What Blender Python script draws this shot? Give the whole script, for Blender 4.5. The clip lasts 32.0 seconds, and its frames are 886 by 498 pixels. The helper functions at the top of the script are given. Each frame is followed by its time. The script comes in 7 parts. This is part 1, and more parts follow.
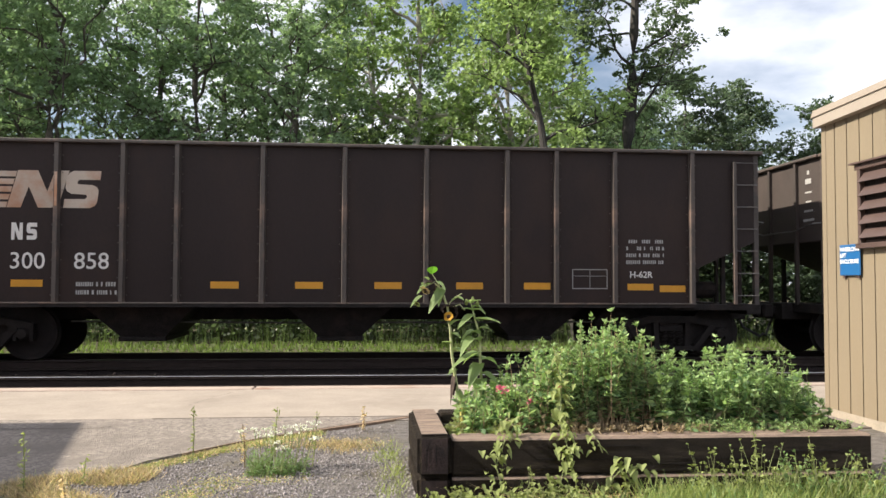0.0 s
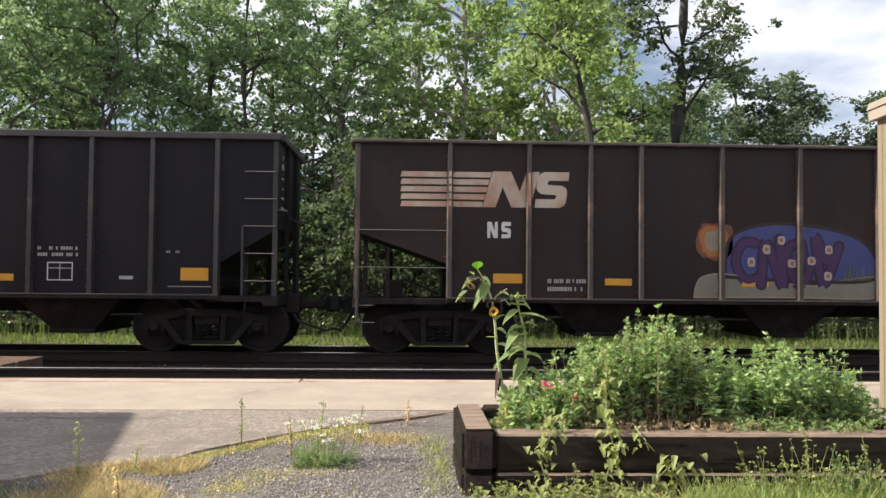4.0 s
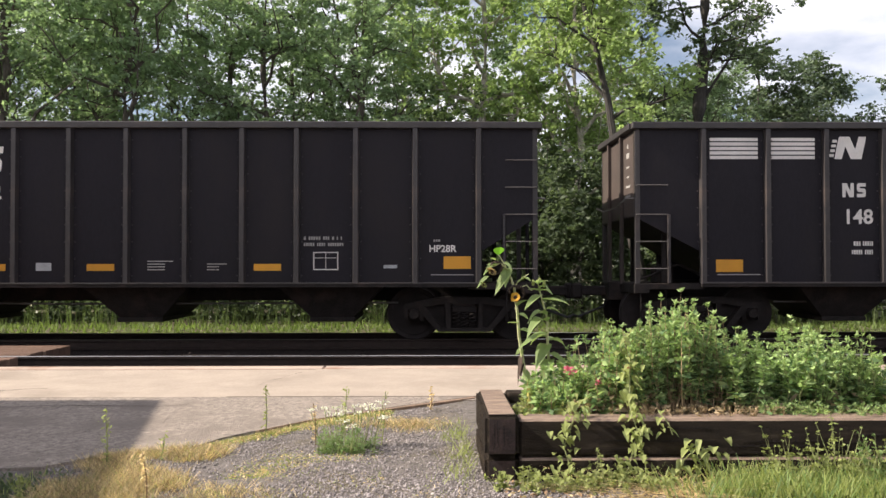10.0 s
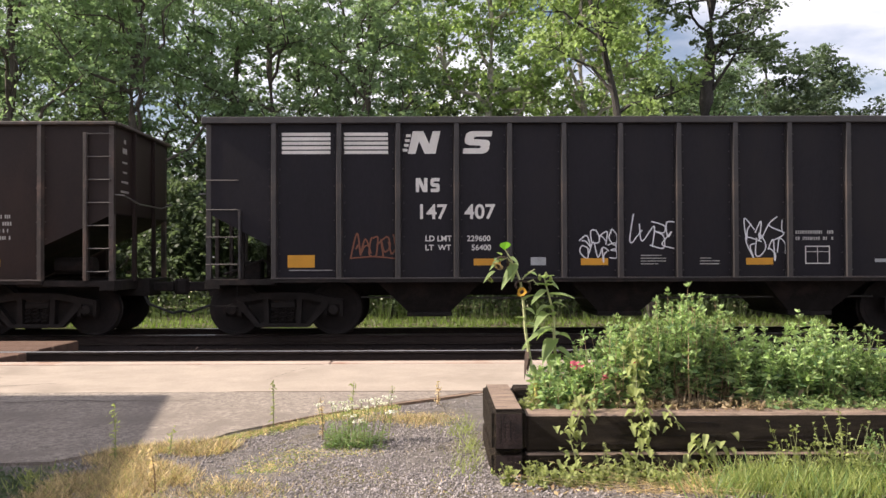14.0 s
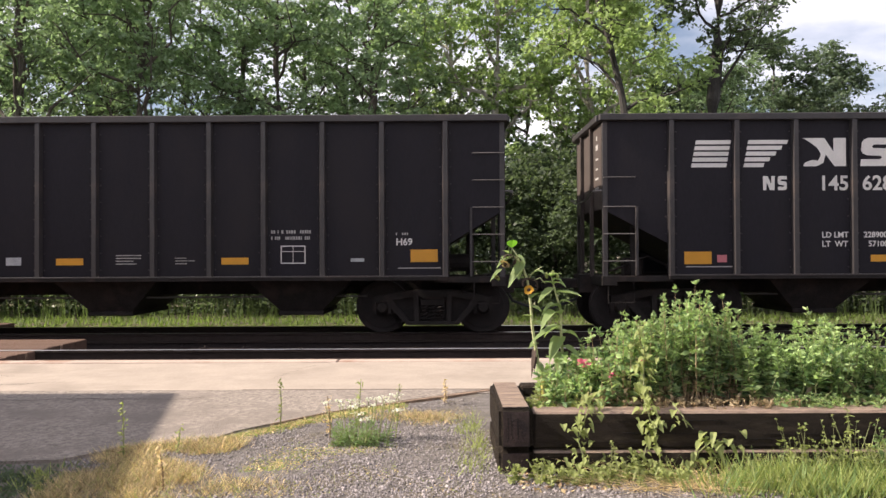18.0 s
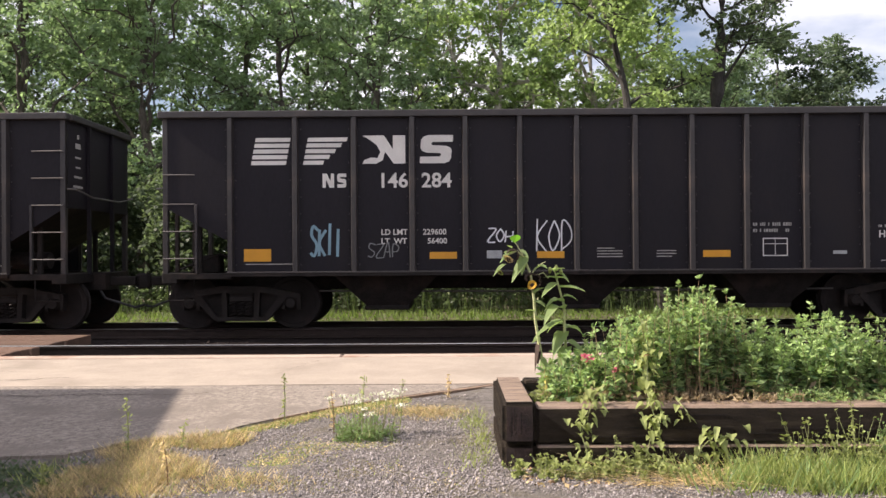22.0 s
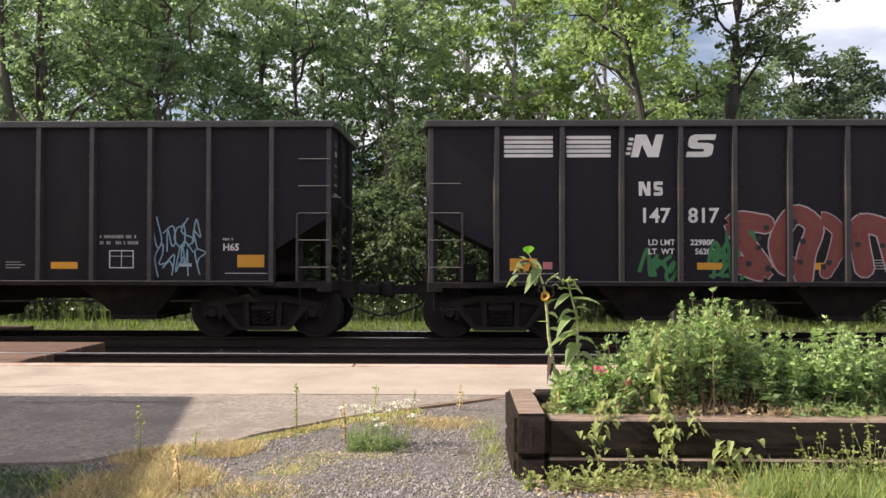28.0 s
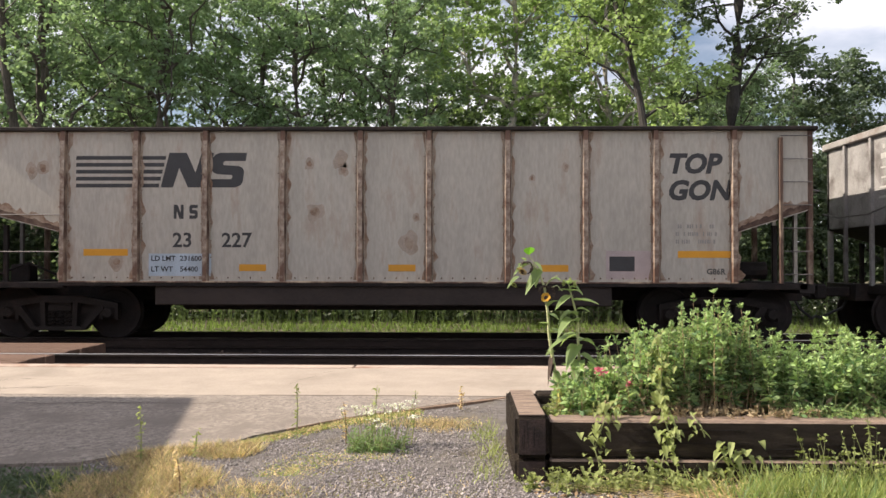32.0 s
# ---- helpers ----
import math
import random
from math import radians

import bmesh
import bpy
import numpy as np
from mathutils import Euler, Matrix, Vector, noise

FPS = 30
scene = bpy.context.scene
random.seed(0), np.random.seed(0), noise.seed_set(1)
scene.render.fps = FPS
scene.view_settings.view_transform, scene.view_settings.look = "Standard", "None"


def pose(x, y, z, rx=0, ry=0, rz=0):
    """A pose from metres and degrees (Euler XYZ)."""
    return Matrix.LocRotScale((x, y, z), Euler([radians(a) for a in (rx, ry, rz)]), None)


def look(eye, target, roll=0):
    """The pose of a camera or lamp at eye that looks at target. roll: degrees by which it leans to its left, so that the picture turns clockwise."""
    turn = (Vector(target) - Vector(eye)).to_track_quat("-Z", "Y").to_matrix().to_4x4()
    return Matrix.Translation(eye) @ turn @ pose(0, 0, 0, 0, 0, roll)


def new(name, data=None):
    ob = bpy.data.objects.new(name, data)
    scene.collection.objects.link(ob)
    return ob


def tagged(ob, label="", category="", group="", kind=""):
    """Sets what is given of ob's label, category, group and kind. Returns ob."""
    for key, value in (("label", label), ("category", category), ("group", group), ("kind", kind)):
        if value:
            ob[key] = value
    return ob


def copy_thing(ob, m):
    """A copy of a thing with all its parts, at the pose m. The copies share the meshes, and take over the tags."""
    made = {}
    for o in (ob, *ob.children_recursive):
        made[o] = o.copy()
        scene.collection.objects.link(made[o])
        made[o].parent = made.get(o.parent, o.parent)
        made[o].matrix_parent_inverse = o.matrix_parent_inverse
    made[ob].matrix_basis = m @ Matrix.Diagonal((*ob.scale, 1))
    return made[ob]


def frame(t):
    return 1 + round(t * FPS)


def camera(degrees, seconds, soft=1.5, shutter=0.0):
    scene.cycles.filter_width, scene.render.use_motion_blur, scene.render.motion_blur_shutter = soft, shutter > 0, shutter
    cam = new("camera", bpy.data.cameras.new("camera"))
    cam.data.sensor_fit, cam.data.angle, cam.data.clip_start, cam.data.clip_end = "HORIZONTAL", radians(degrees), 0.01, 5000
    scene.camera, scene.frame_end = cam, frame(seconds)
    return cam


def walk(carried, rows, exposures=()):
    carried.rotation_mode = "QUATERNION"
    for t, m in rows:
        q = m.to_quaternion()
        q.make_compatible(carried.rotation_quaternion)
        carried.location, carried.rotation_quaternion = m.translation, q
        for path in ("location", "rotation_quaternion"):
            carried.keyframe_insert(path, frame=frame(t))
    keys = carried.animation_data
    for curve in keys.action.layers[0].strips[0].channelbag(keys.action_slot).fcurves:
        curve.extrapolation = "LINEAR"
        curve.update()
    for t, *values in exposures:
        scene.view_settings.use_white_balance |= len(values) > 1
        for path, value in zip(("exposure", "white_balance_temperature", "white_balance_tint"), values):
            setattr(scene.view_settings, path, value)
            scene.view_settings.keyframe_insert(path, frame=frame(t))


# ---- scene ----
cam = camera(55.2, 32.0)
EYE = Vector((0.0, 0.0, 1.36))


def aimed(yaw, pitch, roll):
    """A hand-held aim from the one standing place: degrees to the right, up and leaning left."""
    a, b = radians(yaw), radians(pitch)
    return look(EYE, EYE + Vector((math.sin(a) * math.cos(b), math.cos(a) * math.cos(b), math.sin(b))), roll)


walk(cam, [(t, aimed(yaw, pitch, roll)) for t, yaw, pitch, roll in (
    (0, 5.21, 2.41, 0.21), (0.5, 4.90, 2.36, 0.10), (1, 3.92, 2.25, 0.01), (1.5, 2.83, 1.90, 0.00), (2, 2.35, 1.62, -0.04),
    (2.5, 2.46, 2.00, 0.16), (3, 2.30, 2.04, 0.42), (3.5, 2.12, 2.05, 0.49), (5.5, 2.36, 1.94, 0.73), (6, 2.29, 1.74, 0.55),
    (6.5, 2.08, 1.21, 0.25), (7, 1.57, 0.88, 0.06), (7.5, 1.17, 0.71, -0.15), (8, 1.26, 0.61, -0.17), (8.5, 1.36, 0.55, -0.04),
    (9, 1.17, 0.62, 0.10), (9.5, 0.81, 0.71, 0.05), (10, 0.73, 1.11, -0.05), (10.5, 0.52, 1.16, -0.14), (11, 0.35, 0.79, -0.15),
    (11.5, 0.33, 0.59, -0.02), (12, 0.14, 0.74, 0.05), (12.5, 0.28, 0.90, 0.07), (13, 0.42, 0.90, 0.05), (13.5, 0.38, 0.92, 0.02),
    (14, 0.30, 0.77, -0.17), (14.5, 0.19, 0.61, -0.30), (16.5, 0.20, 0.54, -0.41), (17, 0.17, 0.55, -0.44), (17.5, 0.05, 0.66, -0.36),
    (18, -0.16, 0.64, -0.27), (18.5, -0.44, 0.70, -0.35), (19, -0.67, 0.70, -0.41), (19.5, -0.66, 0.66, -0.53), (20, -0.61, 0.59, -0.42),
    (20.5, -0.44, 0.47, -0.32), (21, -0.27, 0.33, -0.33), (21.5, -0.31, 0.32, -0.42), (22, -0.38, 0.31, -0.38), (22.5, -0.65, 0.29, -0.30),
    (23, -0.80, 0.31, -0.49), (23.5, -0.90, 0.31, -0.71), (24, -0.79, 0.36, -0.49), (24.5, -0.66, 0.36, -0.19), (25, -0.64, 0.52, 0.05),
    (25.5, -0.86, 0.65, 0.04), (27.5, -1.22, 1.01, 0.00), (28, -1.26, 1.02, 0.07), (28.5, -1.33, 0.90, 0.12), (29, -1.33, 0.91, 0.01),
    (29.5, -1.22, 0.89, -0.07), (30, -1.24, 0.94, 0.05), (30.5, -1.31, 1.02, 0.14), (31, -1.35, 1.11, 0.17), (31.5, -1.36, 1.13, 0.13),
    (32, -1.31, 1.10, 0.11),
)], exposures=[(0, 0.93, 6200, 10), (6, 0.94, 6350, 12.5), (10, 0.97, 6410, 14.5), (18, 1.02, 6420, 17), (25, 1.02, 6380, 16.5), (32, 0.94, 6430, 14)])

# ---- sky and sun: late afternoon sun along the track, from the side the train comes from ----
SUN_WAY = Vector((-0.80, -0.035, 0.60)).normalized()
sun = new("sun", bpy.data.lights.new("sun", "SUN"))
sun.data.energy, sun.data.angle, sun.data.color = 4.8, radians(0.6), (1.0, 0.90, 0.73)
sun.matrix_world = look((-60, 8, 45), Vector((-60, 8, 45)) - SUN_WAY)

world = bpy.data.worlds.new("sky")
scene.world = world
world.use_nodes = True
wt = world.node_tree
wt.nodes.clear()
w_out = wt.nodes.new("ShaderNodeOutputWorld")
w_bg = wt.nodes.new("ShaderNodeBackground")
w_sky = wt.nodes.new("ShaderNodeTexSky")
w_sky.sky_type, w_sky.sun_disc = "NISHITA", False
w_sky.sun_elevation = math.asin(SUN_WAY.z)
w_sky.sun_rotation = math.atan2(SUN_WAY.x, SUN_WAY.y)
w_coord = wt.nodes.new("ShaderNodeTexCoord")
w_map = wt.nodes.new("ShaderNodeMapping")
w_map.inputs["Scale"].default_value = (1.0, 1.0, 2.6)
w_noise = wt.nodes.new("ShaderNodeTexNoise")
w_noise.inputs["Scale"].default_value, w_noise.inputs["Detail"].default_value = 3.1, 7.0
w_ramp = wt.nodes.new("ShaderNodeValToRGB")
w_ramp.color_ramp.elements[0].position, w_ramp.color_ramp.elements[1].position = 0.36, 0.59
w_mix = wt.nodes.new("ShaderNodeMix")
w_mix.data_type = "RGBA"
w_mix.inputs["B"].default_value = (12.4, 12.2, 12.6, 1)
wt.links.new(w_coord.outputs["Generated"], w_map.inputs["Vector"])
wt.links.new(w_map.outputs["Vector"], w_noise.inputs["Vector"])
wt.links.new(w_noise.outputs["Fac"], w_ramp.inputs["Fac"])
wt.links.new(w_ramp.outputs["Color"], w_mix.inputs["Factor"])
wt.links.new(w_sky.outputs["Color"], w_mix.inputs["A"])
wt.links.new(w_mix.outputs["Result"], w_bg.inputs["Color"])
w_bg.inputs["Strength"].default_value = 0.058
wt.links.new(w_bg.outputs["Background"], w_out.inputs["Surface"])


# ---- materials ----
def mat(name, base, rough=0.7, metal=0.0, vary=0.25, scale=6.0, fine=60.0, bump=0.15, dirt=None, dirt_scale=1.2, dirt_lo=0.52,
        dirt_hi=0.68, rand=0.0, stretch=(1, 1, 1), translucent=0.0, island=0.0, spec=0.5):
    """A procedural surface: base colour varied at two scales, optional dirt patches, fine relief."""
    m = bpy.data.materials.new(name)
    m.use_nodes = True
    nt = m.node_tree
    p = nt.nodes["Principled BSDF"]
    out = nt.nodes["Material Output"]
    co = nt.nodes.new("ShaderNodeTexCoord")
    mp = nt.nodes.new("ShaderNodeMapping")
    mp.inputs["Scale"].default_value = stretch
    nt.links.new(co.outputs["Object"], mp.inputs["Vector"])
    n1 = nt.nodes.new("ShaderNodeTexNoise")
    n1.inputs["Scale"].default_value, n1.inputs["Detail"].default_value = scale, 5
    n2 = nt.nodes.new("ShaderNodeTexNoise")
    n2.inputs["Scale"].default_value, n2.inputs["Detail"].default_value = fine, 3
    for n in (n1, n2):
        nt.links.new(mp.outputs["Vector"], n.inputs["Vector"])
    add = nt.nodes.new("ShaderNodeMath")
    add.operation = "ADD"
    nt.links.new(n1.outputs["Fac"], add.inputs[0])
    nt.links.new(n2.outputs["Fac"], add.inputs[1])
    last = add.outputs[0]
    for amount, node, socket in ((rand, "ShaderNodeObjectInfo", "Random"), (island, "ShaderNodeNewGeometry", "Random Per Island")):
        if amount:
            ri = nt.nodes.new(node)
            ma = nt.nodes.new("ShaderNodeMath")
            ma.operation = "MULTIPLY_ADD"
            ma.inputs[1].default_value = amount
            nt.links.new(ri.outputs[socket], ma.inputs[0])
            nt.links.new(last, ma.inputs[2])
            last = ma.outputs[0]
    rng = nt.nodes.new("ShaderNodeMapRange")
    rng.inputs["From Min"].default_value, rng.inputs["From Max"].default_value = 0.72, 1.28 + rand + island
    rng.inputs["To Min"].default_value, rng.inputs["To Max"].default_value = 1 - vary, 1 + vary
    nt.links.new(last, rng.inputs["Value"])
    mul = nt.nodes.new("ShaderNodeVectorMath")
    mul.operation = "SCALE"
    mul.inputs[0].default_value = base
    nt.links.new(rng.outputs["Result"], mul.inputs["Scale"])
    colour = mul.outputs["Vector"]
    if dirt:
        n3 = nt.nodes.new("ShaderNodeTexNoise")
        n3.inputs["Scale"].default_value, n3.inputs["Detail"].default_value, n3.inputs["Roughness"].default_value = dirt_scale, 8, 0.65
        nt.links.new(mp.outputs["Vector"], n3.inputs["Vector"])
        r3 = nt.nodes.new("ShaderNodeMapRange")
        r3.inputs["From Min"].default_value, r3.inputs["From Max"].default_value = dirt_lo, dirt_hi
        nt.links.new(n3.outputs["Fac"], r3.inputs["Value"])
        mx = nt.nodes.new("ShaderNodeMix")
        mx.data_type = "RGBA"
        nt.links.new(r3.outputs["Result"], mx.inputs["Factor"])
        nt.links.new(colour, mx.inputs["A"])
        mx.inputs["B"].default_value = (*dirt, 1)
        colour = mx.outputs["Result"]
    nt.links.new(colour, p.inputs["Base Color"])
    p.inputs["Roughness"].default_value, p.inputs["Metallic"].default_value = rough, metal
    p.inputs["Specular IOR Level"].default_value = spec
    if bump:
        b = nt.nodes.new("ShaderNodeBump")
        b.inputs["Strength"].default_value, b.inputs["Distance"].default_value = bump, 0.02
        nt.links.new(last, b.inputs["Height"])
        nt.links.new(b.outputs["Normal"], p.inputs["Normal"])
    if translucent:
        tr = nt.nodes.new("ShaderNodeBsdfTranslucent")
        gain = nt.nodes.new("ShaderNodeVectorMath")
        gain.operation = "MULTIPLY"
        gain.inputs[1].default_value = (1.22, 1.28, 0.88)
        nt.links.new(colour, gain.inputs[0])
        nt.links.new(gain.outputs["Vector"], tr.inputs["Color"])
        ms = nt.nodes.new("ShaderNodeMixShader")
        ms.inputs["Fac"].default_value = translucent
        nt.links.new(p.outputs["BSDF"], ms.inputs[1])
        nt.links.new(tr.outputs["BSDF"], ms.inputs[2])
        nt.links.new(ms.outputs["Shader"], out.inputs["Surface"])
    return m


SOIL = mat("soil", (0.10, 0.085, 0.052), 0.95, vary=0.4, scale=2.0, fine=40, bump=0.5, dirt=(0.09, 0.12, 0.04), dirt_scale=0.5)
GRAVEL_BED = mat("gravel_bed", (0.155, 0.137, 0.124), 0.95, vary=0.45, scale=14, fine=120, bump=0.9, dirt=(0.14, 0.115, 0.065), dirt_scale=1.4)
STONE = mat("gravel_stone", (0.265, 0.238, 0.234), 0.9, vary=0.75, scale=9, fine=80, bump=0.2, island=1.6)
BALLAST = mat("ballast", (0.026, 0.020, 0.019), 0.95, vary=0.5, scale=20, fine=90, bump=0.8, spec=0.1)
BALLAST_STONE = mat("ballast_stone", (0.032, 0.025, 0.024), 0.95, vary=0.6, scale=9, fine=80, bump=0.2, island=1.6, spec=0.1)
CONCRETE = mat("platform_concrete", (0.318, 0.266, 0.218), 0.85, vary=0.20, scale=3, fine=50, bump=0.2, dirt=(0.250, 0.206, 0.166), dirt_scale=0.9, rand=0.2)
AGGREGATE = mat("aggregate_concrete", (0.246, 0.208, 0.176), 0.9, vary=0.65, scale=30.0, fine=95, bump=0.6, dirt=(0.185, 0.154, 0.130), dirt_scale=1.3, dirt_lo=0.50, dirt_hi=0.62, rand=0.15, stretch=(1, 0.75, 1))
EDGE = mat("platform_edging", (0.40, 0.315, 0.26), 0.8, vary=0.15, scale=2.0, fine=60, bump=0.15, dirt=(0.27, 0.16, 0.11), dirt_scale=1.4)
TIE_WOOD = mat("creosoted_timber", (0.024, 0.017, 0.015), 0.9, vary=0.45, scale=5, fine=70, bump=0.7, dirt=(0.03, 0.02, 0.016), dirt_scale=3.0, stretch=(1, 6, 6), rand=0.5)
BOARD = mat("edging_board_timber", (0.24, 0.165, 0.115), 0.85, vary=0.4, scale=6, fine=70, bump=0.5, stretch=(1, 4, 4))
PLANTER_LIT_TOP = mat("sunlit_bleached_planter_timber", (0.27, 0.195, 0.15), 0.85, vary=0.35, scale=5, fine=70, bump=0.6, dirt=(0.12, 0.085, 0.065), dirt_scale=3.0, stretch=(1, 5, 5))
TIE_END = mat("timber_end_grain", (0.040, 0.023, 0.020), 0.85, vary=0.5, scale=14, fine=80, bump=0.3, dirt=(0.022, 0.015, 0.013), dirt_scale=5.0)
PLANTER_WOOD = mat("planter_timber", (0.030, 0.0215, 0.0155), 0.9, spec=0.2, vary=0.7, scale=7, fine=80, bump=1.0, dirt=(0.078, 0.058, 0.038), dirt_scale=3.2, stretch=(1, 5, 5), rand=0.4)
PLANK = mat("crossing_timber", (0.150, 0.085, 0.058), 0.85, vary=0.4, scale=5, fine=60, bump=0.6, dirt=(0.14, 0.08, 0.055), dirt_scale=2.0, stretch=(0.6, 5, 5), rand=0.8)
RAIL_SIDE = mat("rusty_rail", (0.034, 0.022, 0.018), 0.8, metal=0.3, vary=0.4, scale=8, fine=70, bump=0.4)
RAIL_TOP = mat("polished_rail_head", (0.62, 0.60, 0.58), 0.28, metal=1.0, vary=0.1, scale=4, bump=0.02)
SIDING = mat("tan_siding", (0.210, 0.167, 0.112), 0.6, vary=0.07, scale=2, fine=120, bump=0.12, dirt=(0.205, 0.158, 0.100), dirt_scale=1.1, stretch=(1, 1, 0.4))
TRIM = mat("tan_metal_trim", (0.33, 0.280, 0.235), 0.45, vary=0.06, scale=3, bump=0.03)
BROWN_METAL = mat("brown_painted_metal", (0.085, 0.055, 0.048), 0.45, vary=0.15, scale=6, bump=0.05)
SIGN_BLUE = mat("blue_sign_enamel", (0.018, 0.105, 0.27), 0.35, vary=0.04, scale=5, bump=0.0)
SIGN_WHITE = mat("white_lettering", (0.78, 0.78, 0.78), 0.5, vary=0.05, bump=0.0)
FOUNDATION = mat("foundation_concrete", (0.31, 0.26, 0.20), 0.9, vary=0.15, scale=5, bump=0.3)

CAR_BLACK = mat("black_car_paint", (0.0158, 0.0138, 0.0180), 0.58, vary=0.2, scale=1.4, fine=30, bump=0.05, dirt=(0.0210, 0.0180, 0.0200), dirt_scale=0.55, stretch=(1, 1, 0.35), rand=0.25, spec=0.17)
CAR_BROWN = mat("faded_brown_car_paint", (0.0225, 0.0135, 0.0120), 0.6, vary=0.22, scale=1.2, fine=30, bump=0.05, dirt=(0.042, 0.0235, 0.0170), dirt_scale=0.5, dirt_lo=0.5, dirt_hi=0.75, stretch=(1, 1, 0.5), rand=0.3, spec=0.3)
CAR_GREY = mat("weathered_grey_car_paint", (0.158, 0.154, 0.160), 0.55, vary=0.10, scale=1.2, fine=30, bump=0.05, dirt=(0.118, 0.110, 0.108), dirt_scale=0.6, stretch=(1, 1, 0.4))
CAR_CREAM = mat("weathered_cream_car_paint", (0.405, 0.375, 0.325), 0.6, vary=0.14, scale=1.5, fine=14, bump=0.05, dirt=(0.27, 0.185, 0.13), dirt_scale=1.5, dirt_lo=0.54, dirt_hi=0.78, stretch=(1.6, 1, 0.45))
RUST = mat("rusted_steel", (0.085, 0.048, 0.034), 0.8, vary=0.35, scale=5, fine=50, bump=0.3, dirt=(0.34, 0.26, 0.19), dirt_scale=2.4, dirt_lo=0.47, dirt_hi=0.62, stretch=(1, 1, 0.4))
RUST_STAIN = mat("rust_stained_paint", (0.22, 0.135, 0.088), 0.75, vary=0.4, scale=6, fine=40, bump=0.05, dirt=(0.33, 0.27, 0.215), dirt_scale=3.0, dirt_lo=0.42, dirt_hi=0.62)
POST_BLACK = mat("worn_black_post", (0.032, 0.028, 0.029), 0.5, vary=0.35, scale=3, fine=40, bump=0.1, dirt=(0.056, 0.044, 0.040), dirt_scale=1.6, rand=0.4)
POST_BROWN = mat("worn_brown_post", (0.065, 0.052, 0.046), 0.6, vary=0.3, scale=3, fine=40, bump=0.1, dirt=(0.15, 0.10, 0.078), dirt_scale=1.6, rand=0.4)
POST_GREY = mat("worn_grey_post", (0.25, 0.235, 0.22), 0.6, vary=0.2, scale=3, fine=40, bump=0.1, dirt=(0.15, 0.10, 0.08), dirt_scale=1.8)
POST_SHADED_RUSTY_GREY = mat("shaded_rusty_grey_post", (0.075, 0.060, 0.052), 0.65, vary=0.35, scale=4, fine=40, bump=0.1, dirt=(0.16, 0.14, 0.125), dirt_scale=1.8)
POST_SUNLIT_CREAM = mat("rust_flecked_sunlit_cream_post", (0.36, 0.30, 0.245), 0.65, vary=0.3, scale=3, fine=40, bump=0.1, dirt=(0.105, 0.055, 0.036), dirt_scale=2.2, dirt_lo=0.42, dirt_hi=0.56)
TUB = mat("dusty_brown_tub", (0.026, 0.017, 0.0135), 0.75, vary=0.3, scale=2, fine=40, bump=0.1, dirt=(0.042, 0.029, 0.024), dirt_scale=1.0, stretch=(0.5, 1, 1))
SOOT = mat("coal_soot", (0.030, 0.028, 0.028), 0.8, vary=0.4, scale=5, fine=30, bump=0.05, dirt=(0.085, 0.082, 0.082), dirt_scale=2.5)
SOOT_THIN = mat("thin_coal_soot", (0.085, 0.082, 0.083), 0.75, vary=0.3, scale=5, fine=30, bump=0.05, dirt=(0.14, 0.136, 0.138), dirt_scale=2.0)
RUST_FAINT = mat("faint_rust_stain", (0.330, 0.275, 0.225), 0.7, vary=0.2, scale=6, fine=40, bump=0.03, dirt=(0.26, 0.19, 0.14), dirt_scale=4.0)
RUST_DARK = mat("dark_rust_stain", (0.075, 0.042, 0.030), 0.8, vary=0.4, scale=6, fine=40, bump=0.1, dirt=(0.20, 0.14, 0.10), dirt_scale=3.0)
END_LIT_DUST = mat("sunlit_dusty_end_sheet", (0.050, 0.036, 0.031), 0.75, vary=0.5, rand=0.7, scale=2.5, fine=40, bump=0.1, dirt=(0.050, 0.038, 0.033), dirt_scale=1.1)
END_GREY = mat("dusty_grey_end_sheet", (0.22, 0.21, 0.205), 0.75, vary=0.25, scale=2.5, fine=40, bump=0.1, dirt=(0.07, 0.055, 0.05), dirt_scale=1.1)
UNDER = mat("grimy_steel", (0.019, 0.0155, 0.0145), 0.8, vary=0.4, scale=5, fine=40, bump=0.25, dirt=(0.040, 0.028, 0.024), dirt_scale=2.2, spec=0.25)
WHEEL = mat("wheel_steel", (0.016, 0.012, 0.0115), 0.75, spec=0.3, vary=0.4, scale=6, bump=0.15, dirt=(0.032, 0.021, 0.018), dirt_scale=2.0)
TRUCK = mat("rusty_cast_steel", (0.017, 0.0135, 0.0125), 0.75, vary=0.45, scale=6, fine=50, bump=0.3, dirt=(0.034, 0.024, 0.020), dirt_scale=2.0, spec=0.25)
RUNG = mat("worn_grab_iron", (0.12, 0.11, 0.105), 0.5, metal=0.3, vary=0.3, scale=6, bump=0.05, rand=0.4)
WHITE_PAINT = mat("white_stencil_paint", (0.66, 0.63, 0.60), 0.6, vary=0.18, scale=3, fine=40, bump=0.0, rand=0.4)
FADED_WHITE = mat("faded_stencil_paint", (0.34, 0.325, 0.31), 0.7, vary=0.3, scale=6, fine=50, bump=0.0, rand=0.6)
ORANGE_WHITE = mat("rust_stained_logo_paint", (0.52, 0.43, 0.35), 0.65, vary=0.15, scale=2, bump=0.0, dirt=(0.40, 0.20, 0.11), dirt_scale=1.0, dirt_lo=0.42, dirt_hi=0.62, rand=0.4)
BLACK_PAINT = mat("black_stencil_paint", (0.035, 0.035, 0.038), 0.6, vary=0.2, scale=4, bump=0.0)
YELLOW = mat("yellow_reflector", (0.60, 0.28, 0.018), 0.5, vary=0.2, scale=5, bump=0.0, rand=0.9)
PINK = mat("pink_placard", (0.50, 0.15, 0.17), 0.5, vary=0.1, bump=0.0)
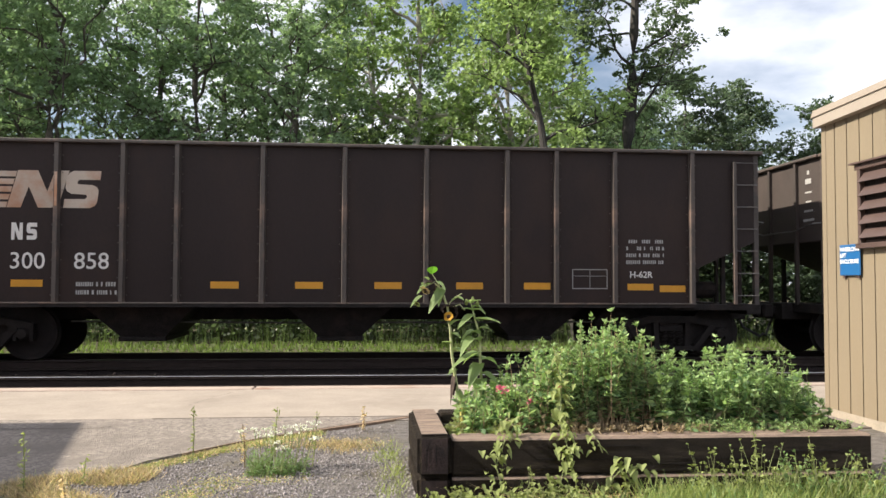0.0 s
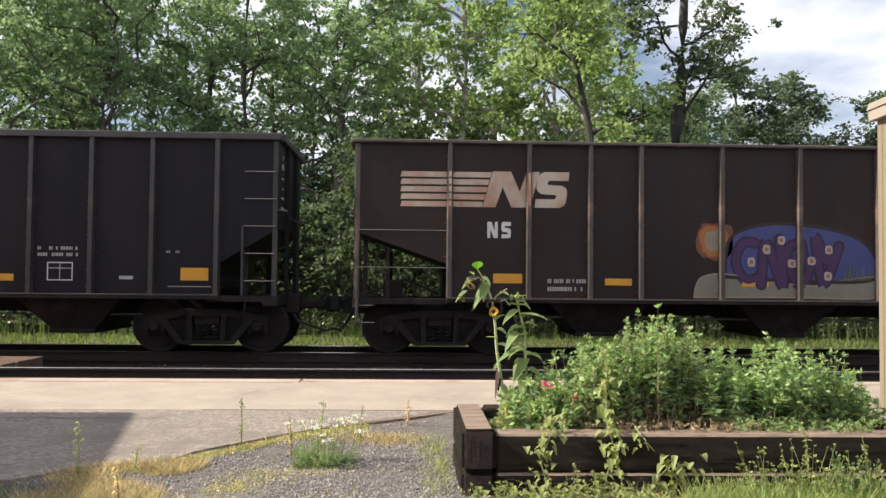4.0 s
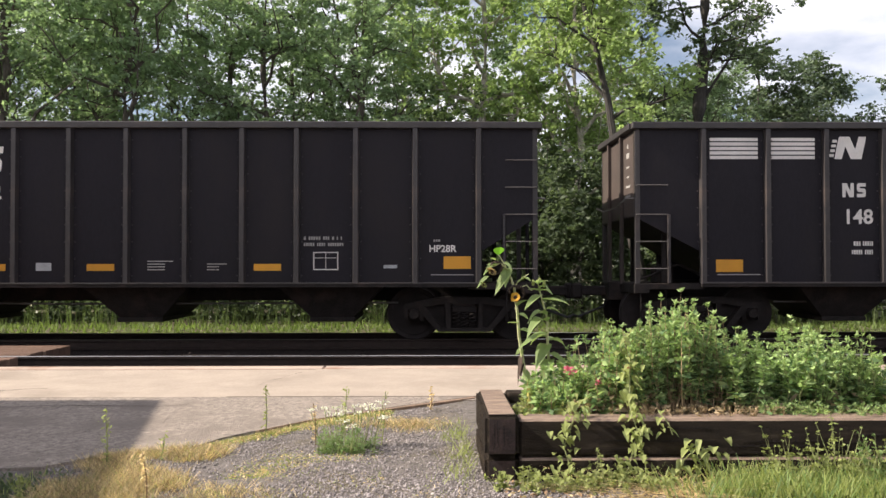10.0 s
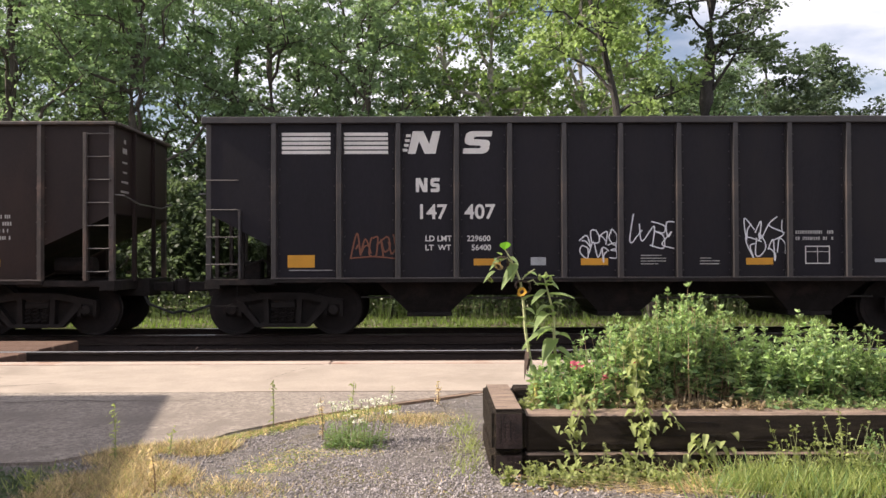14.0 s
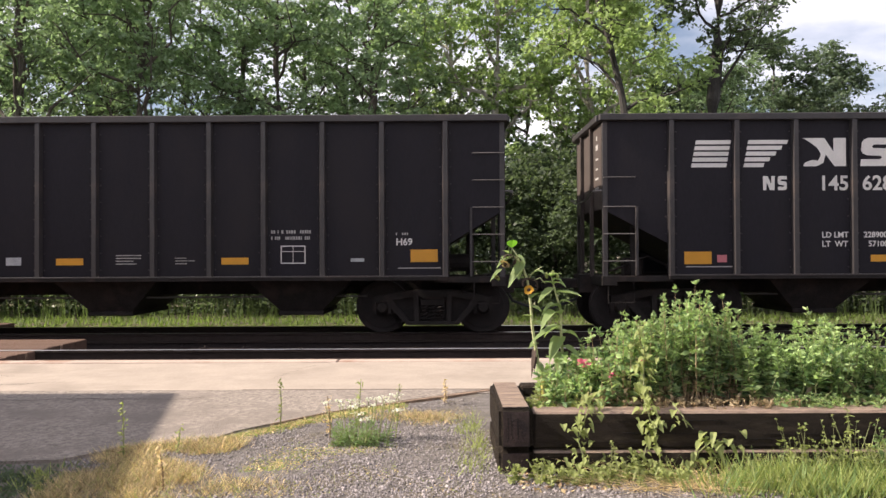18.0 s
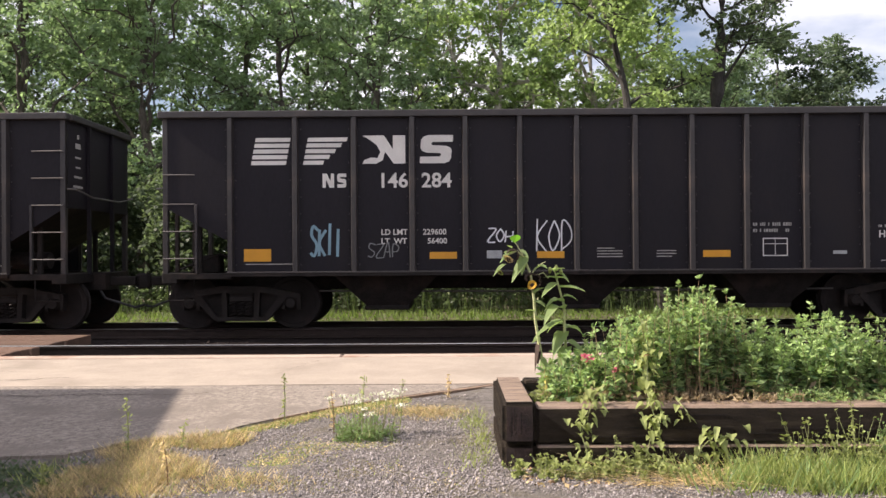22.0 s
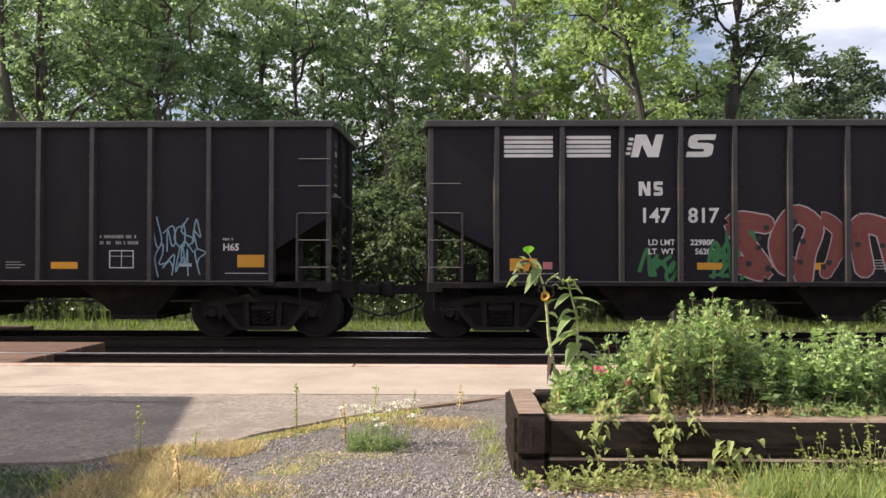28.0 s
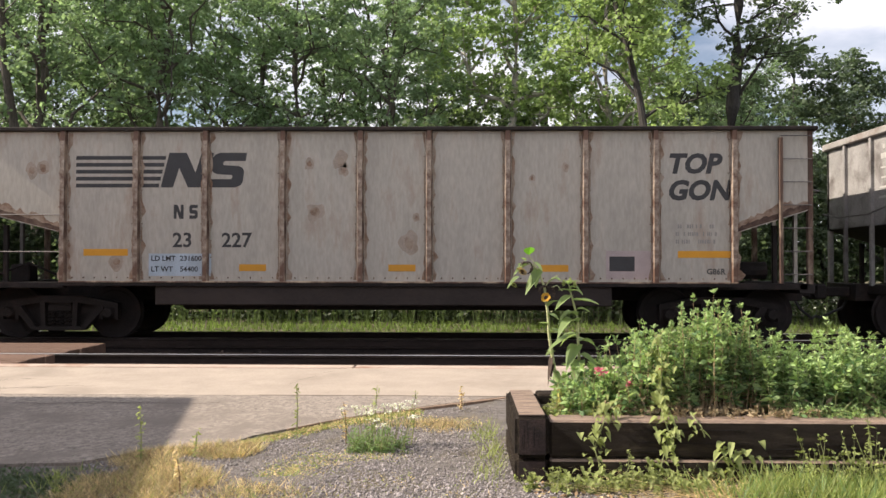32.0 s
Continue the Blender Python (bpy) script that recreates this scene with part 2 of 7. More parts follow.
SILVER = mat("silver_plate", (0.36, 0.37, 0.38), 0.45, vary=0.25, scale=9, bump=0.0)
SPRAY = {k: mat(k + "_spray_paint", c, 0.6, vary=0.15, scale=4, bump=0.0) for k, c in dict(
    white=(0.72, 0.72, 0.74), grey=(0.17, 0.175, 0.18), faint=(0.060, 0.060, 0.063), red=(0.185, 0.040, 0.034), green=(0.03, 0.16, 0.05), blue=(0.05, 0.06, 0.19), cyan=(0.19, 0.31, 0.38), ice=(0.38, 0.45, 0.52),
    purple=(0.060, 0.022, 0.085), plum=(0.030, 0.012, 0.045), dune=(0.20, 0.18, 0.145), haze=(0.030, 0.026, 0.027), orange=(0.36, 0.13, 0.03), tan=(0.27, 0.22, 0.16), olive=(0.11, 0.13, 0.06), black=(0.015, 0.015, 0.017), umber=(0.024, 0.0145, 0.0125), pale=(0.40, 0.33, 0.32), rust=(0.17, 0.06, 0.03)).items()}

BARK = mat("grey_bark", (0.085, 0.072, 0.058), 0.9, vary=0.45, scale=5, fine=30, bump=0.9, stretch=(1, 1, 0.25))
DARK_BARK = mat("dark_bark", (0.045, 0.040, 0.036), 0.9, vary=0.45, scale=5, fine=30, bump=0.9, stretch=(1, 1, 0.25))
PALE_BARK = mat("pale_mottled_bark", (0.36, 0.33, 0.28), 0.8, vary=0.3, scale=3, fine=20, bump=0.4, dirt=(0.16, 0.13, 0.09), dirt_scale=2.0)


def leaf(name, base, t=0.50, isl=1.0, vary=0.45):
    return mat(name, base, 0.55, vary=vary, scale=0.35, fine=4.0, bump=0.0, translucent=t, island=isl, spec=0.35)


LEAF_A = leaf("maple_leaves", (0.230, 0.318, 0.190))
LEAF_B = leaf("sycamore_leaves", (0.275, 0.365, 0.155))
LEAF_C = leaf("walnut_leaves", (0.125, 0.168, 0.100))
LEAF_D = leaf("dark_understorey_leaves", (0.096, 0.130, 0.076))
LEAF_FAR = leaf("far_tree_leaves", (0.098, 0.138, 0.082), 0.35)
GRASS = leaf("green_grass_blades", (0.300, 0.345, 0.120), 0.45)
LUSH = leaf("trackside_grass_blades", (0.165, 0.235, 0.065), 0.5)
RANK = leaf("rank_weed_stems", (0.110, 0.155, 0.060), 0.45)
DRY = leaf("dry_grass_blades", (0.64, 0.490, 0.275), 0.30, vary=0.6)
WEED = leaf("feathery_weed_leaves", (0.195, 0.290, 0.110), 0.4)
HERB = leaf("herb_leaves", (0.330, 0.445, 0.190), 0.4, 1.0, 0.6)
SHADEHERB = leaf("shaded_herb_leaves", (0.120, 0.205, 0.090), 0.4, 1.0, 0.5)
DEADHERB = leaf("withered_herb_leaves", (0.36, 0.285, 0.185), 0.3, 1.0, 0.6)
VINE = leaf("vine_leaves", (0.290, 0.330, 0.120), 0.4)
SUNLEAF = leaf("sunflower_leaves", (0.250, 0.330, 0.140), 0.45)
BRIGHTLEAF = leaf("young_leaf", (0.130, 0.310, 0.030), 0.5)
STEM = mat("plant_stem", (0.20, 0.22, 0.09), 0.7, vary=0.3, scale=10, bump=0.1)
DEADSTEM = mat("dead_stem", (0.20, 0.125, 0.065), 0.8, vary=0.3, scale=10, bump=0.1)
SUNSTEM = mat("pale_hairy_stem", (0.40, 0.42, 0.22), 0.75, vary=0.25, scale=14, bump=0.1)
YELLOWSTEM = mat("yellowed_stem", (0.50, 0.43, 0.12), 0.7, vary=0.3, scale=12, bump=0.1)
DRYSTALK = mat("dry_pale_stalk", (0.34, 0.245, 0.14), 0.8, vary=0.4, scale=10, bump=0.1)
DEADLEAF = mat("withered_leaf", (0.045, 0.026, 0.018), 0.8, vary=0.4, scale=20, bump=0.1)
PETAL = mat("yellow_petals", (0.62, 0.35, 0.025), 0.6, vary=0.2, scale=20, bump=0.0, translucent=0.3)
DISC = mat("seed_head", (0.075, 0.040, 0.022), 0.9, vary=0.4, scale=60, bump=0.5)
WHITEFLOWER = mat("white_blossom", (0.72, 0.72, 0.62), 0.7, vary=0.1, scale=30, bump=0.0, translucent=0.3)
PINKFLOWER = mat("pink_blossom", (0.55, 0.13, 0.20), 0.7, vary=0.2, scale=30, bump=0.0, translucent=0.3)


# ---- mesh helpers ----
class Shape:
    """Collects vertices and faces of one part; each face may take its own material slot."""

    def __init__(self):
        self.v, self.f, self.m = [], [], []

    def add(self, verts, faces, slot=0):
        k = len(self.v)
        self.v += [tuple(p) for p in verts]
        self.f += [tuple(i + k for i in f) for f in faces]
        self.m += [slot] * len(faces)
        return self

    def box(self, x0, x1, y0, y1, z0, z1, bevel=0.0, slot=0, round_=1):
        if not bevel:
            vs = [(x, y, z) for z in (z0, z1) for y in (y0, y1) for x in (x0, x1)]
            return self.add(vs, [(0, 2, 3, 1), (4, 5, 7, 6), (0, 1, 5, 4), (2, 6, 7, 3), (0, 4, 6, 2), (1, 3, 7, 5)], slot)
        bm = bmesh.new()
        bmesh.ops.create_cube(bm, size=1)
        for p in bm.verts:
            p.co = Vector(((x0 + x1) / 2 + p.co.x * (x1 - x0), (y0 + y1) / 2 + p.co.y * (y1 - y0), (z0 + z1) / 2 + p.co.z * (z1 - z0)))
        bmesh.ops.bevel(bm, geom=bm.edges[:], offset=bevel, segments=round_, affect="EDGES")
        bm.verts.index_update()
        self.add([p.co for p in bm.verts], [[p.index for p in f.verts] for f in bm.faces], slot)
        bm.free()
        return self

    def prism(self, poly, y0, y1, slot=0):
        """A flat outline of (x, z), made solid between y0 and y1."""
        n = len(poly)
        vs = [(x, y0, z) for x, z in poly] + [(x, y1, z) for x, z in poly]
        return self.add(vs, [tuple(range(n)), tuple(range(2 * n - 1, n - 1, -1))] + [(i, i + n, (i + 1) % n + n, (i + 1) % n) for i in range(n)], slot)

    def prism_x(self, poly, x0, x1, slot=0):
        """A flat outline of (y, z), made solid between x0 and x1."""
        n = len(poly)
        vs = [(x0, y, z) for y, z in poly] + [(x1, y, z) for y, z in poly]
        return self.add(vs, [tuple(range(n)), tuple(range(2 * n - 1, n - 1, -1))] + [(i, i + n, (i + 1) % n + n, (i + 1) % n) for i in range(n)], slot)

    def tube(self, pts, radii, n=6, cap=True, slot=0):
        pts = [Vector(p) for p in pts]
        if not hasattr(radii, "__len__"):
            radii = [radii] * len(pts)
        rings, k = [], len(self.v)
        for i, p in enumerate(pts):
            d = (pts[min(i + 1, len(pts) - 1)] - pts[max(i - 1, 0)]).normalized()
            a = d.cross(Vector((0, 0, 1)))
            if a.length < 0.05:
                a = d.cross(Vector((1, 0, 0)))
            a.normalize()
            b = d.cross(a)
            rings += [p + radii[i] * (math.cos(q) * a + math.sin(q) * b) for q in (2 * math.pi * j / n for j in range(n))]
        faces = [(i * n + j, i * n + (j + 1) % n, (i + 1) * n + (j + 1) % n, (i + 1) * n + j) for i in range(len(pts) - 1) for j in range(n)]
        if cap:
            faces += [tuple(range(n - 1, -1, -1)), tuple(range((len(pts) - 1) * n, len(pts) * n))]
        return self.add(rings, faces, slot)

    def lathe_y(self, cx, cz, profile, n=20, slot=0):
        """A turned form about an axle along y; the profile is (y, radius)."""
        vs = [(cx + r * math.cos(a), y, cz + r * math.sin(a)) for y, r in profile for a in (2 * math.pi * j / n for j in range(n))]
        m = len(profile)
        fs = [(i * n + j, i * n + (j + 1) % n, (i + 1) * n + (j + 1) % n, (i + 1) * n + j) for i in range(m - 1) for j in range(n)]
        fs += [tuple(range(n)), tuple(range(m * n - 1, (m - 1) * n - 1, -1))]
        return self.add(vs, fs, slot)

    def mesh(self, name, *materials):
        me = bpy.data.meshes.new(name)
        me.from_pydata(self.v, [], self.f)
        for m in materials:
            me.materials.append(m)
        if len(materials) > 1:
            me.polygons.foreach_set("material_index", self.m)
        bm = bmesh.new()
        bm.from_mesh(me)
        bmesh.ops.recalc_face_normals(bm, faces=bm.faces)
        bm.to_mesh(me)
        bm.free()
        return me


def part(name, shape, material, parent, label=""):
    """Links a shape or a mesh as one part under a thing."""
    if isinstance(shape, Shape):
        shape = shape.mesh(name, *(material if isinstance(material, (list, tuple)) else (material,)))
    ob = new(name, shape)
    ob.parent = parent
    return tagged(ob, label)


def thing(name, label, category, group="", kind="", at=None):
    ob = new(name)
    ob.empty_display_size = 0.2
    if at is not None:
        ob.matrix_world = at
    return tagged(ob, label, category, group, kind)


def single(name, shape, material, label, category, group="", kind="", at=None):
    if isinstance(shape, Shape):
        shape = shape.mesh(name, *(material if isinstance(material, (list, tuple)) else (material,)))
    ob = new(name, shape)
    if at is not None:
        ob.matrix_world = at
    return tagged(ob, label, category, group, kind)


def quads(name, corners, *materials, slots=None, smooth=False):
    """A mesh of loose quads from an array of N x 4 x 3."""
    n = len(corners)
    me = bpy.data.meshes.new(name)
    me.vertices.add(4 * n)
    me.vertices.foreach_set("co", np.asarray(corners, dtype=np.float32).ravel())
    me.loops.add(4 * n)
    me.loops.foreach_set("vertex_index", np.arange(4 * n, dtype=np.int32))
    me.polygons.add(n)
    me.polygons.foreach_set("loop_start", np.arange(0, 4 * n, 4, dtype=np.int32))
    for m in materials:
        me.materials.append(m)
    if slots is not None:
        me.polygons.foreach_set("material_index", np.asarray(slots, dtype=np.int32))
    me.update(calc_edges=True)
    return me


def unit(a):
    return a / np.maximum(np.linalg.norm(a, axis=-1, keepdims=True), 1e-9)


def leaves(rng, centres, size, aspect=0.6, droop=0.25, out=None):
    """Diamond-shaped leaves at the centres, of about that length, loosely turned up to the light."""
    n = len(centres)
    d = rng.normal(size=(n, 3))
    d[:, 2] = d[:, 2] * 0.6 - droop
    if out is not None:
        d += out
    d = unit(d)
    side = unit(np.cross(d, rng.normal(size=(n, 3)) * 0.75 + np.array((0, 0, 1.0))))
    ln = (size * rng.uniform(0.6, 1.4, n))[:, None]
    w = ln * aspect * 0.5
    fold = np.cross(side, d) * w * 0.35
    return np.stack([centres - d * ln * 0.5, centres + side * w + fold, centres + d * ln * 0.5, centres - side * w + fold], axis=1)


def blades(rng, roots, height, width=0.012, lean=0.35):
    """Grass blades: one tapering quad each, standing on its root and leaning a little."""
    n = len(roots)
    h = (height * rng.uniform(0.45, 1.25, n))[:, None]
    a = rng.uniform(0, 2 * np.pi, n)
    side = np.stack([np.cos(a), np.sin(a), np.zeros(n)], 1)
    b = rng.uniform(0, 2 * np.pi, n)
    tip = roots + np.stack([np.cos(b) * lean, np.sin(b) * lean, np.ones(n)], 1) * h * rng.uniform(0.7, 1.0, n)[:, None]
    w = width * rng.uniform(0.6, 1.4, n)[:, None]
    return np.stack([roots - side * w, roots + side * w, tip + side * w * 0.15, tip - side * w * 0.15], 1)


text_cache = {}


def text_mesh(words, size, material):
    """The mesh of lettering made beforehand; it lies in the x-z plane and faces -y."""
    return text_cache[(words, size, material.name, "LEFT")]


# ---- ground, tracks and platform ----
PLAT, SOIL_Z, NEAR_C, FAR_C = 0.15, 0.10, 12.11, 16.45


def build_ground():
    s = Shape()
    prof = [(-900, 0.02), (-30, 0.05), (9.9, 0.06), (10.0, -0.42), (18.6, -0.42), (19.6, -0.12), (24, 0.0), (60, 0.3), (2500, 4.0)]
    xs = [-2500, -400, -60, -20, 20, 60, 400, 2500]
    vs = [(x, y, z) for y, z in prof for x in xs]
    n = len(xs)
    s.add(vs, [(j * n + i, j * n + i + 1, (j + 1) * n + i + 1, (j + 1) * n + i) for j in range(len(prof) - 1) for i in range(n - 1)])
    single("ground", s, SOIL, "bare brown soil with patches of low green weeds", "ground", kind="structure")


def slab(outline, z0, z1):
    s = Shape()
    n = len(outline)
    s.add([(x, y, z0) for x, y in outline] + [(x, y, z1) for x, y in outline],
          [tuple(range(n, 2 * n)), tuple(range(n - 1, -1, -1))] + [(i, (i + 1) % n, (i + 1) % n + n, i + n) for i in range(n)])
    return s


def build_platform():
    top = thing("pavement", "pale concrete station platform beside the tracks, cracked and stained", "platform", kind="structure")
    # smooth slabs along the track, with narrow joints
    xs = [-70, -40, -22, -14.2, -9.6, -5.9, -1.62, 2.9, 7.4, 12, 20, 34, 60]
    for a, b in zip(xs, xs[1:]):
        skew = 0.55 if a == -1.62 else 0.0
        skew2 = 0.55 if b == -1.62 else 0.0
        part("slab", slab([(a + 0.002 - skew * 0.5, 7.86), (b - 0.002 - skew2 * 0.5, 7.86), (b - 0.002 + skew2 * 0.5, 9.90), (a + 0.002 + skew * 0.5, 9.90)], -0.1, PLAT + (0.004 if a == -1.62 else 0.0)), CONCRETE, top)
    # coarse exposed-aggregate strip with its ragged near edge
    part("slab", slab([(-60, 4.9), (-4.6, 5.0), (-2.82, 5.11), (-2.36, 5.16), (-2.15, 5.42), (-1.97, 5.56), (-1.62, 5.66), (-1.48, 6.02), (-1.32, 6.24), (-0.97, 6.70), (-0.37, 7.27), (0.36, 7.859), (-60, 7.859)], -0.1, PLAT - 0.0015), AGGREGATE, top, "rough exposed-aggregate concrete")
    part("slab", slab([(0.42, 7.85), (0.9, 7.2), (4.2, 7.0), (60, 7.0), (60, 7.85)], -0.1, PLAT - 0.006), AGGREGATE, top)
    part("joint_filler", slab([(-60, 7.7), (60, 7.7), (60, 9.92), (-60, 9.92)], -0.1, PLAT - 0.010), AGGREGATE, top)
    # edging course at the track
    for a, b in ((-70, -26), (-26, -9.1), (-9.1, -1.28), (-1.27, 6.4), (6.41, 15), (15.01, 60)):
        part("edging", Shape().box(a, b, 9.93, 10.16, -0.35, PLAT + 0.012, 0.012), EDGE, top, "worn pinkish concrete platform edging")
    part("retaining_wall", Shape().box(-70, 60, 9.90, 10.10, -0.5, -0.02), FOUNDATION, top)
    # thin timber board along the diagonal edge
    edge = [(-1.30, 6.26, 0.014), (-0.97, 6.70, 0.016), (-0.62, 7.04, 0.05), (-0.10, 7.47, 0.06), (0.37, 7.85, 0.06)]
    for (ax, ay, wide), (bx, by, _) in zip(edge, edge[1:]):
        m = Shape()
        d = Vector((bx - ax, by - ay, 0))
        nrm = Vector((d.y, -d.x, 0)).normalized() * wide
        p = [Vector((ax, ay, 0)), Vector((bx, by, 0)), Vector((bx, by, 0)) + nrm, Vector((ax, ay, 0)) + nrm]
        m.add([(q.x, q.y, 0.0) for q in p] + [(q.x, q.y, PLAT - 0.002) for q in p], [(4, 5, 6, 7), (0, 1, 5, 4), (1, 2, 6, 5), (2, 3, 7, 6), (3, 0, 4, 7)])
        part("edging_board", m, BOARD, top, "weathered timber edging board")
    # hairline cracks: shallow dark channels
    crack = Shape()
    rng = random.Random(5)
    for x, y, dx, dy, n in ((-5.6, 8.55, 0.13, 0.03, 9), (-4.6, 8.2, 0.12, 0.02, 6), (-1.75, 8.6, 0.05, 0.13, 7), (-3.9, 7.35, 0.16, 0.01, 12)):
        p = (x, y)
        for _ in range(n):
            q = (p[0] + dx * rng.uniform(0.5, 1.4), p[1] + dy + rng.uniform(-0.05, 0.05))
            w = rng.uniform(0.004, 0.010)
            crack.add([(p[0], p[1] - w, PLAT + 0.006), (q[0], q[1] - w, PLAT + 0.006), (q[0], q[1] + w, PLAT + 0.006), (p[0], p[1] + w, PLAT + 0.006)], [(0, 1, 2, 3)])
            p = q
    part("cracks", crack, TIE_WOOD, top, "dark hairline cracks in the concrete")


def rail_shape(y, x0=-400, x1=400):
    prof = [(-0.075, -0.178), (0.075, -0.178), (0.075, -0.160), (0.012, -0.140), (0.010, -0.05), (0.036, -0.038), (0.036, -0.006), (0.028, 0.0), (-0.028, 0.0), (-0.036, -0.006), (-0.036, -0.038), (-0.010, -0.05), (-0.012, -0.140), (-0.075, -0.160)]
    s = Shape()
    s.prism_x([(y + a, b) for a, b in prof], x0, x1)
    for i, f in enumerate(s.f):
        if all(s.v[j][2] > -0.0062 for j in f):
            s.m[i] = 1
    return s


def build_tracks():
    rng = np.random.default_rng(4)
    for c, word in ((NEAR_C, "empty near"), (FAR_C, "busy far")):
        for y in (c - 0.755, c + 0.755):
            single("rail", rail_shape(y), (RAIL_SIDE, RAIL_TOP), "rusty steel rail with a polished head", "rail", "rails", "structure")
        tie = Shape().box(-0.11, 0.11, -1.3, 1.3, -0.36, -0.207, 0.012).mesh("sleeper", TIE_WOOD)
        for i in range(-34, 35):
            ob = new("sleeper", tie)
            ob.matrix_world = pose(i * 0.52 + rng.uniform(-0.03, 0.03), c, rng.uniform(-0.01, 0.004), 0, 0, rng.uniform(-1.5, 1.5))
            tagged(ob, "dark creosoted wooden sleeper under the rails", "sleeper", "sleepers of the %s track" % word)
    # ballast bed and loose stones
    s = Shape()
    nx, ys = 161, np.linspace(10.16, 19.2, 40)
    for y in ys:
        for i in range(nx):
            x = -40 + i * 0.5
            z = -0.212 + 0.03 * noise.noise(Vector((x * 2.1, y * 3.1, 0)))
            for c in (NEAR_C, FAR_C):
                if abs(y - c) < 1.4:
                    z += 0.02
            if y > 18.2:
                z -= (y - 18.2) * 0.12
            s.v.append((x, float(y), z))
    s.f = [(j * nx + i, j * nx + i + 1, (j + 1) * nx + i + 1, (j + 1) * nx + i) for j in range(len(ys) - 1) for i in range(nx - 1)]
    s.m = [0] * len(s.f)
    single("ballast_bed", s, BALLAST, "coal-blackened crushed stone ballast between the rails", "ballast", kind="structure")
    n = 9000
    c = np.stack([rng.uniform(-12, 12, n), rng.uniform(10.2, 18.8, n), np.full(n, -0.195)], 1)
    single("ballast_stones", pebbles(rng, c, 0.032, "ballast_stones", BALLAST_STONE), None, "coal-black loose ballast stones", "ballast", kind="stuff")
    # timber crossing in the tracks
    top = thing("pedestrian_crossing", "reddish-brown timber crossing planks laid level with the rails", "crossing")
    w = 0.262
    for c, shift, slant in ((NEAR_C, -6.2, 0.0), (FAR_C, -9.4, 0.0)):
        spans = [(c - 0.69, c + 0.67), (c + 0.83, c + 2.60 if c == NEAR_C else c + 2.02)]
        if c == NEAR_C:
            spans.insert(0, (c - 1.92, c - 0.80))
        for lo, hi in spans:
            k = max(1, round((hi - lo) / w))
            for i in range(k):
                y0, y1 = lo + (hi - lo) * i / k, lo + (hi - lo) * (i + 1) / k
                end = shift + ((y0 + y1) / 2 - c) * slant
                part("plank", Shape().box(-10.8, end + rng.uniform(-0.03, 0.03), y0 + 0.008, y1 - 0.008, -0.2, -0.004 + rng.uniform(-0.008, 0.004), 0.012), PLANK, top)


def pebbles(rng, centres, size, name, material):
    """Loose stones: squashed octahedra, eight triangles each, in one mesh."""
    n = len(centres)
    base = np.array([(1, 0, 0), (0, 1, 0), (-1, 0, 0), (0, -1, 0), (0, 0, 0.8), (0, 0, -0.8)], dtype=float)
    a = rng.uniform(0, 2 * np.pi, n)
    rot = np.stack([np.stack([np.cos(a), -np.sin(a)], 1), np.stack([np.sin(a), np.cos(a)], 1)], 1)
    v = np.repeat(base[None], n, 0) * rng.uniform(0.7, 1.3, (n, 6, 1))
    v[:, :, :2] = np.einsum("nij,nkj->nki", rot, v[:, :, :2] * rng.uniform(0.6, 1.2, (n, 1, 2)))
    v = v * (size * rng.lognormal(0, 0.35, n) * 0.5)[:, None, None] + centres[:, None, :]
    tri = np.array([(0, 1, 4), (1, 2, 4), (2, 3, 4), (3, 0, 4), (1, 0, 5), (2, 1, 5), (3, 2, 5), (0, 3, 5)])
    idx = (tri[None] + 6 * np.arange(n)[:, None, None]).reshape(-1)
    me = bpy.data.meshes.new(name)
    me.vertices.add(6 * n)
    me.vertices.foreach_set("co", v.astype(np.float32).ravel())
    me.loops.add(len(idx))
    me.loops.foreach_set("vertex_index", idx.astype(np.int32))
    me.polygons.add(8 * n)
    me.polygons.foreach_set("loop_start", np.arange(0, 24 * n, 3, dtype=np.int32))
    me.materials.append(material)
    me.update(calc_edges=True)
    return me


def ground_z(x, y):
    return 0.129 + 0.009 * noise.noise(Vector((x * 1.3, y * 1.3, 3.0))) + 0.004 * noise.noise(Vector((x * 5, y * 5, 8.0)))


def build_gravel():
    s = Shape()
    nx, ny = 90, 70
    xs, ys = np.linspace(-5.5, 6.5, nx), np.linspace(1.5, 8.0, ny)
    s.v = [(float(x), float(y), ground_z(x, y)) for y in ys for x in xs]
    s.f = [(j * nx + i, j * nx + i + 1, (j + 1) * nx + i + 1, (j + 1) * nx + i) for j in range(ny - 1) for i in range(nx - 1)]
    s.m = [0] * len(s.f)
    single("gravel_yard", s, GRAVEL_BED, "grey crushed-stone yard with dry soil showing through", "gravel", kind="structure")
    rng = np.random.default_rng(11)
    n = 85000
    x, y = rng.uniform(-2.6, 3.4, n), 4.0 + 3.6 * rng.beta(1.0, 1.7, n)
    keep = (y - 5.4 < (x + 2.1) * 1.12) & ~((x > 0.3) & (y > 4.8) & (x < 3.05)) & (x > -2.0 + (4.6 - y) * 0.6)
    x, y = x[keep], y[keep]
    patch = np.array([noise.noise(Vector((a * 1.4, b * 1.4, 1.0))) for a, b in zip(x, y)])
    keep = patch + rng.normal(0, 0.22, len(x)) > -0.16
    x, y = x[keep], y[keep]
    z = np.array([ground_z(a, b) for a, b in zip(x, y)])
    single("gravel_stones", pebbles(rng, np.stack([x, y, z + 0.004], 1), 0.0105, "gravel_stones", STONE), None, "loose pale grey crushed stones", "gravel", kind="stuff")


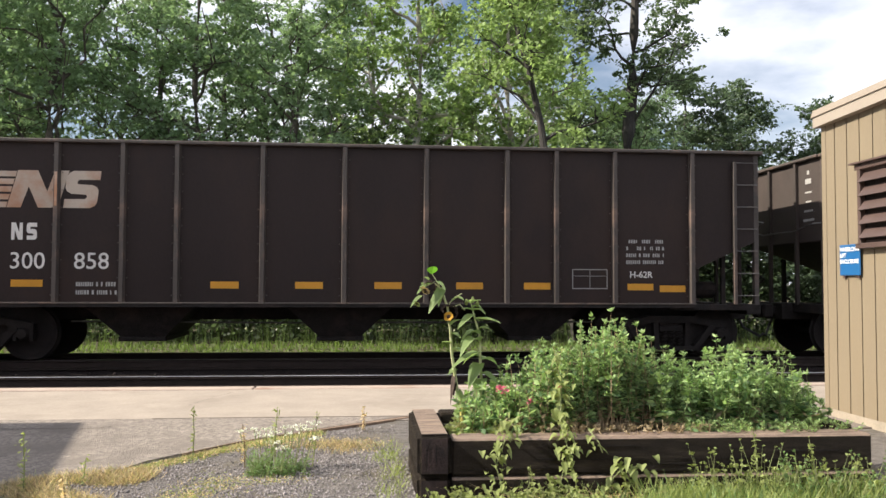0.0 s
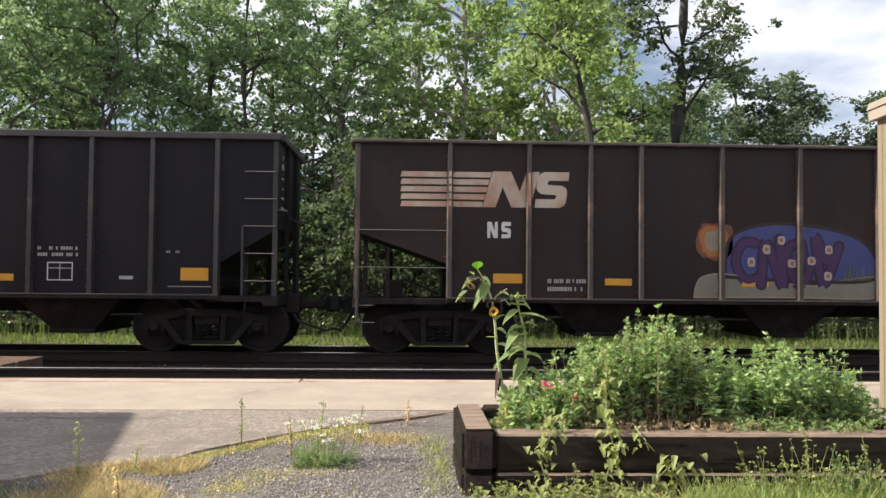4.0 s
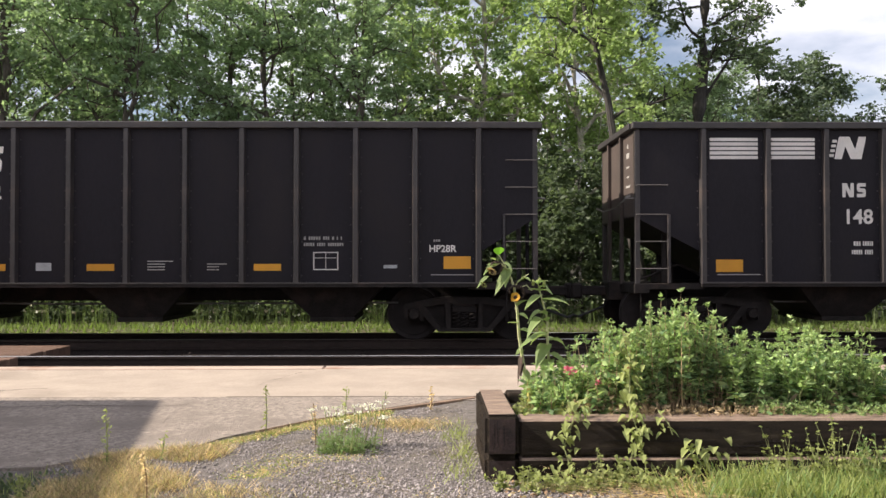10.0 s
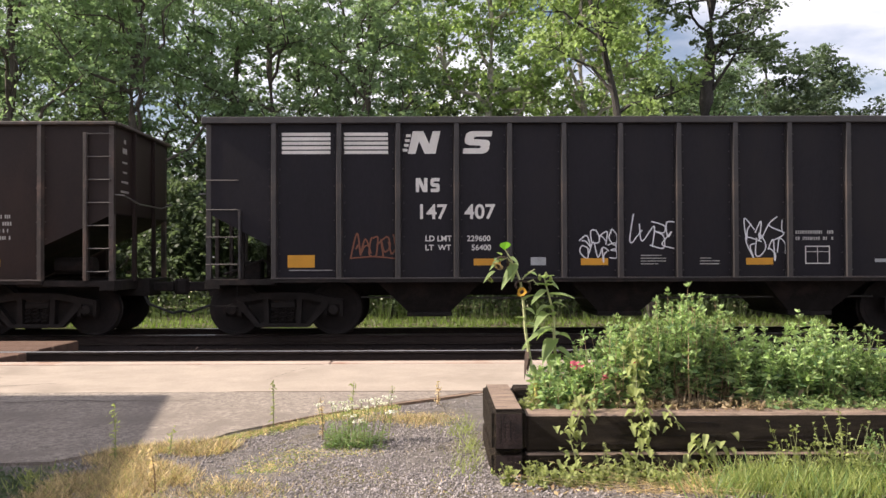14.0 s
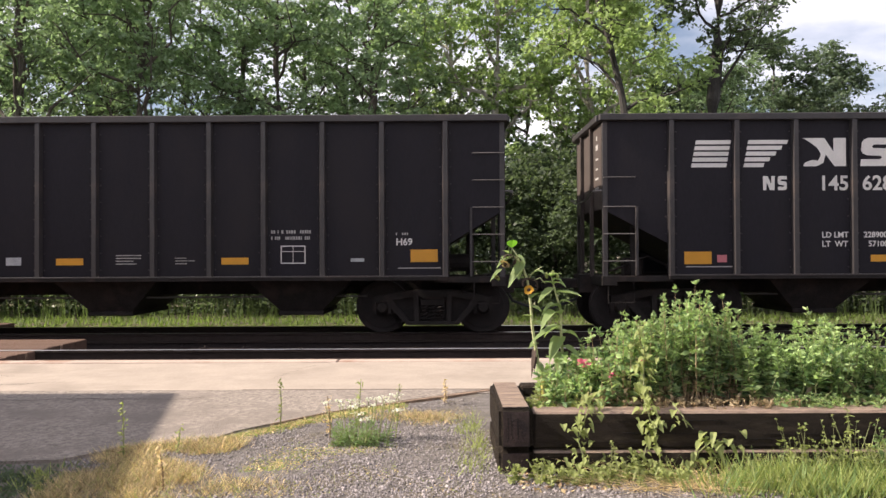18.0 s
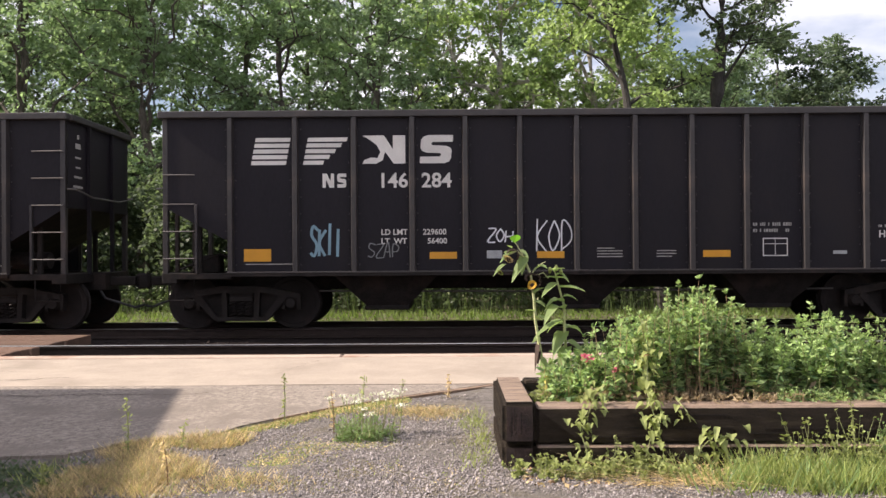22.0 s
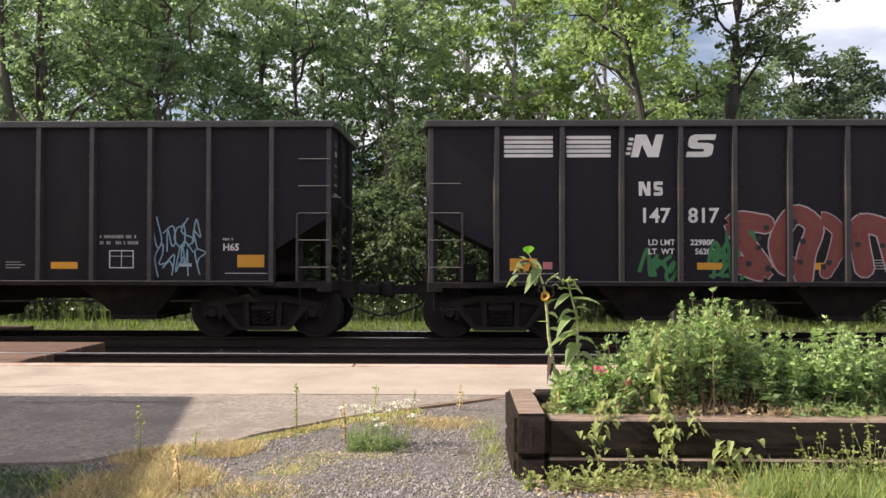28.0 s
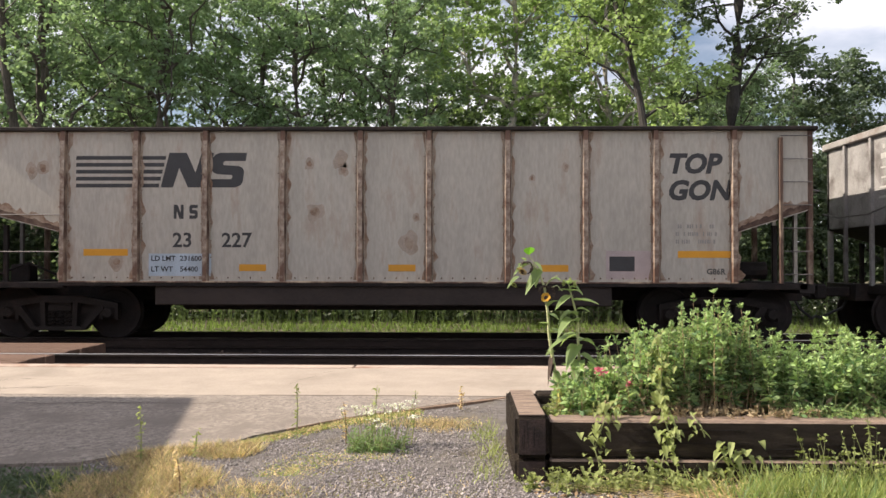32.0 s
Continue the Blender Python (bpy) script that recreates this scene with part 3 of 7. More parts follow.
# ---- lift enclosure beside the platform ----
def build_enclosure():
    x, yc = 4.38, 7.73
    top = thing("lift_enclosure", "tan board-sided wheelchair lift shed with a louvred vent", "shed", at=pose(x, yc, 0))
    depth, wide = 2.9, 2.6
    rise = 0.03
    roof_z = lambda y: 2.885 - y * rise
    part("foundation", Shape().box(-0.02, wide + 0.02, -depth - 0.02, 0.02, -0.1, 0.21), FOUNDATION, top, "pale concrete footing")
    core = Shape()
    core.prism_x([(-depth, 0.2), (-0.012, 0.2), (-0.012, roof_z(0)), (-depth, roof_z(-depth))], 0.012, wide)
    part("wall", core, SIDING, top)
    # vertical boards on the face toward the platform path and on the track side
    w, y = 0.2, 0.0
    while y > -depth + 0.05:
        a, b = y - 0.007, y - w + 0.007
        s = Shape().prism_x([(b, 0.19), (a, 0.19), (a, roof_z(a)), (b, roof_z(b))], -0.012, 0.0135)
        part("siding_board", s, SIDING, top)
        y -= w
    for i in range(13):
        part("siding_board", Shape().box(0.005 + i * w, i * w + w - 0.005, -0.0135, 0.012, 0.19, roof_z(0)), SIDING, top)
    part("corner_trim", Shape().box(-0.02, 0.012, -0.055, 0.018, 0.19, roof_z(0), 0.004), SIDING, top)
    far, near = 0.05, -depth - 0.12
    part("roof", Shape().prism_x([(near, roof_z(near)), (far, roof_z(far)), (far, roof_z(far) + 0.10), (near, roof_z(near) + 0.10)], -0.085, wide + 0.1), TRIM, top, "tan metal fascia round the flat roof")
    lip = Shape().prism_x([(near - 0.01, roof_z(near) + 0.10), (far + 0.01, roof_z(far) + 0.10), (far - 0.03, roof_z(far) + 0.16), (near + 0.03, roof_z(near) + 0.16)], -0.10, wide + 0.11)
    part("fascia_lip", lip, TRIM, top, "pale metal coping on the roof edge")
    # louvred vent
    v = part("vent", Shape().box(-0.035, -0.012, -1.50, -0.60, 1.72, 2.40), BROWN_METAL, top, "dark brown metal louvred vent")
    v.location.y = -0.07
    part("vent_back", Shape().box(-0.038, -0.035, -1.46, -0.64, 1.76, 2.36), UNDER, v)
    for a, b, c, d in ((-1.54, -0.56, 2.38, 2.43), (-1.54, -0.56, 1.69, 1.735), (-0.645, -0.60, 1.72, 2.39), (-1.50, -1.455, 1.72, 2.39)):
        part("vent_frame", Shape().box(-0.085, -0.03, a, b, c, d, 0.004), BROWN_METAL, v)
    for i in range(5):
        z = 1.775 + i * 0.122
        s = Shape().prism([(-0.10, z), (-0.04, z + 0.085), (-0.04, z + 0.093), (-0.107, z + 0.004)], -1.46, -0.64)
        part("slat", s, BROWN_METAL, v)
    part("vent_cap", Shape().box(-0.12, -0.012, -1.56, -0.53, 2.43, 2.445), BROWN_METAL, v)
    # sign on two brackets, lettered towards the path
    sign = part("sign", Shape().box(-0.045, -0.03, -0.45, -0.13, 1.455, 1.735, 0.006), SIGN_BLUE, top, "blue enamel sign with white lettering")
    sign.location.y = -0.18
    for i, words in enumerate(("WHEELCHAIR", "LIFT", "ENCLOSURE")):
        me = text_mesh(words, 0.052, SIGN_WHITE)
        ob = part("lettering", me, None, sign)
        ob.matrix_local = pose(-0.047, -0.145, 1.675 - i * 0.055, 0, 0, -90)
    for yy in (-0.40, -0.18):
        part("bracket", Shape().box(-0.032, -0.01, yy - 0.02, yy + 0.02, 1.43, 1.47), BROWN_METAL, sign)


def build_station():
    """The station house that stands outside the view and shades the corner of the platform."""
    k = (3.2 - PLAT) / SUN_WAY.z
    cx, cy = -2.44 + SUN_WAY.x * k, 7.70 + SUN_WAY.y * k
    top = thing("station_house", "plain tan station house with a low gabled roof", "building", at=pose(cx, cy, 0))
    part("wall", Shape().box(-14, -0.7, -6.5, -0.7, 0, 3.05), SIDING, top)
    half, up = 3.6, 0.61
    part("roof", Shape().prism_x([(0, 3.08), (0, 3.2), (-half, 3.2 + up), (-2 * half, 3.2), (-2 * half, 3.08), (-half, 3.08 + up)], -14.7, 0), TRIM, top)
    part("gable", Shape().prism_x([(-0.7, 3.0), (-2 * half + 0.7, 3.0), (-half, 3.0 + up)], -0.9, -0.75), SIDING, top)


# ---- the coal train ----
SIDE = 1.45          # half the width over the side sheets
WHEEL_R = 0.485


def box_part(name, parent, material, x0, x1, y0, y1, z0, z1, bevel=0.008, label=""):
    return part(name, Shape().box(x0, x1, y0, y1, z0, z1, bevel), material, parent, label)


def side_frame_mesh():
    """A cast truck side frame: top member, slanting struts, columns, spring seat and bearing ends; windows between,
    backed by an added dark plate.
    """
    s = Shape()
    h = 0.915
    s.prism([(-h - 0.17, 0.56), (-h - 0.17, 0.66), (-h + 0.08, 0.71), (-0.42, 0.79), (0.42, 0.79), (h - 0.08, 0.71), (h + 0.17, 0.66), (h + 0.17, 0.56), (h - 0.16, 0.60), (0.40, 0.665), (-0.40, 0.665), (-h + 0.16, 0.60)], -0.09, 0.07)
    s.prism([(-0.46, 0.16), (0.46, 0.16), (0.40, 0.235), (-0.40, 0.235)], -0.12, 0.07)
    for a in (-1, 1):
        s.prism([(a * 0.36, 0.16), (a * 0.48, 0.17), (a * 0.83, 0.55), (a * 0.80, 0.63), (a * 0.70, 0.60)], -0.11, 0.06)
        s.prism([(a * 0.24, 0.22), (a * 0.33, 0.22), (a * 0.35, 0.70), (a * 0.26, 0.70)], -0.10, 0.06)
        s.prism([(a * (h - 0.17), 0.36), (a * (h - 0.11), 0.36), (a * (h - 0.11), 0.64), (a * (h - 0.17), 0.60)], -0.09, 0.06)
        s.prism([(a * (h + 0.11), 0.36), (a * (h + 0.17), 0.36), (a * (h + 0.17), 0.64), (a * (h + 0.11), 0.62)], -0.09, 0.06)
        s.box(*sorted((a * (h - 0.12), a * (h + 0.12))), -0.10, 0.05, 0.585, 0.64)
        s.lathe_y(a * h, WHEEL_R, [(-0.17, 0.045), (-0.17, 0.085), (-0.10, 0.105), (-0.05, 0.13)], 14)
        for q in range(3):
            t = 2 * math.pi * q / 3 + 0.5
            s.lathe_y(a * h + 0.055 * math.cos(t), WHEEL_R + 0.055 * math.sin(t), [(-0.185, 0.014), (-0.165, 0.016)], 6)
    s.box(-0.23, 0.23, -0.06, 0.05, 0.50, 0.62, 0.02)
    # added backing plate, standing for the darkness behind the windows
    s.prism([(-0.46, 0.20), (0.46, 0.20), (0.86, 0.60), (0.40, 0.70), (-0.40, 0.70), (-0.86, 0.60)], 0.045, 0.10, 1)
    return s.mesh("side_frame", TRUCK, UNDER)


def spring_mesh():
    s = Shape()
    pts = [(0.055 * math.cos(a), 0.055 * math.sin(a), 0.235 + 0.265 * a / (2 * math.pi * 4)) for a in (i * math.pi / 4 for i in range(33))]
    for x in (-0.15, 0.0, 0.15):
        s.tube([(p[0] + x, p[1], p[2]) for p in pts], 0.014, 5)
    return s.mesh("spring_nest", TRUCK)


def wheelset_mesh():
    s = Shape()
    s.tube([(0, -1.08, 0), (0, 1.08, 0)], 0.085, 10)
    for a in (-1, 1):
        y = a * 0.755
        s.lathe_y(0, 0, [(y - 0.072, 0.18), (y - 0.072, 0.39), (y - 0.066, 0.41), (y - 0.066, WHEEL_R - 0.004), (y + 0.03, WHEEL_R) if a < 0 else (y - 0.05, WHEEL_R + 0.025), (y + 0.05, WHEEL_R + 0.025) if a < 0 else (y + 0.066, WHEEL_R - 0.004), (y + 0.07, 0.41), (y + 0.05, 0.38), (y + 0.05, 0.18)], 28)
        s.lathe_y(0, 0, [(a * 0.84, 0.11), (a * 0.90, 0.10)], 12)
    for i in range(3):
        q = 2 * math.pi * i / 3
        s.lathe_y(0.05 * math.cos(q), 0.05 * math.sin(q), [(-1.10, 0.014), (-1.07, 0.014)], 6)
    return s.mesh("wheelset", WHEEL)


def ladder_shape(x0, x1, rungs, y):
    s = Shape()
    for z in rungs:
        s.tube([(x0, y + 0.05, z), (x0, y, z), (x1, y, z), (x1, y + 0.05, z)], 0.010, 5)
    return s


KINDS = {
    # black three-bay hopper
    "black": dict(half=7.29, top=3.90, sill=1.06, posts=(-6.08, -4.93, -3.89, -2.86, -1.92, -0.96, 0.04, 1.07, 2.07, 3.03, 4.07, 5.12, 6.24), width=0.085, chord=0.12, cut=(2.22, 1.58),
                  paint=CAR_BLACK, post=POST_BLACK, ends=END_LIT_DUST, pitch=16.31, ladder=0.0),
    "brown": dict(half=7.78, top=3.83, sill=1.04, posts=(-6.10, -4.69, -3.59, -2.68, -1.22, 0.20, 1.64, 3.09, 3.985, 5.06, 6.50), width=0.075, chord=0.06, cut=(2.20, 1.62),
                  paint=CAR_BROWN, post=POST_BROWN, ends=END_LIT_DUST, pitch=16.81, ladder=1.0),
    "grey": dict(half=7.29, top=3.89, sill=1.04, posts=(-6.04, -5.0, -3.98, -2.94, -1.9, -0.9, 0.10, 1.13, 2.13, 3.13, 4.18, 5.24, 6.20), width=0.085, chord=0.13, cut=(2.10, 1.72),
                 paint=CAR_GREY, post=POST_GREY, flank=POST_SHADED_RUSTY_GREY, ends=END_GREY, pitch=16.30, ladder=0.0),
    "cream": dict(half=7.52, top=3.81, sill=1.07, posts=(-5.76, -4.44, -3.20, -1.82, -0.44, 0.78, 2.17, 3.54, 4.77, 6.14), width=0.085, chord=0.07, cut=(2.36, 1.92),
                  paint=CAR_CREAM, post=RUST, flank=POST_SUNLIT_CREAM, ends=END_GREY, pitch=16.30, ladder=1.0),
}
CAR_LABEL = {"black": "black steel coal hopper car with white stencils on the far track",
             "brown": "faded brown coal hopper car with pale emblem on the far track",
             "grey": "weathered grey tub-bottomed coal car with black soot streaks",
             "cream": "cream coal gondola with heavily rusted ribs on the far track"}


def build_car(kind):
    k = KINDS[kind]
    h, top, sill, posts = k["half"], k["top"], k["sill"], k["posts"]
    zc, zi = k["cut"]
    car = thing("coal_car", CAR_LABEL[kind], "railway wagon", "cars of the coal train")
    lo, hi = posts[0], posts[-1]
    side = [(-h, top - 0.05), (-h, zc), (lo, zi), (lo, sill), (hi, sill), (hi, zi), (h, zc), (h, top - 0.05)]
    for a in (-1, 1):
        part("side_sheet", Shape().prism(side, a * SIDE - 0.006, a * SIDE + 0.006), k["paint"], car)
    # end sheets, slope sheets and floor
    for a in (-1, 1):
        # sunward end: dusty colour with sunlight put in; lee end plain paint
        part("end_sheet", Shape().box(*sorted((a * h, a * (h - 0.012))), -SIDE + 0.01, SIDE - 0.01, zc, top - 0.06), k["ends"] if a < 0 else k["paint"], car, "dusty brown end sheet in the colour of its sunlit side" if a < 0 else "plain end sheet")
        inner = abs(lo) if a < 0 else hi
        foot = inner - (zi - sill) * (h - inner) / (zc - zi)
        s = Shape().prism([(a * h, zc + 0.02), (a * foot, sill + 0.02), (a * foot, sill), (a * h, zc)], -SIDE + 0.008, SIDE - 0.008)
        part("slope_sheet", s, UNDER, car)
    box_part("floor_sheet", car, UNDER, -h + 2.0, h - 2.0, -SIDE + 0.01, SIDE - 0.01, sill - 0.02, sill, 0)
    # top chord
    c = k["chord"]
    for a in (-1, 1):
        y0, y1 = sorted((a * (SIDE - 0.05), a * (SIDE + 0.104)))
        box_part("top_chord", car, UNDER if kind == "cream" else k["post"], -h - 0.06, h + 0.06, y0, y1, top - c, top, 0.012)
        box_part("top_chord", car, k["post"], *sorted((a * (h - 0.10), a * (h + 0.10))), -SIDE + 0.06, SIDE - 0.06, top - c, top - 0.004, 0.012)
        y0, y1 = sorted((a * (SIDE - 0.02), a * (SIDE + 0.10)))
        box_part("side_sill", car, UNDER, lo - 0.05, hi + 0.05, y0, y1 - 0.02 * (a > 0), sill - 0.085, sill - 0.026, 0.004)
        # paler lip over the dark sill stands for the thin highlight there
        box_part("sill_lip", car, k["post"], lo - 0.05, hi + 0.05, *sorted((a * (SIDE - 0.02), a * (SIDE + 0.108))), sill - 0.026, sill, 0.004, "worn steel lip along the side sill")
    # side posts: deeper at the foot
    w = k["width"]
    for a in (-1, 1):
        s = Shape()
        ring = []
        for z, d in ((sill, 0.10), (sill + 0.25, 0.10), (top - c, 0.10)):
            ring += [(-w * 0.74, a * (SIDE + 0.004), z), (-w * 0.46, a * (SIDE + d), z), (w * 0.46, a * (SIDE + d), z), (w * 0.74, a * (SIDE + 0.004), z)]
        s.add(ring, [(4 * i + j, 4 * i + (j + 1) % 4, 4 * i + 4 + (j + 1) % 4, 4 * i + 4 + j) for i in (0, 1) for j in range(4)] + [(0, 1, 2, 3), (8, 9, 10, 11)])
        # grey: lee flank darker; cream: sunward flank and front paler, light put into colour
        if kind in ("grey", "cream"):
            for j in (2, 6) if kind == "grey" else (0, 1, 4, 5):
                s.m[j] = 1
        for i in range(9):
            z = sill + 0.12 + i * 0.30
            for b in (-1, 1):
                s.lathe_y(b * w * 1.05, z, sorted([(a * (SIDE + 0.005), 0.013), (a * (SIDE + 0.022), 0.009)]), 6)
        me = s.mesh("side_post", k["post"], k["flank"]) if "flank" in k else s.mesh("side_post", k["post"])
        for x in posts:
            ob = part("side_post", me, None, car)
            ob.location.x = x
    # end framing: corner posts, end posts, end sill, draft sill
    for a in (-1, 1):
        for b in (-1, 1):
            box_part("corner_post", car, k["post"], *sorted((a * (h - 0.09), a * h)), *sorted((b * (SIDE - 0.09), b * (SIDE + 0.015))), sill - 0.05, top - c, 0.006)
            box_part("end_post", car, UNDER, *sorted((a * (h - 0.62), a * (h - 0.54))), *sorted((b * (SIDE - 0.30), b * (SIDE - 0.22))), sill - 0.05, zc - 0.28, 0.006)
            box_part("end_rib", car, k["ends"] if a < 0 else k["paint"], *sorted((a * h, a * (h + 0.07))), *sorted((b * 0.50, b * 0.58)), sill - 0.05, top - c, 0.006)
        box_part("end_sill", car, UNDER, *sorted((a * (h - 0.25), a * (h + 0.02))), -SIDE - 0.02, SIDE + 0.02, sill - 0.20, sill - 0.02, 0.01)
        part("end_grab_rail", Shape().tube([(a * h, -SIDE + 0.06, zc + 0.34), (a * (h + 0.14), -SIDE + 0.10, zc + 0.33), (a * (h + 0.15), -0.62, zc + 0.22), (a * (h + 0.15), 0.62, zc + 0.22), (a * (h + 0.14), SIDE - 0.10, zc + 0.33), (a * h, SIDE - 0.06, zc + 0.34)], 0.016, 5), RUNG, car)
        box_part("platform", car, UNDER, *sorted((a * (h - 1.1), a * (h - 0.25))), -SIDE + 0.02, SIDE - 0.02, sill - 0.09, sill - 0.05, 0)
        box_part("side_step_sill", car, UNDER, *sorted((a * (abs(lo) - 0.02), a * (h - 0.1))), -SIDE - 0.02, -SIDE + 0.10, sill - 0.13, sill - 0.02, 0.008)
    box_part("centre_sill", car, UNDER, -h - 0.25, h + 0.25, -0.33, 0.33, 0.70, sill - 0.02, 0.01)
    # under the floor
    if kind in ("black", "brown"):
        for x in (-3.35, 0.12, 3.6):
            s = Shape()
            t, b, yt, yb = 1.02, 0.38, 1.30, 0.95
            s.add([(x - t, -yt, sill), (x + t, -yt, sill), (x + t, yt, sill), (x - t, yt, sill), (x - b, -yb, 0.42), (x + b, -yb, 0.42), (x + b, yb, 0.42), (x - b, yb, 0.42)],
                  [(0, 1, 5, 4), (1, 2, 6, 5), (2, 3, 7, 6), (3, 0, 4, 7), (4, 5, 6, 7), (0, 3, 2, 1)])
            bay = part("hopper_bay", s, UNDER, car, "grimy steel discharge hopper")
            part("bay_door", Shape().box(x - b - 0.03, x + b + 0.03, -yb - 0.04, yb + 0.04, 0.34, 0.42, 0.01), UNDER, bay)
        part("brake_rod", Shape().tube([(-4.6, -0.9, 0.69), (-1.0, -0.9, 0.665), (1.4, -0.9, 0.67), (4.8, -0.9, 0.68)], 0.018, 5), RUNG, car)
    elif kind == "grey":
        s = Shape()
        pts = [(-1.20 + 0.30 * (1 - math.cos(q)), 0.70 - 0.34 * math.sin(q)) for q in (i * math.pi / 16 for i in range(9))]
        outline = [(-1.43, sill), (-1.40, 0.70), (-1.33, 0.50), (-1.18, 0.40), (-0.95, 0.36), (0.95, 0.36), (1.18, 0.40), (1.33, 0.50), (1.40, 0.70), (1.43, sill)]
        part("tub", s.prism_x(outline, -3.9, 4.3), TUB, car, "rounded dusty brown tub bottom")
    else:
        for a in (-1, 1):
            y0, y1 = sorted((a * (SIDE - 0.12), a * (SIDE + 0.04)))
            box_part("deep_sill", car, TUB, -4.1, 4.0, y0, y1, 0.64, sill - 0.075, 0.02, "dark rusty fishbelly side sill")
        box_part("tub", car, UNDER, -3.7, 3.6, -1.2, 1.2, 0.55, sill, 0.05)
    # brake tank, cylinder and pipes under the far overhang
    part("air_reservoir", Shape().tube([(h - 1.3, -0.75, 1.28), (h - 0.6, -0.75, 1.28)], 0.16, 12), UNDER, car)
    part("brake_valve", Shape().box(-h + 0.5, -h + 0.85, -0.9, -0.55, sill - 0.04, sill + 0.3, 0.03), UNDER, car)
    part("train_pipe", Shape().tube([(-h + 0.2, -1.05, sill + 0.05), (-h + 0.9, -1.0, sill + 0.32), (-h + 1.5, -0.9, sill + 0.05)], 0.022, 6), UNDER, car)
    # ladders and grab irons at the near side
    if k["ladder"]:
        x0, x1 = posts[-1] + 0.80, h - 0.05
        rungs = [sill + 0.14 + i * 0.405 for i in range(7)]
        lad = part("ladder", Shape().box(x0 - 0.03, x0 + 0.03, -SIDE - 0.10, -SIDE - 0.02, sill - 0.02, top - 0.2, 0.006), k["post"], car, "steel side ladder")
        lad2 = part("grab_irons", Shape().box(-h + 0.03, -h + 0.08, -SIDE - 0.06, -SIDE + 0.01, sill - 0.45, zc, 0.005), k["post"], car, "grab irons at the open end")
        for z in rungs:
            part("rung", ladder_shape(x0, x1, [z], -SIDE - 0.085), RUNG, lad)
        for z in (sill + 0.52, sill + 1.18):
            part("rung", ladder_shape(-h + 0.05, posts[0], [z], -SIDE - 0.06), RUNG, lad2)
        for z in (sill - 0.45, sill - 0.15):
            part("rung", ladder_shape(-h + 0.02, -h + 0.36, [z], -SIDE - 0.05), RUNG, lad2)
    else:
        for a, rungs in ((-1, (1.30, 1.78, 2.26, 2.78)), (1, (1.30, 1.78, 2.26, 2.74, 3.22))):
            x0, x1 = sorted((a * (h - 0.57), a * (h - 0.02)))
            xs = a * (h - 0.60)
            lad = part("ladder", Shape().box(xs - 0.022, xs + 0.022, -SIDE - 0.06, -SIDE + 0.02, sill - 0.02, 2.26, 0.005), k["post"], car, "steel corner ladder")
            for z in rungs:
                part("rung", ladder_shape(x0, x1, [z], -SIDE - 0.075), RUNG, lad)
        for a in (-1, 1):
            s = Shape().tube([(a * (h - 0.55), -SIDE, sill - 0.1), (a * (h - 0.55), -SIDE, sill - 0.5), (a * (h - 0.1), -SIDE, sill - 0.5), (a * (h - 0.1), -SIDE, sill - 0.1)], 0.014, 5)
            part("sill_step", s, TRUCK, car)
    # trucks
    for x in (-1, 1):
        cx = x * (6.0 if kind != "brown" else 6.25)
        for a in (-1, 1):
            f = part("side_frame", SIDE_FRAME, None, car, "cast steel truck side frame")
            f.matrix_local = pose(cx, a * 1.02, 0, 0, 0, 0 if a < 0 else 180)
            if a < 0:
                sp = part("spring_nest", SPRING, None, f)
                sp.location = (0, -0.06, 0)
        box_part("bolster", car, UNDER, cx - 0.22, cx + 0.22, -1.05, 1.05, 0.50, 0.74, 0.02)
        for b in (-0.915, 0.915):
            ws = part("wheelset", WHEELSET, None, car, "steel wheel pair on its axle")
            ws.location = (cx + b, 0, WHEEL_R)
            if b * x > 0:
                box_part("brake_beam", car, UNDER, cx + b - x * 0.62 - 0.04, cx + b - x * 0.62 + 0.04, -0.9, 0.9, 0.36, 0.46, 0.01)
    # couplers and hoses
    off = 0.136 if kind == "brown" else 0.0
    for a in (-1, 1):
        reach = k["pitch"] / 2 + a * off
        cp = part("coupler", Shape().box(*sorted((a * (h + 0.1), a * (reach - 0.13))), -0.09, 0.09, 0.78, 0.96, 0.02), UNDER, car, "knuckle coupler")
        part("knuckle", Shape().box(*sorted((a * (reach - 0.16), a * (reach + 0.06))), *sorted((-a * 0.015, a * 0.17)), 0.72, 1.02, 0.04), UNDER, cp)
        s = Shape().tube([(a * (h + 0.05), -a * 0.3, 0.86), (a * (h + 0.22), -a * 0.28, 0.55), (a * (reach - 0.12), -a * 0.12, 0.36), (a * (reach - 0.002), 0, 0.40)], 0.026, 7)
        part("air_hose", s, BLACK_PAINT, car, "black rubber brake hose")
    return car


FACE = -SIDE - 0.009


def bar(s, x0, x1, z0, z1, skew=0.0):
    d = skew * (z1 - z0)
    return s.add([(x0, 0, z0), (x1, 0, z0), (x1 + d, 0, z1), (x0 + d, 0, z1)], [(0, 1, 2, 3)])


def decal(name, s, material, car, label="", lift=0.0):
    ob = part(name, s, material, car, label)
    ob.location.y = FACE - lift
    if name in ("stencil", "rivet_row", "painted_scrawl", "rust_blooms", "soot_streaks"):
        tagged(ob, kind="stuff")
    return ob


def split_decal(name, s, material, car, label=""):
    """Each bar or block of an emblem as a part of its own."""
    for f in s.f:
        one = Shape().add([s.v[i] for i in f], [tuple(range(len(f)))])
        decal(name, one, material, car, label)


def words(car, text, x, z, size, material=None, label=""):
    ob = part("lettering", text_mesh(text, size, material or WHITE_PAINT), None, car, label)
    ob.location = (x, FACE, z)
    return ob


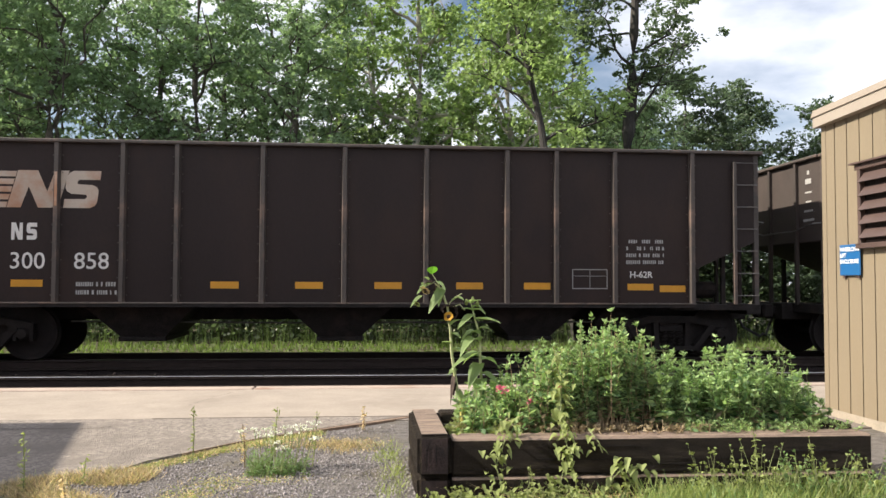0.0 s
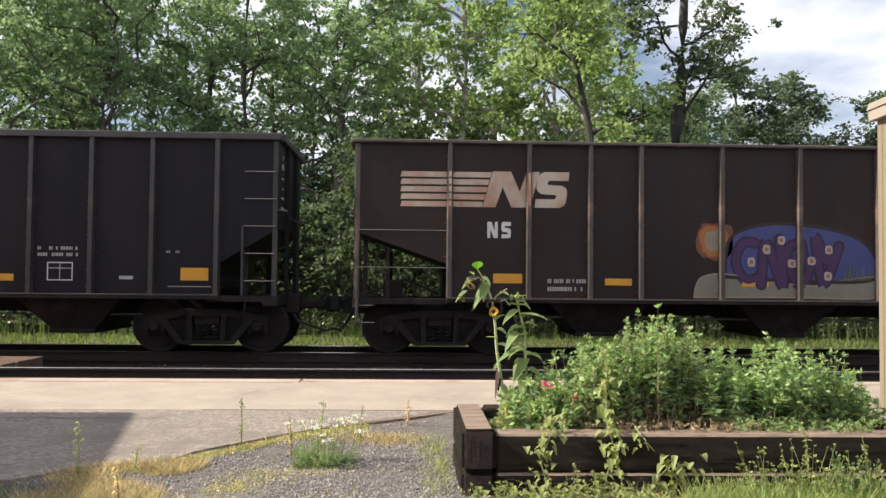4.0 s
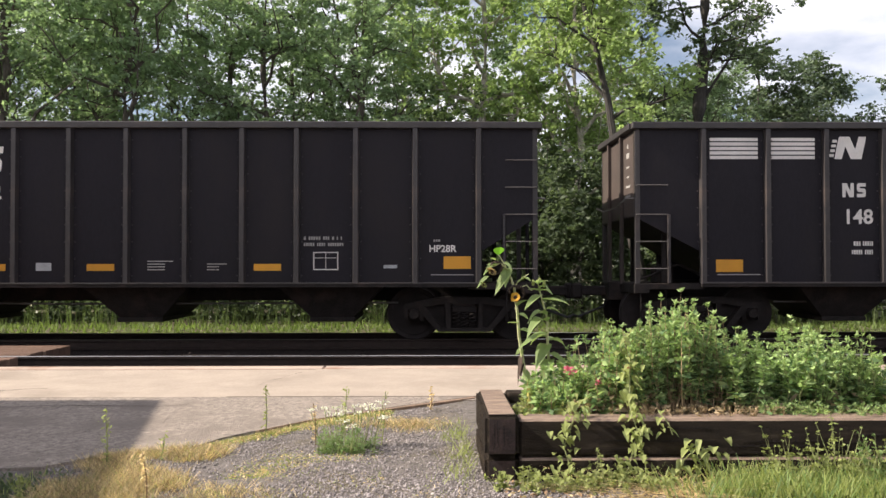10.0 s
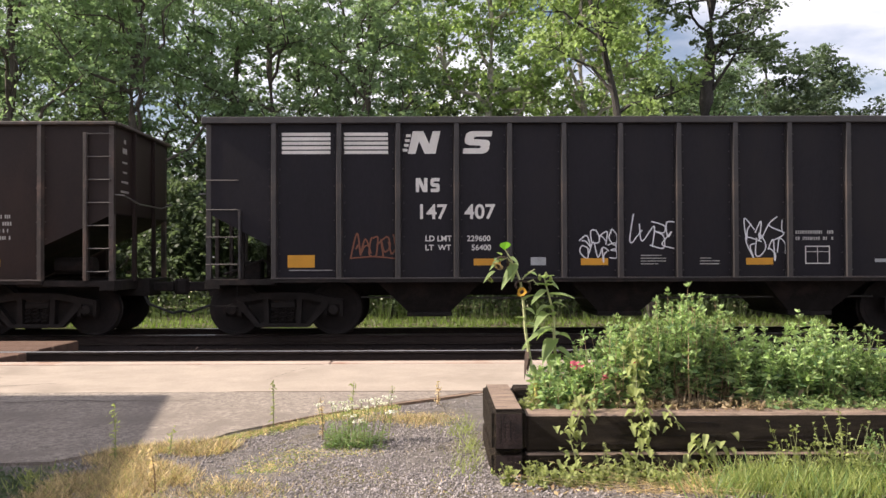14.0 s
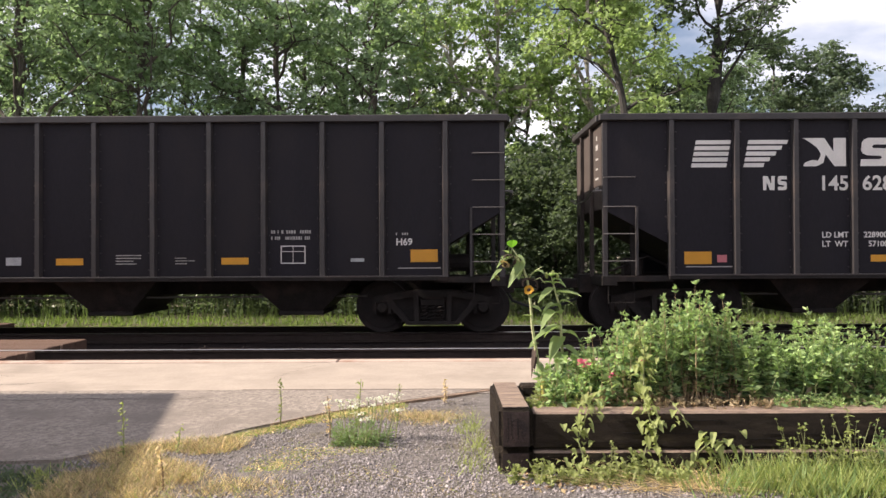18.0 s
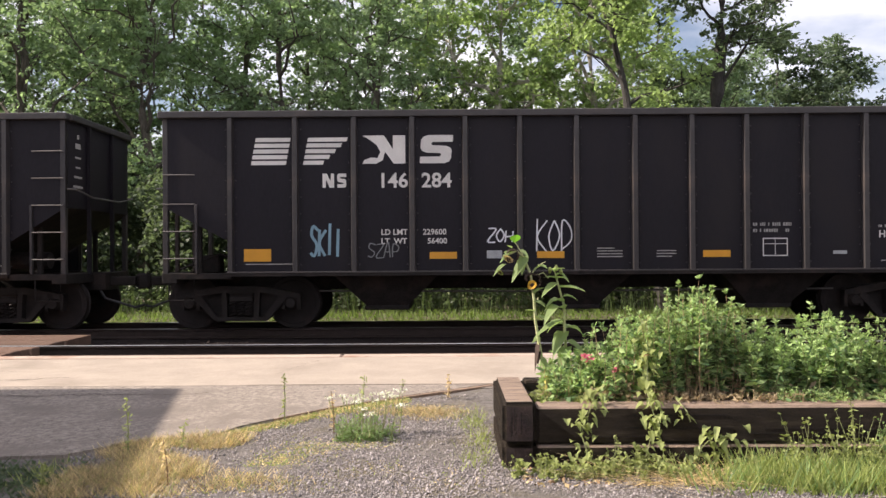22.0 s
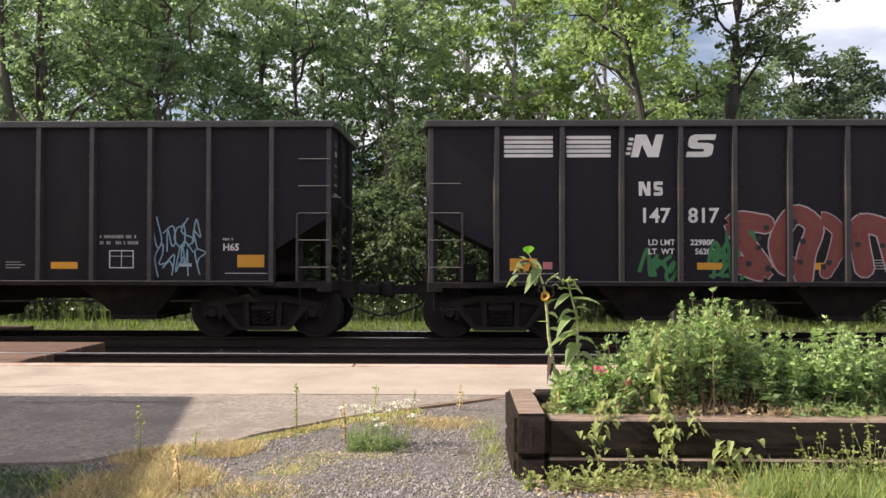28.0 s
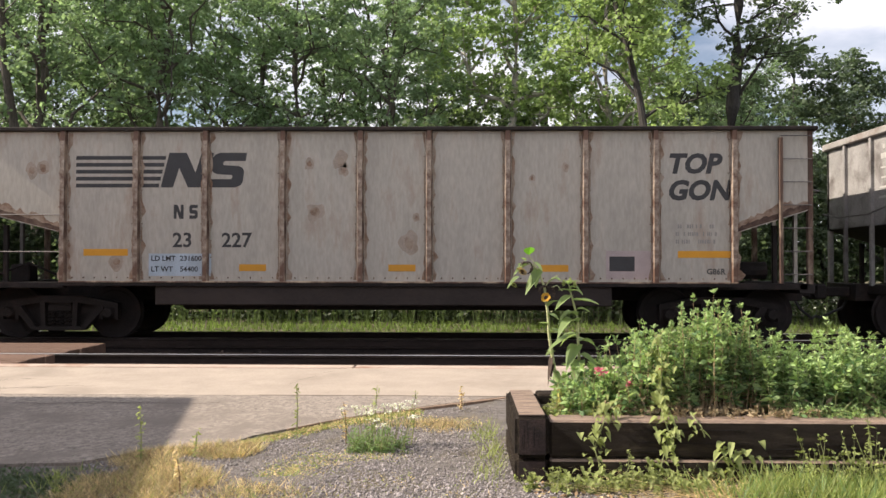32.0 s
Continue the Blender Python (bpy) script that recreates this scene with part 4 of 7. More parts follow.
def smudge(rng, x0, x1, z0, z1, rows, fill=0.75):
    """Stencilling too small to read: rows of plain bars."""
    s = Shape()
    step = (z1 - z0) / rows
    for i in range(rows):
        z, x = z0 + i * step, x0
        while x < x1 - 0.03:
            w = rng.uniform(0.018, 0.036)
            if rng.random() < fill:
                bar(s, x, min(x + w, x1), z + step * 0.22, z + step * 0.74)
            x += w + (0.012 if rng.random() < 0.88 else 0.05)
    return s


def ruled(rng, x0, x1, z0, z1, rows):
    """Rows of small print, too small to read."""
    s = Shape()
    step = (z1 - z0) / rows
    for i in range(rows):
        x, end = x0, x1 - rng.choice((0.0, 0.0, 0.08, 0.14))
        while x < end:
            b = min(x + rng.uniform(0.10, 0.24), end)
            bar(s, x, b, z0 + i * step, z0 + i * step + 0.016)
            x = b + 0.008
    return s


N_SHAPE = [(0, 0), (.27, 0), (.30, .56), (.60, 0), (.98, 0), (.98, 1), (.71, 1), (.68, .44), (.38, 1), (0, 1)]
S_SHAPE = [(0.02, 0), (.80, 0), (.94, .06), (1, .16), (1, .46), (.94, .56), (.80, .62), (.36, .64), (.33, .70), (.38, .76), (1, .76), (1, 1), (.20, 1), (.06, .94), (0, .84), (0, .55), (.06, .45),
           (.20, .38), (.64, .36), (.68, .30), (.63, .24), (0.02, .24)]


def emblem(s, shape, x, z, w, h, skew=0.2):
    pts = [(x + a * w + skew * b * h, 0, z + b * h) for a, b in shape]
    s.add(pts, [tuple(range(len(pts)))])


def stripes(s, x0, x1, z0, z1, n, skew=0.0, cut=0.0, gap=0.3):
    step = (z1 - z0) / n
    for i in range(n):
        a, b = z0 + i * step, z0 + (i + 1 - gap) * step
        bar(s, x0 + skew * (a - z0), x1 + cut * (a - z0) - (cut and 0), a, b, skew)


def grid_box(car, x0, x1, z0, z1, material=None):
    s = Shape()
    t = 0.018
    for a, b, c, d in ((x0, x1, z0, z0 + t), (x0, x1, z1 - t, z1), (x0, x0 + t, z0, z1), (x1 - t, x1, z0, z1), (x0, x1, (z0 + z1) / 2 + 0.05, (z0 + z1) / 2 + 0.06), ((x0 + x1) / 2 - 0.005, (x0 + x1) / 2 + 0.005, z0, z1)):
        bar(s, a, b, c, d)
    decal("stencil_panel", s, material or WHITE_PAINT, car, "white-outlined inspection stencil")


def reflect(car, x0, x1, z0, z1, material=None, name="reflector", label="yellow reflective stripe"):
    return decal(name, Shape().box(x0, x1, -0.002, 0.002, z0, z1), material or YELLOW, car, label)


def letter_black(car, style, number, weights, code, seed):
    rng = random.Random(seed)
    s = Shape()
    if style == "bars":
        stripes(s, -5.95, -5.09, 3.25, 3.65, 5, gap=0.28)
        stripes(s, -4.85, -4.07, 3.25, 3.65, 5, gap=0.28)
        emblem(s, N_SHAPE, -3.72, 3.25, 0.50, 0.40, 0.22)
        for i in range(4):
            bar(s, -3.81 + i * 0.02, -3.725 + i * 0.0187, 3.29 + i * 0.085, 3.34 + i * 0.085)
        emblem(s, S_SHAPE, -2.76, 3.25, 0.46, 0.40, 0.2)
    else:
        stripes(s, -5.72, -5.10, 2.95, 3.46, 5, 0.19, 0.19, gap=0.3)
        step = 0.51 / 5
        for i in range(5):
            bar(s, -4.80 + 0.02 * i, -4.44 + i * 0.105, 2.95 + i * step, 2.95 + (i + 0.7) * step, 0.3)
        cut = ((0, 1), (0.50, 1), (0.71, 0.52), (0.71, 1), (1, 1), (1, 0), (0.73, 0), (0.53, 0.42), (0.47, 0.12), (0.32, 0), (0, 0), (0.04, 0.13), (0.20, 0.22), (0.35, 0.20), (0.42, 0.42), (0.33, 0.66), (0.16, 0.86))
        pts = [(-3.74 + 0.76 * u, 2.96 + 0.50 * v) for u, v in cut]
        s.add([(x, 0, z) for x, z in pts], [tuple(range(len(pts)))])
        emblem(s, S_SHAPE, -2.74, 2.96, 0.56, 0.50, 0.1)
    split_decal("emblem_bar", s, WHITE_PAINT, car, "white striped railway emblem")
    m = Shape()
    if style == "bars":
        nx, nz, ax, bx = -3.58, 2.57, -3.57, -2.72
        az = 2.10
    else:
        nx, nz, ax, bx = -4.45, 2.54, -3.47, -2.70
        az = 2.54
    emblem(m, N_SHAPE, nx, nz, 0.21, 0.25, 0)
    emblem(m, S_SHAPE, nx + 0.26, nz, 0.16, 0.25, 0)
    split_decal("owner_mark", m, WHITE_PAINT, car, "small white painted owner's mark")
    if number:
        words(car, number[:3], ax, az, 0.36)
        words(car, number[3:], bx, az, 0.36)
    if weights:
        words(car, "LD LMT", -3.42, 1.70, 0.14)
        words(car, "LT  WT", -3.42, 1.54, 0.14)
        words(car, weights[0], -2.68, 1.70, 0.14)
        words(car, weights[1], -2.60, 1.54, 0.14)
    else:
        decal("stencil", smudge(rng, -3.42, -3.02, 1.52, 1.82, 2), WHITE_PAINT, car)
        decal("stencil", smudge(rng, -2.68, -2.28, 1.52, 1.82, 2), WHITE_PAINT, car)
    if code:
        words(car, code, 5.36, 1.60, 0.17)
    decal("stencil", smudge(rng, 5.36, 5.6, 1.76, 1.84, 1), FADED_WHITE, car)
    decal("stencil", smudge(rng, 3.15, 3.86, 1.68, 1.90, 2, 0.8), FADED_WHITE, car)
    decal("stencil", ruled(rng, 0.40, 0.85, 1.28, 1.48, 4), FADED_WHITE, car)
    decal("stencil", ruled(rng, 1.45, 1.80, 1.28, 1.43, 3), FADED_WHITE, car)
    decal("stencil", ruled(rng, -5.82, -4.98, 1.185, 1.20, 1), FADED_WHITE, car)
    decal("stencil", ruled(rng, 5.40, 6.15, 1.185, 1.20, 1), FADED_WHITE, car)
    grid_box(car, 3.32, 3.76, 1.28, 1.60)
    reflect(car, -5.85, -5.37, 1.24, 1.46)
    reflect(car, 5.62, 6.10, 1.30, 1.52)
    for x in (-2.56, -0.66, 2.27):
        reflect(car, x, x + 0.48, 1.27, 1.39)
    reflect(car, -1.55, -1.28, 1.27, 1.41, SILVER, "plate", "silver data plate")
    reflect(car, 4.56, 4.80, 1.31, 1.37, SILVER, "plate", "silver data plate")
    if rng.random() < 0.4:
        reflect(car, -5.27, -5.10, 1.27, 1.40, PINK, "placard", "small pink placard")
    end_stencil(car, seed)


def end_stencil(car, seed):
    """White stencil rows on the sunlit end sheet."""
    h = [c for c in car.children if c.name.startswith("end_sheet")]
    x = min((min(v.co.x for v in c.data.vertices) for c in h), default=-7.3)
    rng = random.Random(seed)
    s = Shape()
    for i, (w, t) in enumerate(((0.12, 0.12), (0.30, 0.15), (0.34, 0.05), (0.28, 0.05), (0.46, 0.06), (0.56, 0.07))):
        z = 3.50 - i * 0.18
        w, t = w * 0.72, t * 0.65
        s.add([(0, -0.95 - w / 2, z), (0, -0.95 + w / 2, z), (0, -0.95 + w / 2, z + t), (0, -0.95 - w / 2, z + t)], [(0, 1, 2, 3)])
    for a in (-1, 1):
        ob = tagged(part("stencil", s, FADED_WHITE, car), kind="stuff")
        ob.location.x = a * (abs(x) + 0.006)


def letter_brown(car, number, weights, code, seed, tint=None):
    rng = random.Random(seed)
    tint = tint or ORANGE_WHITE
    s = Shape()
    step = 0.66 / 5
    for i in range(5):
        bar(s, -6.98, -5.53 + i * 0.037, 2.65 + i * step, 2.65 + (i + 0.72) * step, 0.26)
    emblem(s, N_SHAPE, -5.52, 2.65, 0.86, 0.64, 0.28)
    emblem(s, S_SHAPE, -4.60, 2.65, 0.56, 0.64, 0.12)
    split_decal("emblem_bar", s, tint, car, "pale rust-stained striped railway emblem")
    for x, rows in ((-6.10, range(5)), (-4.69, (1.2,))):
        for i in rows:
            z = 2.65 + i * step if rows != (1.2,) else 2.68
            b = z + (0.72 * step if rows != (1.2,) else 0.58)
            d0, d1 = (SIDE + 0.1015 for q in (z, b))
            patch = Shape().add([(x - 0.0225, -d0, z), (x + 0.0225, -d0, z), (x + 0.0225, -d1, b), (x - 0.0225, -d1, b)], [(0, 1, 2, 3)])
            part("emblem_bar", patch, tint, car, "pale emblem paint across the rib")
    m = Shape()
    emblem(m, N_SHAPE, -5.43, 2.10, 0.19, 0.29, 0)
    emblem(m, S_SHAPE, -5.18, 2.10, 0.17, 0.29, 0)
    split_decal("owner_mark", m, WHITE_PAINT, car, "small white painted owner's mark")
    if number:
        words(car, number[:3], -5.46, 1.61, 0.40)
        words(car, number[3:], -4.40, 1.61, 0.40)
    if weights:
        for j, w in enumerate(("LD LMT " + weights[0], "LT WT   " + weights[1])):
            words(car, w, -4.40, 1.33 - j * 0.17, 0.102)
    else:
        decal("stencil", smudge(rng, -4.35, -3.66, 1.14, 1.42, 2, 0.9), FADED_WHITE, car)
    decal("stencil", smudge(rng, 5.28, 6.0, 1.72, 2.22, 4, 0.8), FADED_WHITE, car)
    if code:
        words(car, code, 5.34, 1.50, 0.16)
    grid_box(car, 4.28, 4.93, 1.29, 1.65, FADED_WHITE)
    reflect(car, -5.42, -4.90, 1.30, 1.42) if seed == 1 else reflect(car, -5.82, -4.86, 1.37, 1.49) if seed % 2 else reflect(car, -5.32, -4.80, 1.30, 1.47)
    for x in (-2.10, -0.65, 0.73, 2.18, 3.40) if seed == 1 else (-3.32, -0.84, 2.15) if seed % 2 == 0 else (-3.30, 0.74, 3.40):
        reflect(car, x, x + 0.48, 1.28, 1.40)
    reflect(car, 5.30, 5.78, 1.27, 1.39)
    if seed % 3:
        reflect(car, 5.90, 6.38, 1.24, 1.36)
    end_stencil(car, seed)


def end_soot(car, kind, material, seed, label):
    """Ragged dark grime above the sloping ends of a side."""
    rng = random.Random(seed)
    k = KINDS[kind]
    h, (zc, zi), lo, hi = k["half"], k["cut"], abs(k["posts"][0]), k["posts"][-1]
    for a, inner in ((-1, lo), (1, hi)):
        for lift, tall in ((0.0008, 0.42 if kind == "grey" else 0.24), (0.0016, 0.20 if kind == "grey" else 0.12)):
            n = 26
            low = [(a * (h - 0.02 - (h - inner) * i / n), zc + (zi - zc) * i / n + 0.01) for i in range(n + 1)]
            up = [(x, z + tall * (0.45 + 0.55 * math.sin(math.pi * (0.15 + 0.8 * i / n))) * rng.uniform(0.7, 1.15)) for i, (x, z) in enumerate(low)]
            s = Shape()
            for i in range(n):
                s.add([(low[i][0], 0, low[i][1]), (low[i + 1][0], 0, low[i + 1][1]), (up[i + 1][0], 0, up[i + 1][1]), (up[i][0], 0, up[i][1])], [(0, 1, 2, 3)])
            tagged(decal("soot_patch", s, material[0 if lift < 0.001 else 1], car, label, lift), kind="stuff")


def letter_grey(car):
    end_soot(car, "grey", (SOOT_THIN, SOOT), 31, "coal soot round the sloping end")
    rng = random.Random(9)
    s = Shape()
    stripes(s, -5.90, -5.09, 3.23, 3.61, 5, gap=0.35)
    stripes(s, -4.85, -4.07, 3.23, 3.61, 5, gap=0.35)
    emblem(s, N_SHAPE, -3.72, 3.22, 0.50, 0.40, 0.22)
    emblem(s, S_SHAPE, -2.70, 3.22, 0.46, 0.40, 0.2)
    split_decal("emblem_bar", s, BLACK_PAINT, car, "black striped railway emblem")
    m = Shape()
    emblem(m, N_SHAPE, -3.70, 2.72, 0.19, 0.24, 0)
    emblem(m, S_SHAPE, -3.46, 2.72, 0.15, 0.24, 0)
    split_decal("owner_mark", m, BLACK_PAINT, car, "small black painted owner's mark")
    words(car, "490", -3.68, 2.29, 0.32, BLACK_PAINT)
    words(car, "05", -2.74, 2.29, 0.32, BLACK_PAINT)
    decal("stencil", smudge(rng, -3.42, -3.02, 1.50, 1.80, 2), BLACK_PAINT, car)
    decal("stencil", smudge(rng, -2.68, -2.28, 1.50, 1.80, 2), BLACK_PAINT, car)
    decal("stencil", smudge(rng, 3.15, 3.86, 1.68, 1.90, 2, 0.8), BLACK_PAINT, car)
    decal("stencil", ruled(rng, 0.40, 0.85, 1.26, 1.46, 4), BLACK_PAINT, car)
    decal("stencil", ruled(rng, 1.45, 1.80, 1.26, 1.40, 3), BLACK_PAINT, car)
    grid_box(car, 3.49, 3.93, 1.24, 1.51, WHITE_PAINT)
    words(car, "G116", 5.75, 1.42, 0.15, BLACK_PAINT)
    reflect(car, -5.80, -5.36, 1.28, 1.46)
    for x in (-2.68, -0.6, 2.5):
        reflect(car, x, x + 0.48, 1.26, 1.38)
    reflect(car, 5.76, 6.12, 1.24, 1.40)
    rivets = Shape()
    for i in range(56):
        x = -5.9 + i * 0.217
        if min(abs(x - p) for p in KINDS["grey"]["posts"]) > 0.12:
            rivets.lathe_y(x, 2.06, [(-0.014, 0.014), (0.0, 0.021)], 6)
    for a, z0 in ((4.45, 1.45), (5.45, 1.68)):
        for i in range(5):
            rivets.lathe_y(a + i * 0.14, z0 + i * 0.035, [(-0.014, 0.012), (0.0, 0.018)], 6)
    decal("rivet_row", rivets, BLACK_PAINT, car)
    reflect(car, 4.56, 4.80, 1.31, 1.37, SILVER, "plate", "silver data plate")
    reflect(car, 3.52, 3.90, 1.32, 1.49, BLACK_PAINT, "stencil_panel", "black inspection stencil panel")
    s = Shape()
    for x, w, z0 in ((-4.18, 0.10, 1.1), (-4.06, 0.05, 1.7), (-3.84, 0.05, 1.3), (-3.42, 0.05, 1.6), (-3.56, 0.04, 2.0), (-3.22, 0.035, 1.5), (-3.05, 0.03, 2.2)):
        n = 14
        dz = (3.74 - z0) / n
        for q in range(n):
            bar(s, x + rng.uniform(-0.02, 0.02), x + w * (0.4 + 0.6 * q / n) + rng.uniform(-0.015, 0.03), z0 + q * dz, z0 + (q + 1) * dz)
    decal("soot_streaks", s, SOOT, car, "black soot streaks down the side", 0.001)
    end_stencil(car, 3)


def letter_cream(car):
    end_soot(car, "cream", (RUST_STAIN, RUST_DARK), 32, "dark rust round the sloping end")
    rng = random.Random(12)
    s = Shape()
    step = 0.62 / 5
    for i in range(5):
        bar(s, -5.55, -4.05 + i * 0.03, 2.74 + i * step, 2.74 + (i + 0.55) * step, 0.1)
    emblem(s, N_SHAPE, -4.02, 2.74, 0.82, 0.62, 0.25)
    emblem(s, S_SHAPE, -3.16, 2.74, 0.60, 0.62, 0.14)
    split_decal("emblem_bar", s, BLACK_PAINT, car, "black striped railway emblem")
    m = Shape()
    emblem(m, N_SHAPE, -3.78, 2.18, 0.18, 0.25, 0)
    emblem(m, S_SHAPE, -3.50, 2.18, 0.15, 0.25, 0)
    split_decal("owner_mark", m, BLACK_PAINT, car, "small black painted owner's mark")
    words(car, "23", -3.80, 1.68, 0.36, BLACK_PAINT)
    words(car, "227", -2.92, 1.68, 0.36, BLACK_PAINT)
    reflect(car, -4.22, -3.10, 1.16, 1.56, SPRAY["ice"], "fresh_patch", "pale blue repainted patch")
    for i, (a, b) in enumerate((("LD LMT", "231600"), ("LT WT", "54400"))):
        words(car, a, -4.18, 1.43 - i * 0.19, 0.13, BLACK_PAINT).location.y -= 0.004
        words(car, b, -3.66, 1.43 - i * 0.19, 0.13, BLACK_PAINT).location.y -= 0.004
    words(car, "TOP", 4.97, 3.00, 0.47, BLACK_PAINT)
    words(car, "GON", 4.97, 2.53, 0.47, BLACK_PAINT)
    words(car, "G86R", 5.66, 1.21, 0.14, BLACK_PAINT)
    decal("stencil", smudge(rng, 5.12, 5.85, 1.72, 2.12, 3), POST_GREY, car)
    reflect(car, 3.96, 4.40, 1.26, 1.52, BLACK_PAINT, "stencil_panel", "black inspection stencil panel")
    reflect(car, 3.90, 4.72, 1.12, 1.62, SPRAY["pale"], "fresh_patch", "paler repainted patch").location.y += 0.0025
    for x0, x1, z0 in ((-5.40, -4.60, 1.52), (-2.6, -2.12, 1.25), (0.06, 0.54, 1.25), (2.75, 3.24, 1.25), (5.16, 6.16, 1.50)):
        reflect(car, x0, x1, z0, z0 + 0.12)
    rivets = Shape()
    for i in range(60):
        rivets.lathe_y(-5.6 + i * 0.2, 1.13, [(-0.012, 0.010), (0.0, 0.016)], 5)
    decal("rivet_row", rivets, RUST, car)
    rng = random.Random(4)
    for x, z, r in ((-6.35, 3.05, 0.09), (-6.15, 3.1, 0.10), (-0.8, 3.2, 0.11), (-0.75, 3.05, 0.08), (-1.25, 2.3, 0.12), (0.42, 1.75, 0.14), (-4.8, 1.42, 0.10), (3.2, 3.1, 0.05), (-1.35, 3.15, 0.07), (0.55, 2.2, 0.05), (2.6, 2.9, 0.04)):
        for grow_by, tone, lift in ((1.5, RUST_FAINT, 0.0010), (0.75, RUST_STAIN, 0.0016)):
            ring = [(x + r * grow_by * rng.uniform(0.6, 1.0) * math.cos(q), z + r * grow_by * rng.uniform(0.7, 1.3) * math.sin(q)) for q in (i * math.pi / 5 for i in range(10))]
            ring = smooth(ring + [ring[0]], 4)[:-1]
            decal("rust_bloom", Shape().add([(p, 0, q) for p, q in ring], [tuple(range(len(ring)))]), tone, car, "brown rust bloom on the paint", lift)
    posts = KINDS["cream"]["posts"]
    for x in posts:
        for a in (-1, 1):
            zs = [1.10 + i * (2.62 / 26) for i in range(27)]
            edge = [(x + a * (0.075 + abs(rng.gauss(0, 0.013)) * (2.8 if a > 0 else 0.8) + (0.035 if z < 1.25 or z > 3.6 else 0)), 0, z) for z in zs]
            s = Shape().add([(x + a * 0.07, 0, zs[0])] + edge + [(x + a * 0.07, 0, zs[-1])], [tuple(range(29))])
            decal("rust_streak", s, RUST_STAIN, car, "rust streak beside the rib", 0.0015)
    end_stencil(car, 4)


def smooth(pts, n=6):
    """More points along a soft curve through the given ones."""
    out = []
    for i in range(len(pts) - 1):
        p0, p1, p2, p3 = (np.array(pts[min(max(k, 0), len(pts) - 1)], dtype=float) for k in (i - 1, i, i + 1, i + 2))
        for j in range(n):
            t = j / n
            out.append(tuple(0.5 * (2 * p1 + (p2 - p0) * t + (2 * p0 - 5 * p1 + 4 * p2 - p3) * t * t + (3 * p1 - p0 - 3 * p2 + p3) * t ** 3)))
    return out + [tuple(pts[-1])]


def ribbon(s, pts, w):
    """A flat painted stroke; each later piece lies a hair above the one before."""
    pts = [Vector((x, 0, z)) for x, z in pts]
    for a, b in zip(pts, pts[1:]):
        d = b - a
        if d.length < 1e-4:
            continue
        up = Vector((0, -0.00003 * len(s.f), 0))
        n = Vector((-d.z, 0, d.x)).normalized() * w / 2
        e = d.normalized() * w * 0.12
        s.add([a - n - e + up, b - n + e + up, b + n + e + up, a + n - e + up], [(0, 1, 2, 3)])


STROKES = (((0, 0), (0.05, 1), (0.9, 0.05), (1, 1)), ((1, 0.95), (0.1, 1), (0.25, 0.5), (0.8, 0.55), (0.2, 0.5), (0, 0), (1, 0.05)), ((0, 0), (0.1, 1), (0.9, 0.85), (0.85, 0.5), (0.2, 0.45), (1, 0)),
           ((0.5, 1), (0.05, 0.6), (0.15, 0.1), (0.7, 0), (1, 0.4), (0.8, 0.95), (0.5, 1)), ((0.1, 1), (0.2, 0.3), (0.5, 0.0), (0.9, 0.2), (0.9, 1)), ((0, 0.1), (0.5, 1), (1, 0), (0.75, 0.4), (0.25, 0.4)), ((0.5, 1), (0.45, 0.35), (0.5, 0.3), (0.5, 0.02)))


def scrawl(car, x, z, w, h, colour, seed, letters=4, thick=0.025, name="painted_scrawl", label=""):
    """An unreadable spray-can tag of crowded loops, in two rows where it is tall."""
    rng = random.Random(seed)
    s = Shape()
    rows = 2 if h > 0.42 else 1
    for r in range(rows):
        for i in range(letters):
            cw, ch = w / letters * rng.uniform(0.8, 1.15), h / rows * rng.uniform(0.85, 1.15)
            x0, z0 = x + w * i / letters + rng.uniform(-0.03, 0.03), z + h * r / rows + rng.uniform(-0.04, 0.04)
            lean = rng.uniform(-0.15, 0.3)
            form = rng.choice(STROKES[:6] + STROKES[3:4])
            turn, flip = rng.uniform(-1.2, 1.2), rng.choice((-1, 1))
            cs, sn = math.cos(turn), math.sin(turn)
            form = [(0.5 + flip * (p - 0.5) * cs - (q - 0.5) * sn, 0.5 + flip * (p - 0.5) * sn + (q - 0.5) * cs) for p, q in form]
            pts = [(x0 + (p + lean * q + rng.uniform(-0.18, 0.18)) * cw, z0 + (q + rng.uniform(-0.16, 0.16)) * ch) for p, q in form]
            ribbon(s, smooth(pts, 5), thick * 0.72)
    if rng.random() < 0.4:
        ribbon(s, smooth([(x, z - 0.05), (x + w * 0.5, z - 0.02), (x + w, z - 0.06)], 4), thick * 0.6)
    decal(name, s, SPRAY[colour], car, label or "%s spray-painted scrawl" % colour, 0.001)


